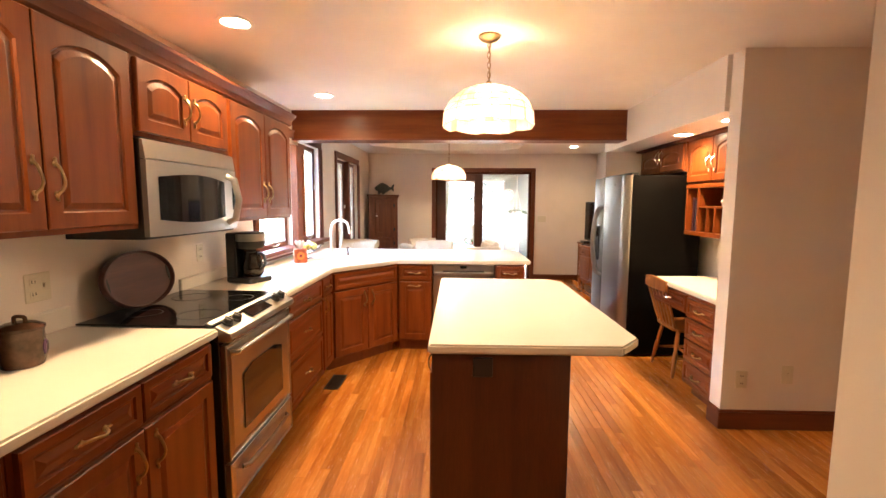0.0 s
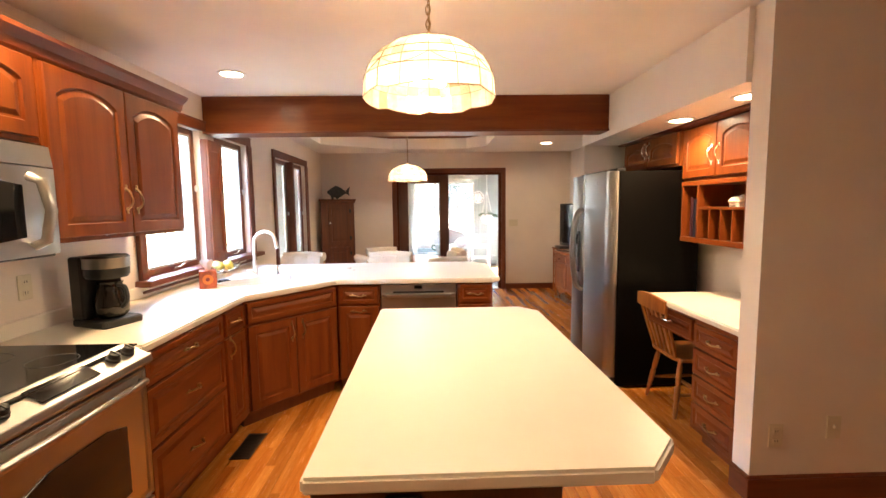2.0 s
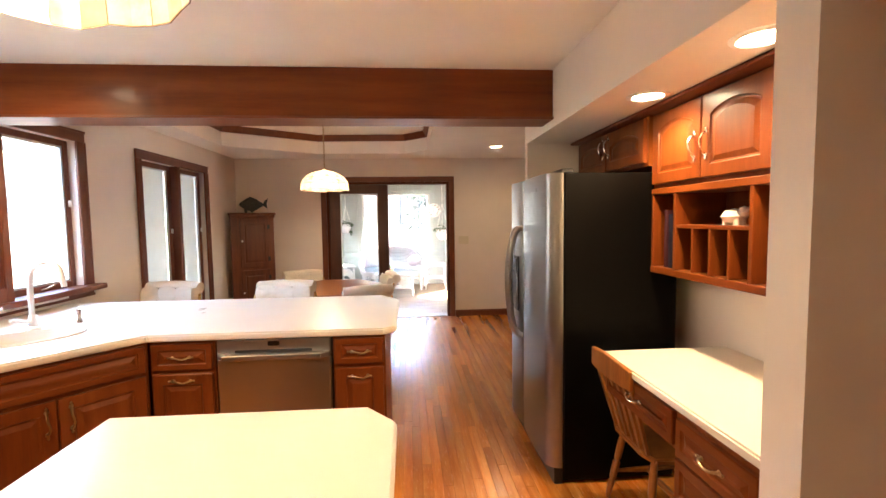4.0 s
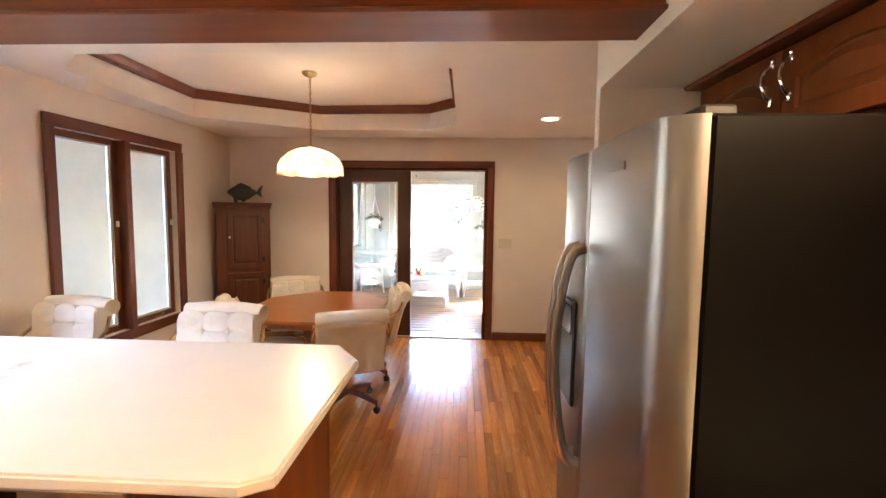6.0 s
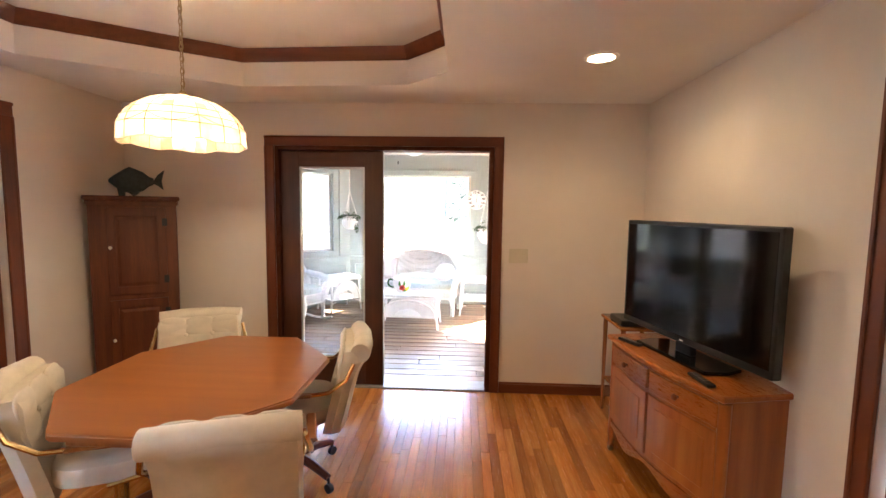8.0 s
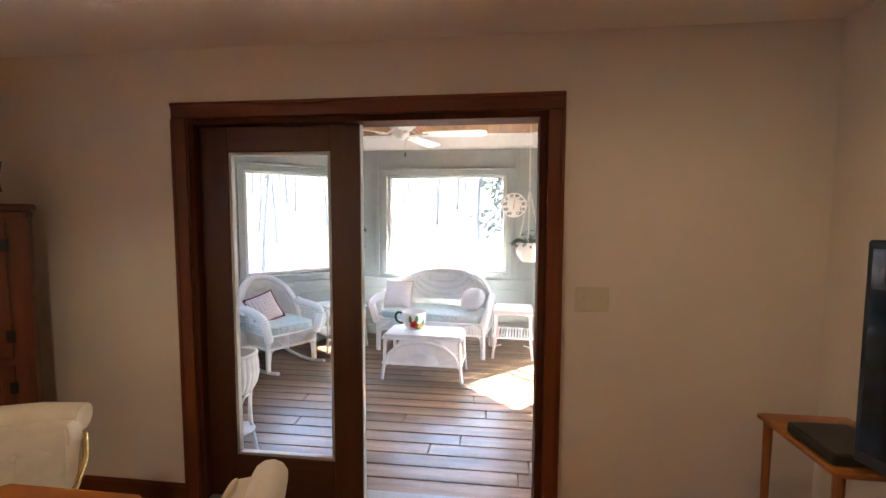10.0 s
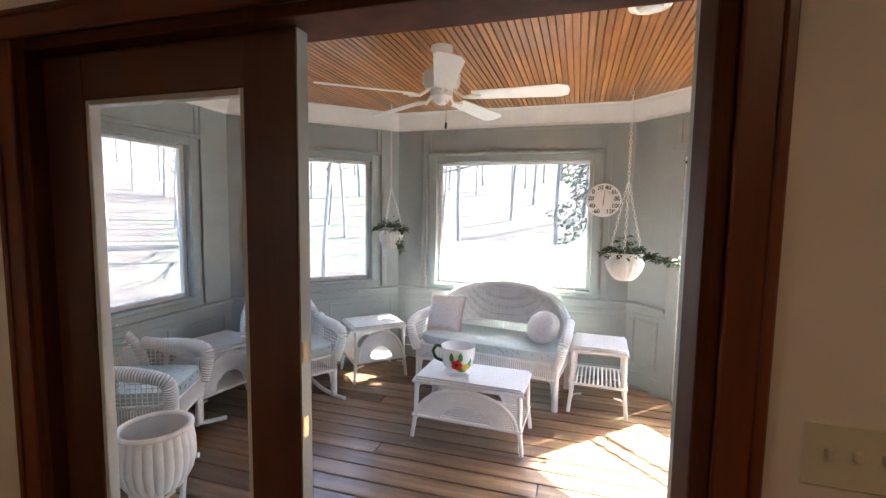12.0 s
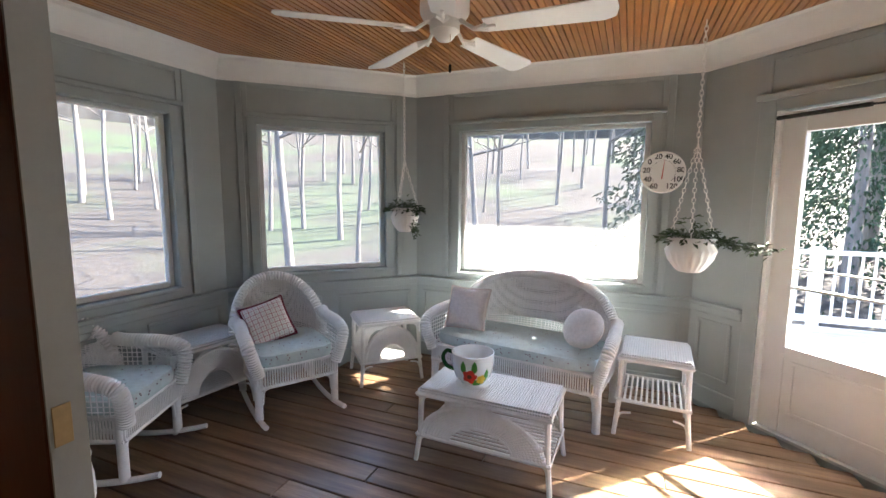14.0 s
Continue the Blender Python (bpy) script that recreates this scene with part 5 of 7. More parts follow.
def wicker_table(m, w, d, h, label, group, arch_front=True, name="wicker_side_table"):
    ob = thing(name, m, label, "table", group)
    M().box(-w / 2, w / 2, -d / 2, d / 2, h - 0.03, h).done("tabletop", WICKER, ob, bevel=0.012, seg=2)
    rim = M()
    rim.tube([(-w / 2, -d / 2, h - 0.035), (w / 2, -d / 2, h - 0.035), (w / 2, d / 2, h - 0.035), (-w / 2, d / 2, h - 0.035), (-w / 2, -d / 2, h - 0.035)], 0.012, 6)
    rim.done("rim", CANE, ob)
    for sx in (-1, 1):
        for sy in (-1, 1):
            M().tube([(sx * (w / 2 - 0.02), sy * (d / 2 - 0.02), h - 0.04), (sx * (w / 2 - 0.015), sy * (d / 2 - 0.015), h * 0.4), (sx * (w / 2 + 0.005), sy * (d / 2 + 0.005), 0)], [0.017, 0.016, 0.014], 8).done("leg", CANE, ob, smooth=True)
            M().tube(smooth_path([(sx * (w / 2 - 0.025), sy * (d / 2 - 0.02), h - 0.12), (sx * (w / 2 - 0.04), sy * (d / 2 - 0.02), h - 0.06), (sx * (w / 2 - 0.10), sy * (d / 2 - 0.02), h - 0.045)], 4), 0.007, 6).done("brace", CANE, ob, smooth=True)
            M().tube(smooth_path([(sx * (w / 2 - 0.01), sy * (d / 2 - 0.01), 0.09), (sx * (w / 2 - 0.03), sy * (d / 2 - 0.01), 0.14), (sx * (w / 2 - 0.09), sy * (d / 2 - 0.01), 0.155)], 4), 0.007, 6).done("brace", CANE, ob, smooth=True)
    z = h * (0.36 if arch_front else 0.44)
    nb = int(d / 0.034)
    for i in range(nb + 1):
        s = -0.5 + (i + 0.5) / (nb + 1)
        ends = [(-w / 2 + 0.01, d * s, z), (w / 2 - 0.01, d * s, z)] if arch_front else [(w * s, -d / 2 + 0.01, z), (w * s, d / 2 - 0.01, z)]
        M().tube(ends, 0.0075, 6).done("shelf_slat", CANE, ob)
    fr = M()
    fr.tube([(-w / 2, -d / 2, z), (w / 2, -d / 2, z), (w / 2, d / 2, z), (-w / 2, d / 2, z), (-w / 2, -d / 2, z)], 0.012, 6)
    fr.done("shelf_frame", CANE, ob)
    if arch_front:
        for sy in (-1, 1):
            y = sy * d / 2
            R, r0 = w / 2 - 0.03, (w / 2 - 0.03) * 0.52
            hgt = h - 0.06 - z
            def fan_s(u, v, y=y, R=R, r0=r0, hgt=hgt):
                a = math.pi * u
                q = r0 / R + (1 - r0 / R) * v
                return Vector((-R * q * math.cos(a), y, z + hgt * q * math.sin(a)))
            weave(M(), fan_s, steps(44), steps(9), 0.0062, 18).done("arch_panel", CANE, ob, "fan of woven cane")
            braid([fan_s(i / 20, 1.0) for i in range(21)], 0.015, 60, 6).done("arch_rim", CANE, ob, smooth=True)
            M().tube([fan_s(i / 14, 0.0) for i in range(15)], 0.008, 6).done("arch_rim", CANE, ob, smooth=True)
    return ob


SETG = "sunroom wicker tables"
wicker_table(facing(0.54, 10.46, -2), 0.76, 0.40, 0.435, "white wicker coffee table with arched front", SETG, True, "wicker_coffee_table")
wicker_table(facing(1.42, 11.24, -3), 0.42, 0.44, 0.535, "white wicker end table with a slatted shelf", SETG, False)
wicker_table(facing(-0.65, 11.30, 45), 0.50, 0.42, 0.52, "white wicker end table with an arched front", SETG, True)
wicker_table(facing(-1.53, 10.22, 80), 0.56, 0.40, 0.53, "white wicker end table beside the rocking chair", SETG, True)


def pillow(name, m, w, h, t, mat, label, trim=None):
    ob = thing(name, m, label, "pillow", "sunroom pillows")
    if not trim:
        cushion(w, h, t, 8, 2.2).done("cover", mat, ob, smooth=True)
        return ob
    n, rows = 16, []
    edge = lambda u, v: (w / 2 * u * (1 - 0.07 * (1 - v * v)), h / 2 * v * (1 - 0.07 * (1 - u * u)))
    me = M()
    for s in (-1, 1):
        grid = [[(*edge(2 * i / n - 1, 2 * j / n - 1), s * t / 2 * max(0.0, (1 - (2 * i / n - 1) ** 2) * (1 - (2 * j / n - 1) ** 2)) ** 0.42) for i in range(n + 1)] for j in range(n + 1)]
        me.loops(grid, closed=False, caps=False)
    me.done("cover", mat, ob, smooth=True)
    ring_ = [edge(u, -1) for u in (2 * i / n - 1 for i in range(n))] + [edge(1, v) for v in (2 * i / n - 1 for i in range(n))]
    ring_ += [edge(-u, 1) for u in (2 * i / n - 1 for i in range(n))] + [edge(-1, -v) for v in (2 * i / n - 1 for i in range(n + 1))]
    braid([(x, y, 0) for x, y in ring_], 0.011, 90, 6).done("fringe", trim, ob, "fringed edge", smooth=True)
    return ob


def plaid_material():
    mat, n, l, b = nodes_of("white_red_plaid_cotton")
    vec = coords(n, l, (1, 1, 1))
    sep = n.new("ShaderNodeSeparateXYZ")
    l.new(vec, sep.inputs[0])
    lines_ = []
    for axis, f in ((0, 58.0), (1, 58.0), (0, 29.0), (1, 29.0)):
        fr = math_node(n, l, "FRACT", math_node(n, l, "MULTIPLY", sep.outputs[axis], f))
        lines_.append(math_node(n, l, "LESS_THAN", fr, 0.12))
    red = math_node(n, l, "MAXIMUM", lines_[2], lines_[3])
    grey = math_node(n, l, "MAXIMUM", lines_[0], lines_[1])
    c = mix_node(n, l, (0.78, 0.76, 0.74), (0.30, 0.30, 0.34), math_node(n, l, "MULTIPLY", grey, 0.55))
    c = mix_node(n, l, c, (0.40, 0.06, 0.08), math_node(n, l, "MULTIPLY", red, 0.7))
    l.new(c, b.inputs["Base Color"])
    b.inputs["Roughness"].default_value = 0.9
    return mat


CRIMSON = plain("crimson_fringe", (0.16, 0.01, 0.03), 0.9, vary=0.3, scale=60)
PALE = plain("white_printed_cotton", (0.74, 0.70, 0.70), 0.9, vary=0.12, scale=45, relief=0.3, fine=300)
lean = lambda x, y, z, turn, tip, spin=0: Matrix.Translation((x, y, z)) @ Matrix.Rotation(radians(turn), 4, "Z") @ Matrix.Rotation(radians(tip), 4, "X") @ Matrix.Rotation(radians(spin), 4, "Z")
pillow("throw_pillow", lean(-1.17, 10.51, 0.60, 50, 60, 16), 0.31, 0.31, 0.13, plaid_material(), "white plaid pillow with crimson fringe on the rocking chair", CRIMSON)
pillow("throw_pillow", lean(0.06, 11.38, 0.625, -6, 66), 0.34, 0.34, 0.13, PALE, "white printed square pillow on the settee", plain("blush_fringe", (0.6, 0.52, 0.5), 0.9))
pillow("throw_pillow", lean(0.96, 11.26, 0.605, -32, 58), 0.31, 0.29, 0.11, PALE, "round white floral pillow on the settee")


# ---- baseboards ----
def baseboard(p0, p1, h=0.095):
    d = Vector(p1) - Vector(p0)
    m = Matrix.Translation((*p0, 0)) @ Matrix.Rotation(math.atan2(d.y, d.x), 4, "Z")
    ob = M().box(0, d.length, -0.016, 0, 0, h - 0.018).box(0, d.length, -0.010, 0, h - 0.018, h).done("baseboard", TRIM_X, m=m, bevel=0.003)
    return tagged(ob, "stained wooden baseboard along the wall", "baseboard", kind="structure")


baseboard((1.547, 8.36), (2.69, 8.36))
baseboard((-1.66, 8.36), (-0.436, 8.36))
baseboard((2.69, 8.34), (2.69, 6.32))
baseboard((-1.66, 4.66), (-1.66, 8.34))
baseboard((1.774, 2.585), (3.19, 2.585), 0.13)
baseboard((1.79, 2.71), (1.79, 2.57), 0.13)
baseboard((1.76, 5.03), (1.76, 4.97), 0.095)
baseboard((3.2, 2.57), (3.2, 0.6), 0.13)


# ---- lamps ----
def glass_shade_material():
    mat, n, l, b = nodes_of("leaded_cream_glass")
    vec = coords(n, l, (1, 1, 1))
    geo = n.new("ShaderNodeNewGeometry")
    tone = ramp_node(n, l, noise_node(n, l, vec, 9.0), [(0.3, (0.46, 0.30, 0.19)), (0.5, (0.54, 0.46, 0.36)), (0.7, (0.60, 0.56, 0.49))])
    own = ramp_node(n, l, geo.outputs["Random Per Island"], [(0.0, (0.75, 0.42, 0.25)), (0.35, (0.95, 0.85, 0.72)), (1.0, (1, 1, 1))])
    c = mix_node(n, l, tone, own, 0.8, "MULTIPLY")
    tr, df, gl, m1, m2 = (n.new("ShaderNode" + k) for k in ("BsdfTranslucent", "BsdfDiffuse", "BsdfGlossy", "MixShader", "MixShader"))
    l.new(c, tr.inputs[0]), l.new(c, df.inputs[0])
    gl.inputs["Roughness"].default_value = 0.12
    m1.inputs[0].default_value, m2.inputs[0].default_value = 0.35, 0.06
    l.new(tr.outputs[0], m1.inputs[1]), l.new(df.outputs[0], m1.inputs[2])
    l.new(m1.outputs[0], m2.inputs[1]), l.new(gl.outputs[0], m2.inputs[2])
    l.new(m2.outputs[0], n["Material Output"].inputs[0])
    return mat


SHADE = glass_shade_material()
LEAD = plain("dark_leading", (0.16, 0.10, 0.05), 0.35, 0.8, vary=0.2)
BULB = glow("lit_bulb", (1.0, 0.80, 0.52), 1.2)


def chain(me, x, y, z0, z1, link=0.032, r=0.0022, w=0.009):
    z, k = z0, 0
    while z < z1 - link * 0.6:
        pts = []
        for j in range(11):
            a = 2 * math.pi * j / 10
            q = (w * math.cos(a), link * 0.62 * math.sin(a))
            pts.append((x + (q[0] if k % 2 else 0), y + (0 if k % 2 else q[0]), z + link / 2 + q[1]))
        me.tube(pts, r, 5)
        z, k = z + link * 0.86, k + 1
    return me


def pendant(x, y, ceiling, top, rim, radius, label, energy):
    ob = thing("pendant_lamp", Matrix.Translation((x, y, 0)), label, "lamp", "leaded glass pendants")
    M().lathe([(0.062, ceiling - 0.001), (0.062, ceiling - 0.012), (0.045, ceiling - 0.028), (0.012, ceiling - 0.04)], 22).done("canopy", BRASS, ob, smooth=True)
    c = chain(M(), 0, 0, top + 0.02, ceiling - 0.03)
    c.tube([(0.003, 0.002, top), (0.006, -0.004, (top + ceiling) / 2), (0.002, 0.0, ceiling - 0.03)], 0.002, 5)
    c.done("chain", BRASS, ob, "antique brass chain")
    M().lathe([(0.045, top - 0.008), (0.04, top + 0.006), (0.02, top + 0.014), (0.012, top + 0.03)], 18).done("cap", BRASS, ob, smooth=True)
    nm, nr = 32, 7
    drop = top - rim

    def dome(i, j, s=1.0):
        u = j / nr
        a = 2 * math.pi * i / nm
        ang = radians(12) + radians(78) * u
        q = radius * math.sin(ang) ** 0.9 * s
        z = rim + drop * math.cos(ang) * 1.02
        if j == nr:
            z -= 0.022 + 0.02 * abs(math.sin(a * 4)) + 0.006 * math.sin(a * 8 + 1)
        return (q * math.cos(a), q * math.sin(a), z)
    gl, gap = M(), 0.0
    for j in range(nr):
        for i in range(nm):
            gl.add([dome(i, j), dome(i + 1, j), dome(i + 1, j + 1), dome(i, j + 1)], [(0, 1, 2, 3)])
    sh = gl.done("shade", SHADE, ob, "cream leaded glass shade with a scalloped edge")
    ld = M()
    for i in range(0, nm, 2):
        ld.tube([dome(i, j, 1.004) for j in range(nr + 1)], 0.0019, 4)
    for j in (2, 4, 5, 6, 7):
        ld.tube([dome(i, j, 1.004) for i in range(nm + 1)], 0.0019, 4)
    for k in range(8):
        ld.tube([(lambda p, q, t: tuple(a + (b - a) * t for a, b in zip(p, q)))(dome(4 * k + i, 5, 1.006), dome(4 * k + i, 6, 1.006), abs(math.sin(math.pi * i / 4))) for i in range(5)], 0.0018, 4)
    tagged(ld.done("leading", LEAD, sh, "dark leading lines"), kind="stuff")
    for k in range(2):
        a = math.pi * k + 0.7
        bx, by_ = 0.06 * math.cos(a), 0.06 * math.sin(a)
        M().lathe([(0.001, rim + 0.02), (0.022, rim + 0.032), (0.03, rim + 0.055), (0.022, rim + 0.085), (0.013, rim + 0.11)], 14, Matrix.Translation((bx, by_, 0))).done("bulb", BULB, ob, "lit bulb", smooth=True)
    lamp("pendant_light", "POINT", energy, (1.0, 0.78, 0.53), Matrix.Translation((x, y, rim + 0.03)), 0.05)
    return ob


pendant(0.228, 2.365, H, 2.13, 1.94, 0.262, "lit leaded glass pendant above the island", PEND_K)
pendant(-0.08, 6.72, TOP, 2.05, 1.87, 0.265, "lit leaded glass pendant above the dining table", PEND_D)


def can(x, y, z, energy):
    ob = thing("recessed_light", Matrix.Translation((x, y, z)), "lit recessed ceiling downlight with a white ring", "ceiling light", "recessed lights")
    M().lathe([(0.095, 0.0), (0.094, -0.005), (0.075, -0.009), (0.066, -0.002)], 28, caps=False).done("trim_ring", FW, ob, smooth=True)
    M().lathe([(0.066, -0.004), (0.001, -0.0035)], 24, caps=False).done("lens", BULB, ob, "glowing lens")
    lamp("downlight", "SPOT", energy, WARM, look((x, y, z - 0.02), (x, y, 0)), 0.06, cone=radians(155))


# first one is out of view, added at the row's spacing to brighten near cabinets
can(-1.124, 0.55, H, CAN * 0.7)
can(-1.124, 2.149, H, CAN)
can(-1.133, 3.744, H, CAN)
can(1.975, 7.27, H, CAN * 0.24)
can(1.98, 3.66, 2.06, CAN * 0.9)
can(1.98, 2.98, 2.06, CAN * 0.7)

# ---- kitchen small things ----
cut = M().prism([(-1.32 + 0.27 * math.cos(a) * 1.0, 4.12 + 0.27 * math.sin(a)) for a in (2 * math.pi * i / 28 for i in range(28))], 0.80, 1.0)
cut.v = [((x + 1.32) * 0.80 - (y - 4.12) * 0.28 - 1.14, (x + 1.32) * 0.60 + (y - 4.12) * 0.55 + 3.98, z) for x, y, z in cut.v]
cutter = cut.done("cutter", WHITE)
ctop = bpy.data.objects["countertop.001"]
md = ctop.modifiers.new("sink", "BOOLEAN")
md.object, md.operation = cutter, "DIFFERENCE"
bpy.context.view_layer.update()
old = ctop.data
ctop.data = bpy.data.meshes.new_from_object(ctop.evaluated_get(bpy.context.evaluated_depsgraph_get()))
ctop.modifiers.clear()
ring = [Vector((v[0], v[1])) for v in cut.v[:28]]
mid = sum(ring, Vector((0, 0))) / 28
bpy.data.objects.remove(cutter)
sk_ = thing("sink", Matrix.Translation((mid.x, mid.y, 0)), "white enamel sink set into the corner countertop", "sink")
ENAMEL = plain("white_enamel", (0.82, 0.82, 0.80), 0.15, vary=0.03, relief=0)
basin = M().loops([[((p - mid).x * s, (p - mid).y * s, z) for p in ring] for s, z in ((1.06, 0.916), (1.05, 0.925), (1.0, 0.925), (0.985, 0.91), (0.93, 0.78), (0.80, 0.745), (0.05, 0.74))], caps=False)
basin.loops([[((p - mid).x * s, (p - mid).y * s, z) for p in ring] for s, z in ((0.995, 0.90), (0.95, 0.77), (0.80, 0.735), (0.05, 0.73))], caps=False)
basin.done("basin", ENAMEL, sk_, smooth=True)
SATIN = plain("satin_chrome", (0.82, 0.81, 0.79), 0.34, 0.55, vary=0.03, relief=0)
fc = thing("faucet", Matrix.Translation((-1.22, 4.19, 0.915)) @ Matrix.Rotation(radians(-8), 4, "Z") @ Matrix.Scale(1.2, 4), "chrome high-arc kitchen faucet with side sprayer", "faucet")
M().lathe([(0.03, 0), (0.028, 0.012), (0.018, 0.02), (0.017, 0.06), (0.013, 0.07)], 18).done("base", SATIN, fc, smooth=True)
M().tube(smooth_path([(0, 0, 0.05), (0, 0, 0.22), (0.02, 0, 0.285), (0.08, 0, 0.315), (0.14, 0, 0.29), (0.16, 0, 0.23), (0.165, 0, 0.20)]), 0.0115, 12).done("spout", SATIN, fc, smooth=True)
M().tube([(0, -0.015, 0.04), (0.0, -0.07, 0.06), (0.0, -0.10, 0.065)], 0.008, 8).done("lever", SATIN, fc, smooth=True)
sp_ = thing("soap_dispenser", Matrix.Translation((-1.10, 4.36, 0.915)), "small chrome sprayer beside the sink", "dispenser")
M().lathe([(0.02, 0), (0.018, 0.02), (0.011, 0.03), (0.012, 0.07), (0.009, 0.08)], 14).done("body", CHROME, sp_, smooth=True)
M().tube([(0, 0, 0.075), (0, 0, 0.085), (0.04, -0.03, 0.08)], 0.006, 8).done("nozzle", CHROME, sp_, smooth=True)

cfm = thing("coffee_maker", Matrix.Translation((-1.40, 2.77, 0.915)) @ Matrix.Rotation(radians(70), 4, "Z"), "black drip coffee maker with a steel band", "coffee maker")
M().prism([(-0.09, -0.12), (0.09, -0.12), (0.10, -0.10), (0.10, 0.10), (0.08, 0.12), (-0.08, 0.12), (-0.10, 0.10), (-0.10, -0.10)], 0, 0.035).done("base", BLACK, cfm, bevel=0.006)
M().prism([(-0.10, 0.02), (0.10, 0.02), (0.10, 0.10), (0.08, 0.12), (-0.08, 0.12), (-0.10, 0.10)], 0.035, 0.34).done("tower", BLACK, cfm, bevel=0.008)
M().lathe([(0.085, 0.235), (0.095, 0.25), (0.098, 0.335), (0.09, 0.345)], 24, Matrix.Translation((0, -0.02, 0))).done("brew_head", BLACK, cfm, smooth=True)
M().lathe([(0.099, 0.285), (0.099, 0.335)], 24, Matrix.Translation((0, -0.02, 0)), caps=False).done("steel_band", STEEL, cfm, "brushed steel band", smooth=True)
cf = M().lathe([(0.05, 0.037), (0.072, 0.06), (0.075, 0.11), (0.055, 0.17), (0.05, 0.20), (0.056, 0.215)], 22, Matrix.Translation((0, -0.035, 0))).done("carafe", plain("dark_carafe_glass", (0.015, 0.012, 0.01), 0.05, relief=0), cfm, "dark glass carafe", smooth=True)
M().tube(smooth_path([(0, -0.085, 0.20), (0, -0.135, 0.19), (0, -0.145, 0.13), (0, -0.105, 0.09)]), 0.010, 8).done("handle", BLACK, cf, smooth=True)

UMBER = wood("dark_carved_tray_wood", (0.055, 0.016, 0.010), (0.085, 0.025, 0.015), (0.12, 0.04, 0.022), 0.4, "x", 1.0, 0.2, 0.1)
tr_ = thing("serving_tray", Matrix.Translation((-1.545, 1.935, 0.928)) @ Matrix.Rotation(radians(90), 4, "Z") @ Matrix.Rotation(radians(-14), 4, "X"), "dark oval wooden serving tray leaning on the wall", "tray")
prof_t = [(1.0, 0.0), (1.0, 0.026), (0.985, 0.03), (0.955, 0.03), (0.94, 0.024), (0.92, 0.012), (0.80, 0.010), (0.78, 0.010)]
M().loops([[(0.25 * s * math.cos(a), -z, 0.145 + 0.145 * s * math.sin(a)) for a in (2 * math.pi * i / 48 for i in range(48))] for s, z in prof_t]).done("dish", UMBER, tr_, smooth=True)
for s in (-1, 1):
    M().prism([(s * 0.218 + 0.011 * math.cos(a), 0.145 + 0.045 * math.sin(a)) for a in (2 * math.pi * i / 16 for i in range(16))], 0, 0.002, pose(0, -0.0125, 0, 90)).done("grip_slot", DARK, tr_)

CROCK = plain("brown_glazed_stoneware", (0.10, 0.05, 0.03), 0.25, vary=0.5, scale=20)
PLUM = plain("plum_glaze", (0.07, 0.03, 0.08), 0.25, vary=0.2)


def crock(x, y, h, r, label):
    ob = thing("canister", Matrix.Translation((x, y, 0.915)), label, "canister", "stoneware canisters")
    M().lathe([(r * 0.9, 0), (r, 0.02), (r * 1.02, h * 0.5), (r, h * 0.95), (r * 1.04, h)], 28).done("jar", CROCK, ob, smooth=True)
    ld_ = M().lathe([(r * 1.06, h + 0.001), (r * 1.06, h + 0.008), (r * 0.7, h + 0.02), (0.02, h + 0.024)], 28).done("lid", CROCK, ob, smooth=True)
    M().tube(smooth_path([(-0.02, 0, h + 0.022), (-0.016, 0, h + 0.04), (0.016, 0, h + 0.04), (0.02, 0, h + 0.022)]), 0.006, 8).done("lid_handle", CROCK, ld_, smooth=True)
    f = cushion(0.05, 0.012, 0.055, 6, 2.0).done("fruit_relief", PLUM, ob, "plum-coloured fruit relief", smooth=True)
    f.matrix_basis = Matrix.Rotation(radians(30), 4, "Z") @ Matrix.Translation((r * 1.0, 0, h * 0.45)) @ Matrix.Rotation(radians(90), 4, "Z")


crock(-1.405, 1.14, 0.125, 0.062, "brown stoneware canister with a fruit relief")
crock(-1.46, 0.94, 0.15, 0.07, "taller brown stoneware canister on the counter")

tis = thing("tissue_box", Matrix.Translation((-1.39, 3.76, 0.915)) @ Matrix.Rotation(radians(25), 4, "Z"), "orange and purple cube tissue box with a tissue", "tissue box")
M().box(-0.055, 0.055, -0.055, 0.055, 0, 0.125).done("box", plain("orange_purple_card", (0.45, 0.10, 0.03), 0.6, vary=0.7, scale=16), tis, bevel=0.003)
for k in range(4):
    M().lathe([(0.036, 0.0), (0.034, 0.0015), (0.001, 0.0015)], 18, Matrix.Rotation(radians(90 * k), 4, "Z") @ pose(0, -0.0552, 0.065, 90)).done("flower_print", plain("orange_print", (0.75, 0.22, 0.04), 0.6), tis, "round orange print")
    M().lathe([(0.014, 0.001), (0.013, 0.003), (0.001, 0.003)], 12, Matrix.Rotation(radians(90 * k), 4, "Z") @ pose(0, -0.0552, 0.065, 90)).done("flower_print", plain("dark_red_print", (0.2, 0.02, 0.02), 0.6), tis)
TISSUE = plain("tissue_paper", (0.85, 0.85, 0.85), 0.9)
rows = [[(0.012 * (1 + 2.2 * v) * math.cos(a) * (1 + 0.3 * math.sin(3 * a + 4 * v)), 0.008 * (1 + 2.5 * v) * math.sin(a), 0.12 + 0.075 * v + 0.012 * v * math.sin(5 * a)) for a in (2 * math.pi * i / 20 for i in range(20))] for v in (0, 0.3, 0.6, 1.0)]
M().loops(rows, caps=False).loops([[(x * 0.9, y * 0.9, z - 0.002) for x, y, z in r] for r in rows], caps=False).done("tissue", TISSUE, tis, smooth=True)

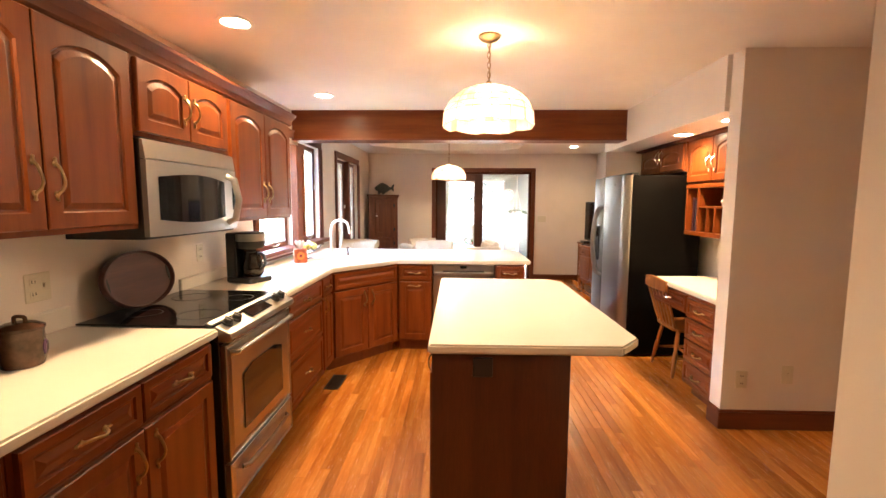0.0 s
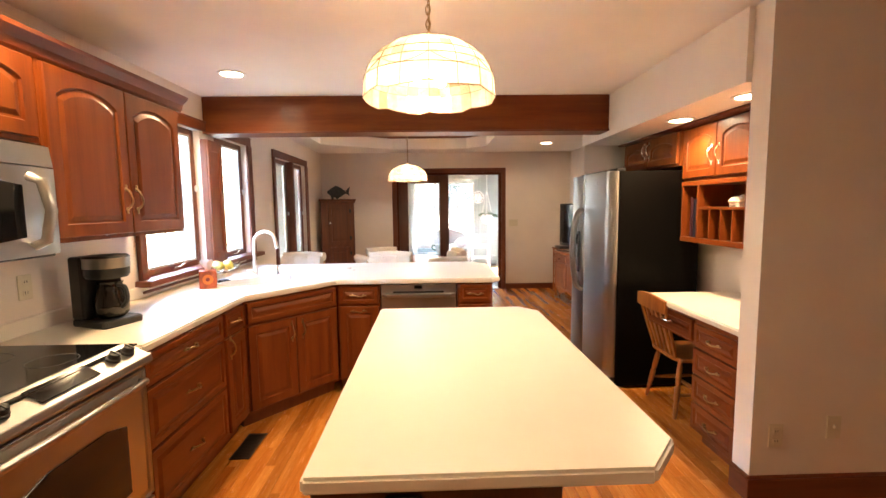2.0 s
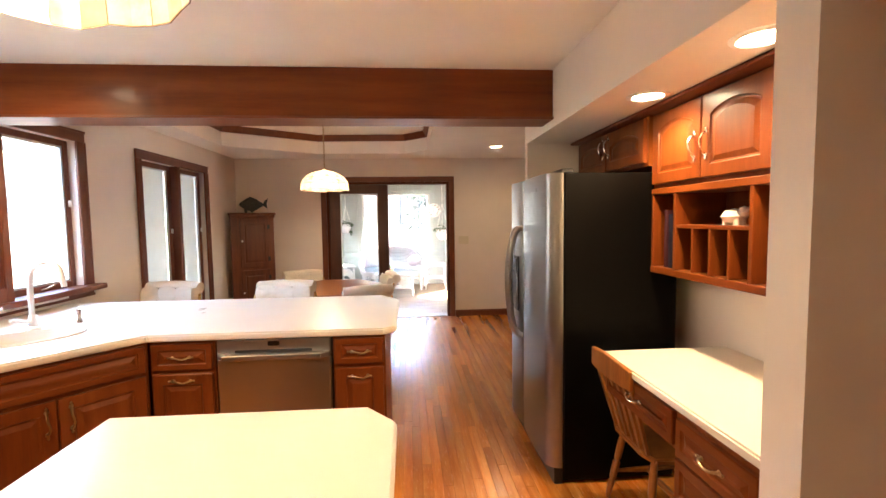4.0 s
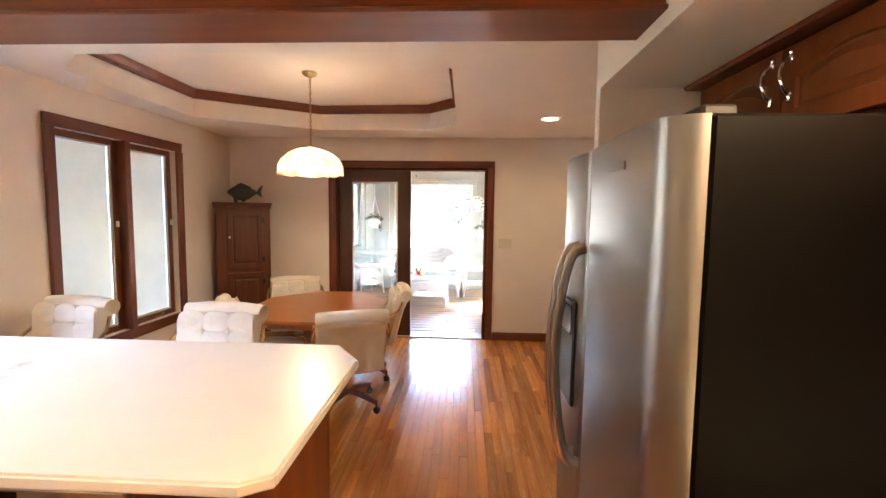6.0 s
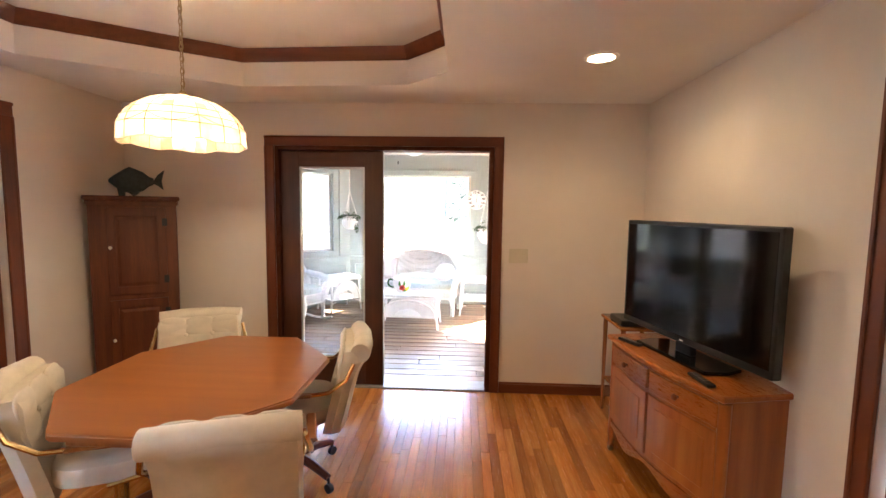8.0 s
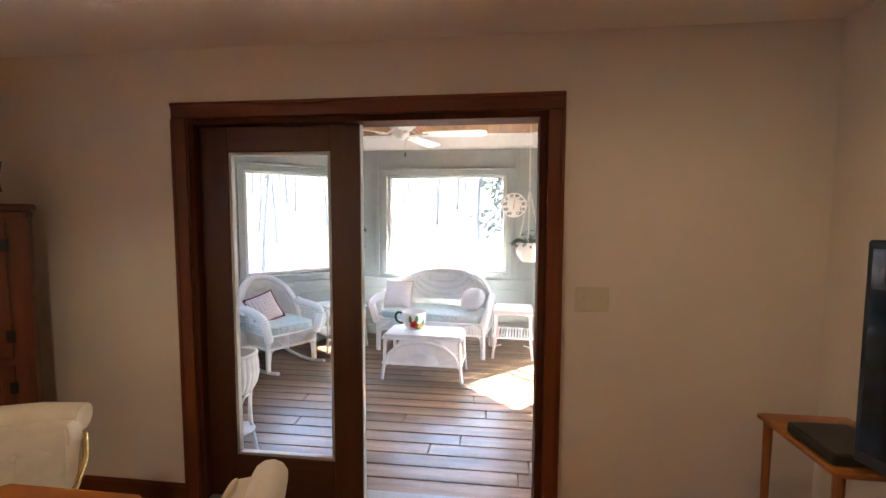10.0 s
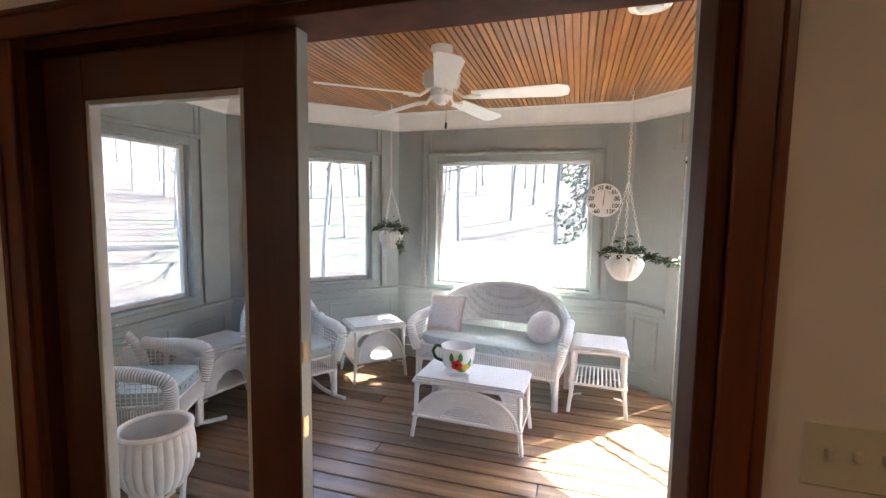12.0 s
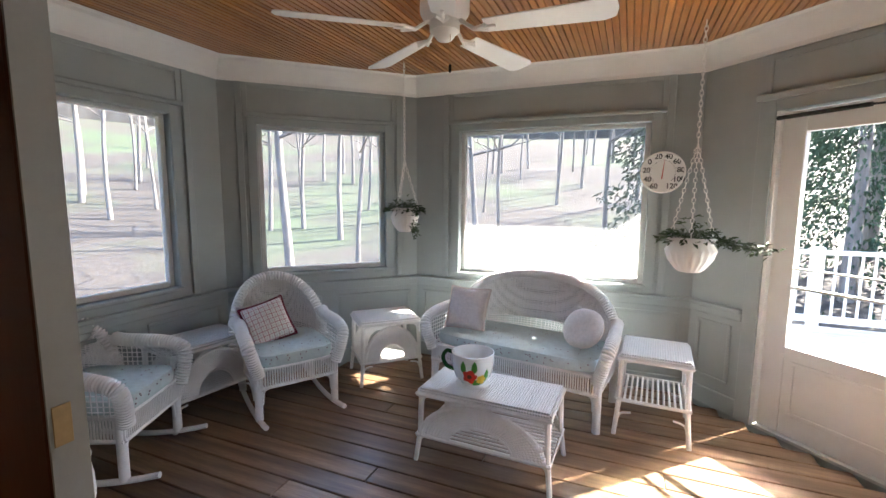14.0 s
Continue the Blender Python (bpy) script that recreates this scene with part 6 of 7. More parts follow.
fb = thing("fruit_bowl", Matrix.Translation((-1.40, 4.02, 0.915)), "footed glass bowl with pale fruit", "bowl")
M().lathe([(0.055, 0), (0.05, 0.008), (0.012, 0.02), (0.012, 0.06), (0.05, 0.075), (0.11, 0.11), (0.135, 0.14), (0.130, 0.142), (0.105, 0.115), (0.04, 0.082)], 26).done("bowl", glass("bowl_glass", (0.95, 0.97, 0.96)), fb, smooth=True)
PEAR = plain("yellow_green_fruit", (0.62, 0.58, 0.15), 0.4, vary=0.3, scale=20)
for x, y, z in ((0.03, 0.02, 0.135), (-0.05, 0.0, 0.13), (0.0, -0.06, 0.13), (0.06, -0.03, 0.128)):
    fr_ = thing("fruit", Matrix.Translation((-1.40 + x, 4.02 + y, 0.915 + z)), "yellow-green fruit lying in the glass bowl", "fruit", "fruit in the bowl")
    cushion(0.07, 0.065, 0.068, 8, 2.1).done("flesh", PEAR, fr_, smooth=True)
    M().tube([(0, 0, 0.032), (0.004, 0, 0.045)], 0.002, 5).done("stem", TRIM, fr_)


def plate(m, slots, label, w=0.075, h=0.118):
    ob = thing("outlet_plate", m, label, "outlet", "wall plates")
    IV = plate_mat
    M().box(-w / 2, w / 2, -0.006, 0, -h / 2, h / 2).done("plate", IV, ob, bevel=0.003)
    for x, z, kind in slots:
        if kind == "outlet":
            o = M().box(x - 0.017, x + 0.017, -0.009, -0.005, z - 0.014, z + 0.014).done("socket", IV, ob, bevel=0.002)
            M().box(x - 0.008, x - 0.005, -0.0095, -0.0085, z - 0.006, z + 0.006).box(x + 0.005, x + 0.008, -0.0095, -0.0085, z - 0.006, z + 0.006).done("slots", DARK, o)
        else:
            M().box(x - 0.005, x + 0.005, -0.016, -0.005, z - 0.002, z + 0.014).done("toggle", IV, ob, bevel=0.001)


plate_mat = plain("ivory_plastic", (0.66, 0.60, 0.46), 0.4, vary=0.05)
two = [(0, 0.025, "outlet"), (0, -0.025, "outlet")]
plate(Matrix.Translation((-1.66, 1.47, 1.115)) @ LEFT, [(-0.022, 0.025, "outlet"), (-0.022, -0.025, "outlet"), (0.025, 0.0, "switch")], "ivory outlet and switch plate above the counter", 0.115)
plate(Matrix.Translation((-1.66, 2.62, 1.13)) @ LEFT, two, "ivory outlet plate behind the coffee maker")
plate(Matrix.Translation((1.685, 8.36, 1.175)), [(-0.04, 0, "switch"), (0, 0, "switch"), (0.04, 0, "switch")], "ivory triple switch plate beside the patio door", 0.155)
plate(Matrix.Translation((1.91, 2.585, 0.335)), two, "ivory outlet plate low on the partition")
plate(Matrix.Translation((2.20, 2.585, 0.37)), [(0, 0, "switch")], "ivory cable plate low on the partition")

vn = thing("floor_vent", Matrix.Translation((-0.93, 3.22, 0.0)), "dark metal floor register near the cabinets", "floor vent")
M().box(-0.06, 0.06, -0.15, 0.15, 0.0, 0.004).done("plate", plain("bronze_register", (0.05, 0.035, 0.025), 0.4, 0.6), vn, bevel=0.001)
for k in range(16):
    M().box(-0.045, 0.045, -0.128 + k * 0.0165, -0.121 + k * 0.0165, 0.004, 0.0055).done("louvre", DARK, vn)

# desk chair
dc_ = thing("desk_chair", Matrix.Translation((2.085, 3.625, 0)) @ Matrix.Rotation(radians(-90), 4, "Z") @ Matrix.Diagonal((1, 1, 0.93, 1)), "honey wood slat-back chair drawn up to the desk", "chair")
CH = wood("chair_honey_wood", (0.24, 0.075, 0.018), (0.36, 0.13, 0.03), (0.46, 0.19, 0.05), 0.3, "z", 1.0, 0.35, 0.12)
seat = [(-0.20, -0.17), (-0.12, -0.20), (0.12, -0.20), (0.20, -0.17), (0.22, 0.05), (0.19, 0.18), (0.08, 0.21), (-0.08, 0.21), (-0.19, 0.18), (-0.22, 0.05)]
M().prism(seat, 0.425, 0.455).done("seat", CH, dc_, bevel=0.008, seg=2)
turned = [(0.010, 0), (0.014, 0.03), (0.017, 0.10), (0.012, 0.115), (0.018, 0.13), (0.020, 0.22), (0.012, 0.235), (0.018, 0.25), (0.019, 0.34), (0.013, 0.42)]
for sx in (-1, 1):
    for sy in (-1, 1):
        top_, bot = Vector((sx * 0.14, sy * 0.14, 0.43)), Vector((sx * 0.20, sy * 0.20, 0))
        M().tube([bot.lerp(top_, z / 0.42) for _, z in turned], [r for r, _ in turned], 10).done("leg", CH, dc_, smooth=True)
for a, b in (((-0.175, -0.175, 0.17), (-0.175, 0.175, 0.17)), ((0.175, -0.175, 0.17), (0.175, 0.175, 0.17)), ((-0.175, 0.0, 0.17), (0.175, 0.0, 0.17))):
    a, b = Vector(a), Vector(b)
    M().tube([a.lerp(b, i / 6) for i in range(7)], [0.008, 0.011, 0.014, 0.016, 0.014, 0.011, 0.008], 8).done("stretcher", CH, dc_, smooth=True)
for i, x in enumerate((-0.16, -0.095, -0.032, 0.032, 0.095, 0.16)):
    w_ = 0.011 if i in (0, 5) else 0.014
    M().loops([[(x * (0.95 + 0.15 * v) - w_ * k * (0.7 + 0.6 * math.sin(math.pi * v)), -0.18 - 0.10 * v - 0.006, 0.45 + 0.36 * v) for k in (-1, 1)] + [(x * (0.95 + 0.15 * v) + w_ * k * (0.7 + 0.6 * math.sin(math.pi * v)), -0.18 - 0.10 * v + 0.008, 0.45 + 0.36 * v) for k in (-1, 1)] for v in (j / 6 for j in range(7))]).done("slat", CH, dc_)
crest = [[(x, -0.285 - 0.02 * (1 - (x / 0.2) ** 2) + dy, z + (0.025 * math.cos(x / 0.2 * math.pi / 2) if z > 0.85 else 0)) for dy, z in ((-0.011, 0.79), (-0.011, 0.885), (0.011, 0.885), (0.011, 0.79))] for x in (0.2 * (i / 6 - 1) for i in range(13))]
M().loops(crest).done("crest_rail", CH, dc_, bevel=0.004)

# desk shelf contents
IVORY = plain("glazed_ivory_china", (0.80, 0.76, 0.70), 0.2, vary=0.1)
ele = M()
for cx, cz, rx, rz in ((0, 0.03, 0.042, 0.028), (-0.045, 0.045, 0.02, 0.02)):
    ele.lathe([(0.001, -rz), (rx * 0.7, -rz * 0.7), (rx, 0), (rx * 0.7, rz * 0.7), (0.001, rz)], 14, Matrix.Translation((cx, 0, cz)))
ele.tube([(-0.06, 0, 0.05), (-0.075, 0, 0.06), (-0.078, 0, 0.08)], [0.008, 0.006, 0.004], 8)
for x in (-0.025, 0.025):
    ele.tube([(x, -0.012, 0), (x, -0.012, 0.02)], 0.01, 8).tube([(x, 0.012, 0), (x, 0.012, 0.02)], 0.01, 8)
tagged(ele.done("figurine", IVORY, smooth=True, m=Matrix.Translation((2.25, 3.43, 1.4525)) @ Matrix.Rotation(radians(90), 4, "Z") @ Matrix.Scale(1.25, 4)), "small white china animal figurine on the shelf", "figurine")
for i, (y, t, h, col) in enumerate(((3.80, 0.03, 0.28, (0.012, 0.014, 0.035)), (3.845, 0.025, 0.30, (0.05, 0.012, 0.02)), (2.96, 0.04, 0.33, (0.75, 0.74, 0.70)), (2.91, 0.03, 0.31, (0.72, 0.72, 0.72)))):
    bk = thing("book", Matrix.Translation((2.20, y, 1.226)), "upright book or binder in the pigeonhole shelf", "book", "books on the desk shelf")
    cov = plain("book_cover", col, 0.5, vary=0.1)
    M().box(0, 0.21, 0, 0.003, 0, h).box(0, 0.21, t - 0.003, t, 0, h).box(0, 0.003, 0.003, t - 0.003, 0, h).done("cover", cov, bk, bevel=0.0008)
    M().box(0.004, 0.205, 0.003, t - 0.003, 0.004, h - 0.004).done("pages", TISSUE, bk)

# ---- dining small things ----
FISH = plain("carved_dark_fish", (0.03, 0.045, 0.05), 0.4, vary=0.5, scale=30, relief=0.4, fine=120)
fish = M()
prof_f = [(-0.15, 0.004, 0.01), (-0.12, 0.018, 0.035), (-0.06, 0.03, 0.07), (0.0, 0.032, 0.08), (0.06, 0.024, 0.06), (0.10, 0.012, 0.03), (0.125, 0.008, 0.022)]
fish.loops([[(x, ry * math.cos(a), 0.095 + rz * math.sin(a)) for a in (2 * math.pi * i / 16 for i in range(16))] for x, ry, rz in prof_f])
fish.prism([(0.115, 0.085), (0.155, 0.14), (0.195, 0.17), (0.175, 0.10), (0.185, 0.045), (0.15, 0.07)], -0.005, 0.005, pose(0, 0, 0, 90))
fish.prism([(-0.07, 0.16), (-0.02, 0.185), (0.07, 0.15), (0.05, 0.13)], -0.004, 0.004, pose(0, 0, 0, 90))
fish.prism([(-0.04, 0.03), (0.0, 0.0), (0.03, 0.02), (0.02, 0.045)], -0.012, 0.012, pose(0, 0, 0, 90))
fish.prism([(-0.10, 0.06), (-0.09, 0.0), (-0.06, 0.0), (-0.05, 0.05)], -0.012, 0.012, pose(0, 0, 0, 90))
tagged(fish.done("fish_sculpture", FISH, smooth=True, m=Matrix.Translation((-1.32, 8.01, 1.62)) @ Matrix.Rotation(radians(20), 4, "Z") @ Matrix.Diagonal((1.08, 1.1, 1.2, 1))), "dark carved fish sculpture on the corner cupboard", "sculpture")

st = thing("side_table", Matrix.Translation((2.485, 7.925, 0)), "small wooden table beside the television cabinet", "table")
M().box(-0.17, 0.17, -0.22, 0.22, 0.735, 0.757).done("tabletop", HONEY_X, st, bevel=0.005)
for sx in (-1, 1):
    for sy in (-1, 1):
        M().tube([(sx * 0.14, sy * 0.19, 0), (sx * 0.14, sy * 0.19, 0.735)], [0.011, 0.018], 8).done("leg", HONEY, st, smooth=True)
M().box(-0.14, 0.14, -0.19, 0.19, 0.25, 0.268).done("lower_shelf", HONEY_X, st, bevel=0.004)
bx = M().box(2.33, 2.54, 7.74, 7.98, 0.758, 0.80).done("media_box", BLACK, bevel=0.006)
tagged(bx, "black media box beside the television", "electronics")
for (x, y, a) in ((0.20, -0.005, 12), (0.80, -0.01, -8)):
    rm = thing("remote_control", tvm @ Matrix.Translation((x, y + 0.02, 0.7665)) @ Matrix.Rotation(radians(a), 4, "Z"), "black remote control lying on the cabinet top", "remote control", "remotes")
    M().box(-0.085, 0.085, -0.022, 0.022, 0, 0.016).done("case", BLACK, rm, bevel=0.006)
    for k in range(6):
        M().box(-0.07 + k * 0.02, -0.06 + k * 0.02, -0.012, 0.012, 0.016, 0.018).done("button", STEEL, rm)

# ---- sunroom small things ----
LEAF = plain("dark_green_leaf", (0.035, 0.075, 0.025), 0.45, vary=0.5, scale=14)


def leaf_tuft(n, rx, rz, seed, droop=0.0, trail=None):
    rnd, me = random.Random(seed), M()
    for i in range(n):
        a, u = rnd.uniform(0, 2 * math.pi), rnd.random() ** 0.5
        p = Vector((rx * u * math.cos(a), rx * u * math.sin(a), rz * rnd.random() * (1.1 - u) - droop * u))
        if trail and i % 3 == 0:
            t = rnd.random()
            p = Vector(trail[0]).lerp(Vector(trail[1]), t) + Vector((rnd.uniform(-0.02, 0.02), rnd.uniform(-0.02, 0.02), rnd.uniform(-0.03, 0.02)))
        s, w = rnd.uniform(0.03, 0.06), rnd.uniform(0.014, 0.026)
        m = Matrix.Translation(p) @ Euler((rnd.uniform(-0.7, 0.7), rnd.uniform(-0.7, 0.7), a + rnd.uniform(-0.8, 0.8))).to_matrix().to_4x4()
        me.add([(0, 0, 0), (s * 0.5, w / 2, 0.004), (s, 0, -0.004), (s * 0.5, -w / 2, 0.004)], [(0, 1, 2), (0, 2, 3)], m)
        if i % 4 == 0:
            me.tube([(0, 0, 0), p * 0.6 + Vector((0, 0, 0.01)), p], 0.0015, 3)
    return me


def hanging_basket(x, y, z, r, h, label, seed, join, trail=None):
    ob = thing("hanging_planter", Matrix.Translation((x, y, z)), label, "planter", "hanging planters")
    n = 40
    rows = []
    for rr, zz, fl in ((0.45, 0.0, 0), (0.60, 0.02, 1), (0.88, h * 0.35, 1), (1.0, h * 0.62, 1), (0.86, h * 0.80, 0.6), (0.84, h * 0.86, 0), (0.97, h * 0.88, 0), (1.0, h, 0), (0.92, h, 0), (0.85, h * 0.9, 0)):
        rows.append([(r * rr * (1 + 0.03 * fl * math.cos(20 * a)) * math.cos(a), r * rr * (1 + 0.03 * fl * math.cos(20 * a)) * math.sin(a), zz) for a in (2 * math.pi * i / 80 for i in range(80))])
    pot = M().loops(rows).done("pot", FW, ob, "white ribbed plastic pot", smooth=True)
    lat = M()
    for i in range(n):
        a0, a1, a2 = (2 * math.pi * (i + d) / n for d in (0, 1, -1))
        for b in (a1, a2):
            lat.tube([(r * math.cos(a0), r * math.sin(a0), h * 0.88), (r * math.cos(b), r * math.sin(b), h)], 0.002, 4)
    lat.done("lattice_rim", FW, pot)
    ch = M()
    top_z = SH - z
    for k in range(3):
        a = 2 * math.pi * k / 3 + 0.4
        seg = int((join - h) / 0.03)
        for i in range(seg):
            t0, t1 = i / seg, (i + 1) / seg
            p, q = (Vector((r * 0.95 * math.cos(a) * (1 - t), r * 0.95 * math.sin(a) * (1 - t), h + (join - h) * t)) for t in (t0, t1))
            w = Vector((0.009, 0, 0)) if i % 2 else Vector((0, 0.009, 0))
            m_ = p.lerp(q, 0.5)
            e = (q - p) * 0.62
            ch.tube([m_ - e, m_ - e * 0.5 + w, m_ + e * 0.5 + w, m_ + e, m_ + e * 0.5 - w, m_ - e * 0.5 - w, m_ - e], 0.0024, 4)
    chain(ch, 0, 0, join, top_z, 0.036, 0.0024, 0.009)
    ch.done("chain", FW, ob, "white plastic chain")
    pl = leaf_tuft(330, r * 1.3, r * 1.0, seed, 0.03, trail)
    pl.v = [(a, b, c + h * 0.98) for a, b, c in pl.v]
    tagged(pl.done("foliage", LEAF, ob, "dark green trailing foliage"), kind="stuff")
    return ob


hanging_basket(-0.51, 11.40, 1.22, 0.115, 0.20, "white hanging pot with trailing green plant", 3, 0.58, ((0.08, -0.02, 0.0), (0.12, -0.04, -0.22)))
hanging_basket(1.585, 11.28, 1.05, 0.145, 0.22, "larger white hanging pot with leafy plant", 8, 0.80, ((0.1, -0.1, 0.0), (0.42, -0.12, -0.06)))

th = thing("thermometer", Matrix.Translation((1.43, 11.842, 1.70)) @ Matrix.Diagonal((0.94, 1, 0.94, 1)), "large round white wall thermometer with a red needle", "thermometer")
M().lathe([(0.165, 0), (0.165, 0.02), (0.155, 0.026), (0.148, 0.022), (0.001, 0.020)], 48, pose(0, 0, 0, 90)).done("dial", FW, th, smooth=True)
INK = plain("black_ink", (0.02, 0.02, 0.02), 0.6)
tk = M()
for k in range(41):
    a = radians(225 - 270 * k / 40)
    m_ = pose(0, -0.0205, 0, 90) @ Matrix.Rotation(a, 4, "Z")
    tk.box(0.088, 0.105 if k % 5 else 0.11, -0.0008 if k % 5 else -0.0018, 0.0008 if k % 5 else 0.0018, 0, 0.0008, m_)
tk.done("tick_marks", INK, th)
for k, word in enumerate(("-60", "-40", "-20", "0", "20", "40", "60", "80", "100", "120")):
    fcv = bpy.data.curves.new("numeral", "FONT")
    fcv.body, fcv.size, fcv.align_x, fcv.align_y, fcv.extrude = word, 0.056, "CENTER", "CENTER", 0.0006
    fcv.offset = 0.0012
    a = radians(238 - 296 * k / 9)
    tmp = new("numeral", fcv)
    bpy.context.view_layer.update()
    me_ = bpy.data.meshes.new_from_object(tmp.evaluated_get(bpy.context.evaluated_depsgraph_get()))
    bpy.data.objects.remove(tmp)
    me_.materials.append(INK)
    no = new("numeral", me_)
    no.matrix_basis = Matrix.Translation((0.128 * math.cos(a), -0.0225, 0.128 * math.sin(a))) @ Matrix.Rotation(radians(90), 4, "X")
    no.parent = th
M().prism([(-0.004, -0.05), (0.004, -0.05), (0.0035, 0.0), (0.001, 0.10), (-0.001, 0.10), (-0.0035, 0.0)], 0, 0.001, pose(0, -0.024, 0, 90) @ Matrix.Rotation(radians(-6), 4, "Z")).done("needle", plain("red_needle", (0.5, 0.02, 0.02), 0.5), th, "red needle")

cup = thing("cup_planter", facing(0.43, 10.44, 0) @ Matrix.Translation((0, 0, 0.436)) @ Matrix.Diagonal((1.2, 1.2, 1.2, 1)), "oversized white teacup planter with painted fruit and flowers", "cup")
M().lathe([(0.05, 0), (0.07, 0.004), (0.082, 0.008), (0.078, 0.011), (0.04, 0.009)], 32).done("saucer", ENAMEL, cup, "pale saucer", smooth=True)
M().lathe([(0.055, 0.016), (0.06, 0.024), (0.085, 0.05), (0.098, 0.10), (0.102, 0.165), (0.098, 0.165), (0.093, 0.10), (0.078, 0.055), (0.04, 0.03)], 36).done("bowl", ENAMEL, cup, smooth=True)
M().tube(smooth_path([(-0.098, 0, 0.145), (-0.135, 0, 0.15), (-0.155, 0, 0.115), (-0.135, 0, 0.075), (-0.092, 0, 0.062)]), 0.010, 8).done("handle", plain("green_glaze", (0.02, 0.10, 0.03), 0.25), cup, "dark green handle", smooth=True)


def decal(a0, z0, pts, mat, nm, lift):
    q = M()
    loop_ = []
    for u, v in pts:
        z = z0 + v
        rr = 0.085 + (0.098 - 0.085) * max(0, min(1, (z - 0.05) / 0.05)) + 0.004 * max(0, (z - 0.10) / 0.065) + lift
        a = a0 + u / rr
        loop_.append((rr * math.cos(a), rr * math.sin(a), z))
    c = Vector((0, 0, 0))
    for p_ in loop_:
        c += Vector(p_)
    c /= len(loop_)
    c += Vector((c.x, c.y, 0)).normalized() * 0.0015
    n = len(loop_)
    q.add(loop_ + [tuple(c)], [(i, (i + 1) % n, n) for i in range(n)])
    q.done(nm, mat, cup)


disc = lambda r, k=14, w=0.0: [(r * (1 + w * math.cos(5 * t)) * math.cos(t), r * (1 + w * math.cos(5 * t)) * math.sin(t)) for t in (2 * math.pi * i / k for i in range(k))]
leafp = [(0.0, -0.03), (0.014, -0.01), (0.012, 0.015), (0.0, 0.035), (-0.012, 0.015), (-0.014, -0.01)]
RED_, YEL, GRN = plain("red_paint", (0.55, 0.03, 0.02), 0.3), plain("yellow_paint", (0.75, 0.50, 0.05), 0.3), plain("leaf_green_paint", (0.06, 0.26, 0.04), 0.3)
F0 = radians(-66)
decal(F0 - 0.25, 0.075, disc(0.032, 20, 0.15), RED_, "painted_flower", 0.003)
decal(F0 - 0.25, 0.075, disc(0.011), plain("dark_centre", (0.08, 0.02, 0.01), 0.3), "painted_centre", 0.0048)
decal(F0 + 0.35, 0.06, disc(0.022, 18, 0.12), YEL, "painted_flower", 0.003)
decal(F0 - 0.02, 0.118, leafp, GRN, "painted_leaf", 0.002)
decal(F0 - 0.55, 0.115, leafp, GRN, "painted_leaf", 0.002)
decal(F0 + 0.62, 0.075, leafp, GRN, "painted_leaf", 0.002)
decal(F0 + 0.1, 0.045, [(v, u) for u, v in leafp], GRN, "painted_leaf", 0.002)

wp = thing("plant_stand", Matrix.Translation((-0.41, 8.78, 0)), "empty white wicker plant stand by the glazed door", "plant stand")
bowl_rows = []
for r, z in ((0.085, 0.44), (0.100, 0.452), (0.128, 0.50), (0.142, 0.56), (0.140, 0.62), (0.130, 0.685)):
    bowl_rows.append([(q * math.cos(a), q * math.sin(a), z) for a, q in ((2 * math.pi * i / 72, r + (0.004 if i % 3 else -0.002)) for i in range(72))])
for r, z in ((0.122, 0.69), (0.130, 0.62), (0.130, 0.56), (0.118, 0.51), (0.02, 0.48)):
    bowl_rows.append([(r * math.cos(a), r * math.sin(a), z) for a in (2 * math.pi * i / 72 for i in range(72))])
M().loops(bowl_rows).done("bowl", CANE, wp, "ribbed wicker bowl", smooth=True)
M().tube([(0.130 * math.cos(a), 0.130 * math.sin(a), 0.692) for a in (2 * math.pi * i / 40 for i in range(41))], 0.012, 8).done("rim", CANE, wp, "rolled rim", smooth=True)
for k in range(4):
    r_ = Matrix.Rotation(radians(45 + 90 * k), 4, "Z")
    M().tube(smooth_path([(0.095, 0, 0.47), (0.085, 0, 0.34), (0.092, 0, 0.20), (0.125, 0, 0.0)]), 0.012, 8, r_).done("leg", CANE, wp, smooth=True)
    M().tube(smooth_path([(0.088, 0, 0.36), (0.075, 0.035, 0.42), (0.066, 0.066, 0.435)], 4), 0.007, 6, r_).done("brace", CANE, wp, smooth=True)
M().lathe([(0.002, 0.185), (0.105, 0.185), (0.112, 0.193), (0.105, 0.201), (0.002, 0.201)], 32).done("lower_shelf", WICKER, wp, smooth=True)

# ---- outdoors ----
GROUND = nodes_of("leaf_litter_and_grass")


def ground_material():
    mat, n, l, b = GROUND
    vec = coords(n, l, (1, 1, 1))
    litter = ramp_node(n, l, noise_node(n, l, vec, 6.0, 8, 0.75), [(0.3, (0.014, 0.0105, 0.0085)), (0.5, (0.032, 0.025, 0.021)), (0.72, (0.062, 0.051, 0.043))])
    grass = ramp_node(n, l, noise_node(n, l, vec, 14.0, 6, 0.7), [(0.3, (0.022, 0.038, 0.014)), (0.7, (0.042, 0.064, 0.026))])
    patch = ramp_node(n, l, noise_node(n, l, vec, 0.12, 3), [(0.48, (0, 0, 0)), (0.66, (1, 1, 1))])
    l.new(mix_node(n, l, litter, grass, patch), b.inputs["Base Color"])
    b.inputs["Roughness"].default_value = 0.95
    bump(n, l, b, noise_node(n, l, vec, 9.0, 6), 0.6, 0.05)
    return mat


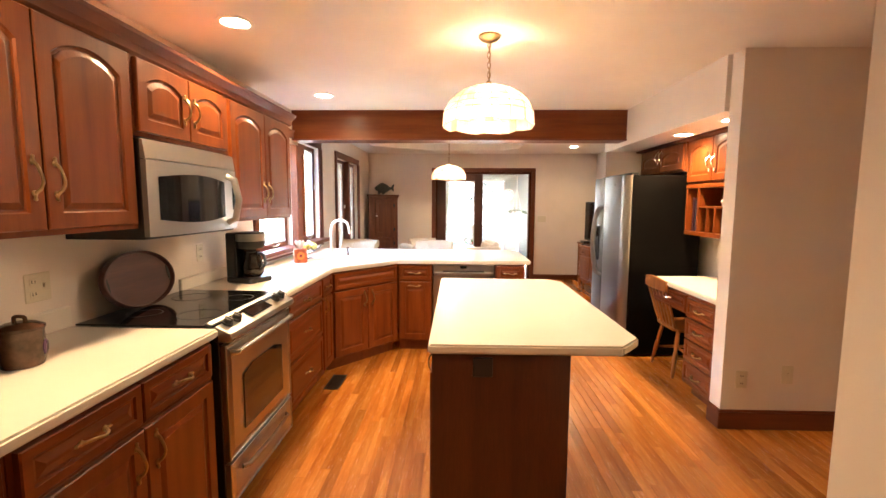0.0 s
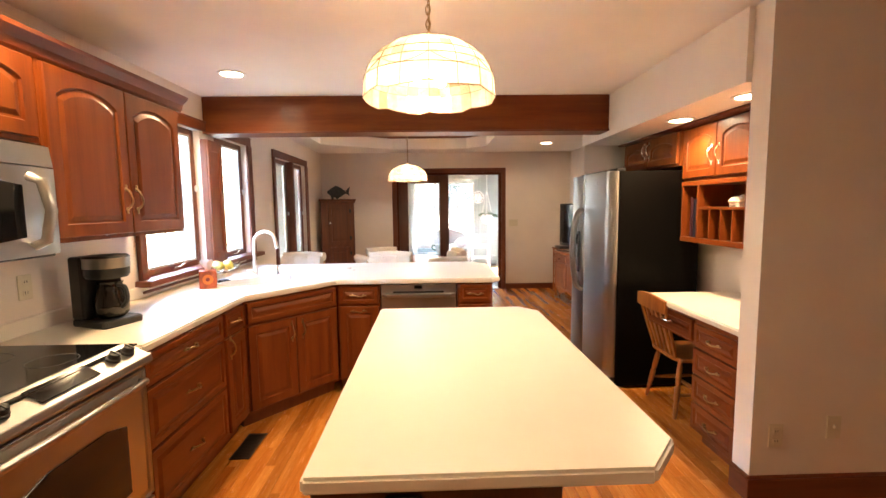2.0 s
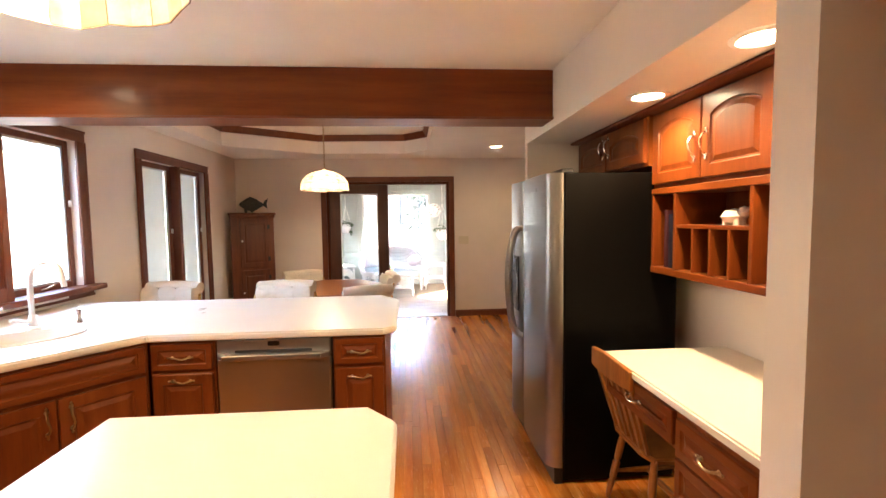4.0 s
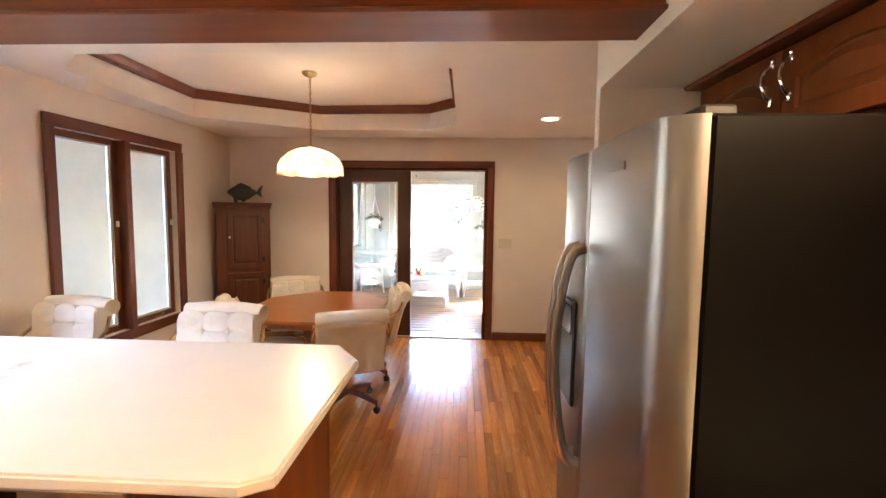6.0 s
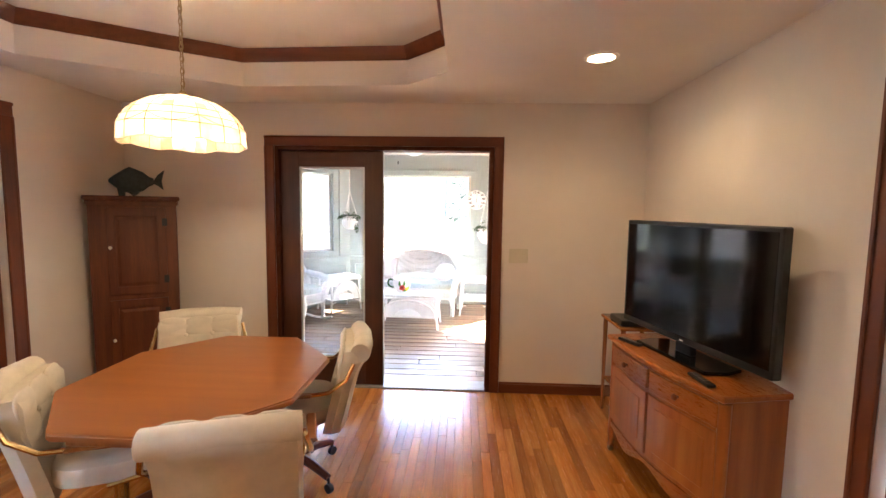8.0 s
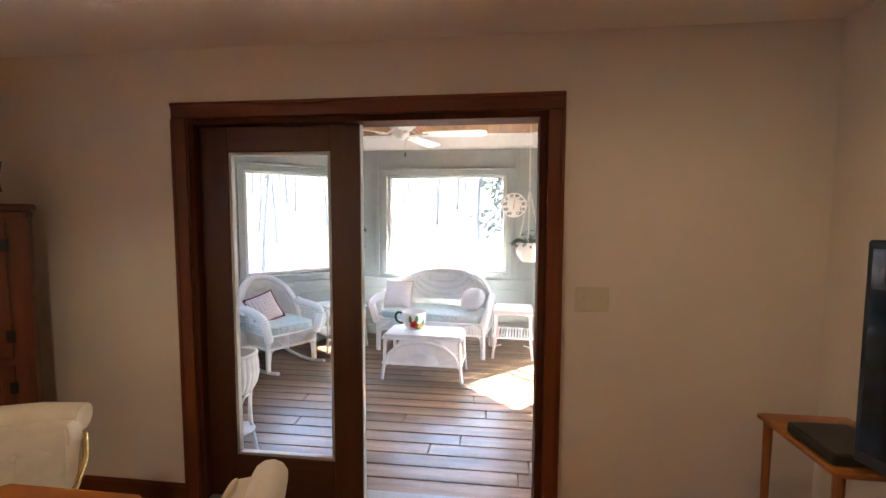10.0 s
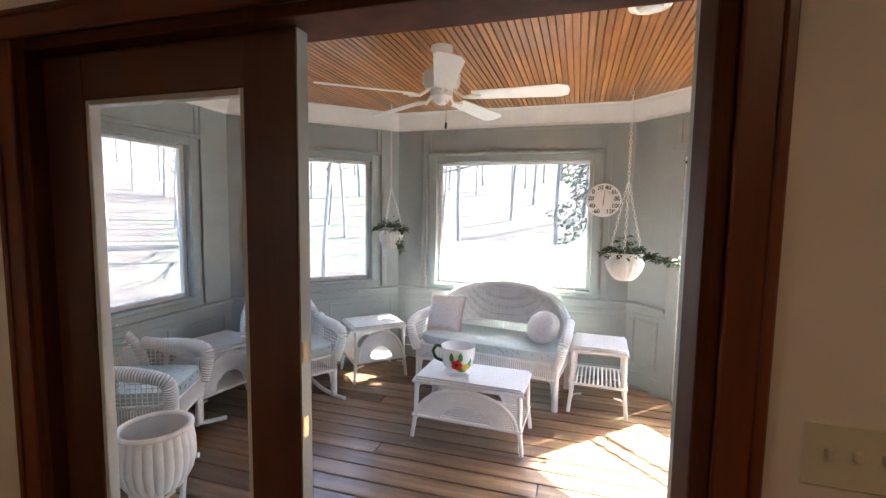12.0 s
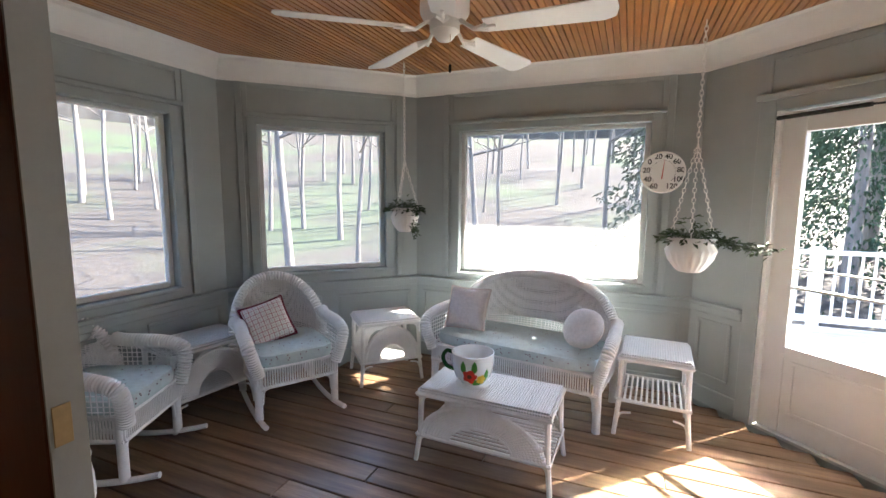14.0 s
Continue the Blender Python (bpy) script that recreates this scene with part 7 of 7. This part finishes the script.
def ground_height(x, y):
    d = max(0.0, math.hypot(x - 0.5, y - 6) - 9)
    return -0.75 + 0.02 * min(d, 40) + 0.20 * min(max(d - 5, 0), 45) + 0.25 * noise.noise(Vector((x * 0.08, y * 0.08, 0))) * min(1, d / 8)


gm = M()
cs = [-300, -150, -80, -50] + [-40 + 2.5 * i for i in range(33)] + [50, 80, 150, 300]
gm.add([(x, y + 8, ground_height(x, y + 8)) for y in cs for x in cs],
       [(j * len(cs) + i, j * len(cs) + i + 1, (j + 1) * len(cs) + i + 1, (j + 1) * len(cs) + i) for j in range(len(cs) - 1) for i in range(len(cs) - 1)])
tagged(gm.done("ground", ground_material(), smooth=True), "leaf-strewn woodland ground with patches of grass", "ground", kind="structure")

# the wooded distance all round
def woods_material():
    mat, n, l, b = nodes_of("distant_bare_woods")
    fine = noise_node(n, l, coords(n, l, (1, 1, 0.06)), 1.6, 8, 0.8)
    big = noise_node(n, l, coords(n, l, (1, 1, 0.5)), 0.12, 4, 0.6)
    c = ramp_node(n, l, fine, [(0.35, (0.05, 0.042, 0.039)), (0.5, (0.09, 0.077, 0.072)), (0.65, (0.15, 0.135, 0.128))])
    l.new(mix_node(n, l, c, ramp_node(n, l, big, [(0.3, (0.7, 0.75, 0.7)), (0.7, (1.0, 0.98, 0.95))]), 1.0, "MULTIPLY"), b.inputs["Base Color"])
    b.inputs["Roughness"].default_value = 1.0
    return mat


bd = M()
for a0 in range(0, 360, 5):
    bd.add([(0.5 + 58 * math.cos(radians(a)), 8 + 58 * math.sin(radians(a)), z) for a, z in ((a0, 2), (a0 + 5, 2), (a0 + 5, 19 + 2 * math.sin((a0 + 5) * 0.7)), (a0, 19 + 2 * math.sin(a0 * 0.7)))], [(0, 1, 2, 3)])
tagged(bd.done("backdrop", woods_material()), "distant wooded hillside round the house", "backdrop", kind="structure")

# unseen roof slabs: eaves that shade the sunroom windows, and a block against sky leaks
# overhang depth chosen so the sun enters only through the lower panes
eave = inset(OUT, -1.15)
roof = M().prism([tuple(p) for p in eave], SH + 0.07, SH + 0.22).done("roof_sunroom", WHITE)
tagged(roof, "unseen white roof slab whose deep overhang shades the sunroom windows", "roof", kind="structure")
tagged(M().box(-2.2, 3.8, -2.8, 8.5, 2.82, 2.95).done("roof_house", plain("roof_grey", (0.12, 0.12, 0.12), 0.9)), "unseen grey slab over the house that blocks stray sky light", "roof", kind="structure")

# deck
DECKW = wood("bleached_deck_wood", (0.36, 0.32, 0.27), (0.44, 0.40, 0.34), (0.52, 0.48, 0.42), 0.7, "x", 1.0, 0.0, 0.2)
deck = thing("deck", Matrix.Translation((0, 0, 0)), "sunlit weathered wooden deck outside the sunroom door", "deck", "", "structure")
for k in range(34):
    y = 9.9 + k * 0.145
    x0 = max(2.05, 2.05 + (12.05 - y) if y < 12.05 else 2.05)
    M().box(x0, 7.0, y, y + 0.138, -0.10, -0.06).done("deck_board", DECKW, deck)
rail = thing("deck_railing", Matrix.Translation((0, 14.6, -0.06)), "white painted wooden deck railing", "railing")
for x in (2.1, 3.3, 4.5, 5.7, 6.9):
    M().box(x - 0.05, x + 0.05, -0.05, 0.05, 0, 1.0).done("post", WHITE, rail, bevel=0.004)
M().box(2.0, 7.0, -0.07, 0.07, 0.92, 0.96).done("top_rail", WHITE, rail, bevel=0.004)
M().box(2.0, 7.0, -0.02, 0.02, 0.10, 0.18).done("bottom_rail", WHITE, rail, bevel=0.004)
for k in range(40):
    x = 2.15 + k * 0.12
    M().box(x - 0.011, x + 0.011, -0.011, 0.011, 0.18, 0.92).done("baluster", WHITE, rail)

BARK = plain("grey_brown_bark", (0.22, 0.195, 0.18), 0.95, vary=0.4, scale=9, relief=0.8, fine=30, stretch=(1, 1, 0.2))
NEEDLE = plain("evergreen_foliage", (0.055, 0.10, 0.05), 0.7, vary=0.5, scale=3)


def bare_tree(m, seed, height):
    rnd = random.Random(seed)
    ob = thing("bare_tree", m, "bare leafless tree standing in the woods", "tree", "bare woodland trees")
    r0 = height * 0.0058
    spine = [(0.15 * math.sin(i * 0.7 + seed), 0.15 * math.cos(i * 0.5 + seed) - 0.15, height * i / 10 - (0.4 if i == 0 else 0)) for i in range(11)]
    M().tube(spine, [r0 * (1 - 0.09 * i) * (1.35 if i == 0 else 1) for i in range(11)], 9).done("trunk", BARK, ob, smooth=True)
    br = M()
    for k in range(24):
        z = height * rnd.uniform(0.22, 0.95)
        i = int(z / height * 10)
        base = Vector(spine[min(i, 10)])
        base.z = z
        a, ln = rnd.uniform(0, 6.28), height * rnd.uniform(0.10, 0.24) * (1.15 - z / height)
        d = Vector((math.cos(a), math.sin(a), rnd.uniform(0.25, 0.9)))
        mid_ = base + d * ln * 0.5 + Vector((0, 0, -0.04 * ln))
        end = base + d * ln + Vector((rnd.uniform(-0.2, 0.2), rnd.uniform(-0.2, 0.2), 0.25 * ln))
        rr = r0 * 0.45 * (1.1 - z / height)
        br.tube([base, mid_, end], [rr, rr * 0.65, rr * 0.2], 5)
        for q in range(7):
            t = rnd.uniform(0.3, 1.0)
            s = base.lerp(end, t)
            e = s + Vector((rnd.uniform(-1, 1), rnd.uniform(-1, 1), rnd.uniform(-0.1, 0.9))) * ln * 0.35
            br.tube([s, s.lerp(e, 0.5) + Vector((0, 0, 0.03)), e], [rr * 0.35, rr * 0.22, rr * 0.08], 3)
    br.done("branches", BARK, ob, "bare twiggy branches")
    return ob


def evergreen(m, seed, height):
    rnd = random.Random(seed)
    ob = thing("evergreen_tree", m, "dense dark green evergreen tree", "tree", "evergreens")
    M().tube([(0, 0, -0.4), (0.05, 0, height * 0.5), (0, 0.05, height)], [height * 0.02, height * 0.013, 0.02], 8).done("trunk", BARK, ob, smooth=True)
    cr = M()
    for _ in range(6500):
        u = rnd.random() ** 0.8
        z = height * (0.06 + 0.92 * u)
        lobe = 1 + 0.25 * math.sin(z * 5 + seed) + 0.15 * rnd.random()
        R = height * 0.21 * (1 - u) ** 0.8 * lobe + 0.1
        a, q = rnd.uniform(0, 6.28), rnd.random() ** 0.35
        p = Vector((R * q * math.cos(a), R * q * math.sin(a), z - 0.12 * R * q))
        s = rnd.uniform(0.08, 0.17)
        mm = Matrix.Translation(p) @ Euler((rnd.uniform(-0.6, 0.6), rnd.uniform(-0.2, 0.8), a)).to_matrix().to_4x4()
        cr.add([(0, 0, 0), (s * 0.5, s * 0.22, 0.02), (s, 0, -0.05), (s * 0.5, -s * 0.22, 0.02), (s * 0.6, 0.0, s * 0.25)], [(0, 1, 2), (0, 2, 3), (0, 4, 2)], mm)
    tagged(cr.done("crown", NEEDLE, ob, "clumped evergreen foliage"), kind="stuff")
    return ob


rt = random.Random(21)
kinds = [bare_tree(Matrix.Translation((-7.0, 15.5, ground_height(-7, 15.5))), 1, 12), bare_tree(Matrix.Translation((-2.6, 19.5, ground_height(-2.6, 19.5))), 2, 14),
         bare_tree(Matrix.Translation((-9.5, 11.0, ground_height(-9.5, 11.0))), 3, 10), bare_tree(Matrix.Translation((0.6, 24.0, ground_height(0.6, 24.0))), 4, 13)]
spots = [(-5.0, 17.5), (-4.4, 14.6)]
for k in range(110):
    a, d = radians(rt.uniform(72, 205)), rt.uniform(9, 34) + (8 if k % 3 == 0 else 0)
    spots.append((0.3 + d * math.cos(a), 11 + d * math.sin(a) * 0.95))
for k, (x, y) in enumerate(spots):
    if x > -4.0 and y < 11.5 or (x > -3.4 and y < 15):
        continue
    s = rt.uniform(0.75, 1.2)
    c = copy_thing(kinds[k % 4], Matrix.Translation((x, y, ground_height(x, y))) @ Matrix.Rotation(rt.uniform(0, 6.28), 4, "Z"))
    c.scale = (s, s, s)
ev = evergreen(Matrix.Translation((2.3, 22.0, ground_height(2.3, 22))), 5, 8.0)
for x, y, s in ((5.2, 19.0, 0.9), (7.6, 17.4, 1.0), (6.6, 22.0, 1.1), (10.0, 16.5, 1.0), (3.9, 24.5, 1.0), (9.0, 20.5, 1.2), (12.5, 18.0, 1.1)):
    c = copy_thing(ev, Matrix.Translation((x, y, ground_height(x, y))) @ Matrix.Rotation(x, 4, "Z"))
    c.scale = (s, s, s)

# ---- floor boards ----
DECK = wood("worn_brown_deck_wood", (0.11, 0.058, 0.030), (0.25, 0.150, 0.085), (0.40, 0.265, 0.165), 0.36, "x", 1.0, 0.15, 0.42, pore=0.65)
fs = M().box(-1.9, 2.95, 8.50, 12.0, -0.2, -0.045).done("floor_sunroom", DARK)
tagged(fs, "brown deck boards with dark gaps in the sunroom", "floor", kind="structure")
rb = random.Random(9)
y = 8.565
while y < 11.86:
    y1 = min(y + 0.134, 11.87)
    lo, hi = (-1.79, 2.84) if y1 < 10.71 else (-0.63 - (11.87 - y1), 1.68 + (11.87 - y1))
    joint = rb.uniform(0.25, 0.75)
    cutx = lo + (hi - lo) * joint
    for a, b in ((lo, cutx - 0.002), (cutx + 0.002, hi)):
        M().box(a, b, y, y1, -0.04, 0.0 - rb.uniform(0, 0.0015)).done("deck_board", DECK, fs, bevel=0.004)
    y += 0.142

floor_ob = bpy.data.objects["floor"]
unit = M().box(-0.0282, 0.0282, 0, 1, -0.012, 0.0).done("plank", OAK, floor_ob, bevel=0.0012)
unit_mesh = unit.data
bpy.data.objects.remove(unit)
rp, joined, singles = random.Random(4), M(), 0
x = -1.66 + 0.0285
row = 0
while x < 3.2:
    y = -2.2 - rp.uniform(0, 1)
    y_stop = 8.36 if x < 2.69 else 2.585
    while y < y_stop:
        y1 = min(y + rp.choice((0.6, 0.8, 1.0, 1.2, 1.5)) * rp.uniform(0.85, 1.15), y_stop)
        near = 0.15 < x < 1.75 and y > 1.5 or (-0.95 < x < 0.1 and 2.4 < y < 4.0)
        if near and singles < 300:
            ob = new("plank", unit_mesh)
            ob.parent = floor_ob
            ob.location, ob.scale = (x, y + 0.0006, 0), (1, y1 - y - 0.0012, 1)
            singles += 1
        else:
            joined.box(x - 0.0282, x + 0.0282, y + 0.0006, y1 - 0.0006, -0.012, 0.0)
        y = y1
    x += 0.057
rest = joined.done("planks", OAK, floor_ob)
tagged(rest, "more of the same honey oak strips", kind="stuff")
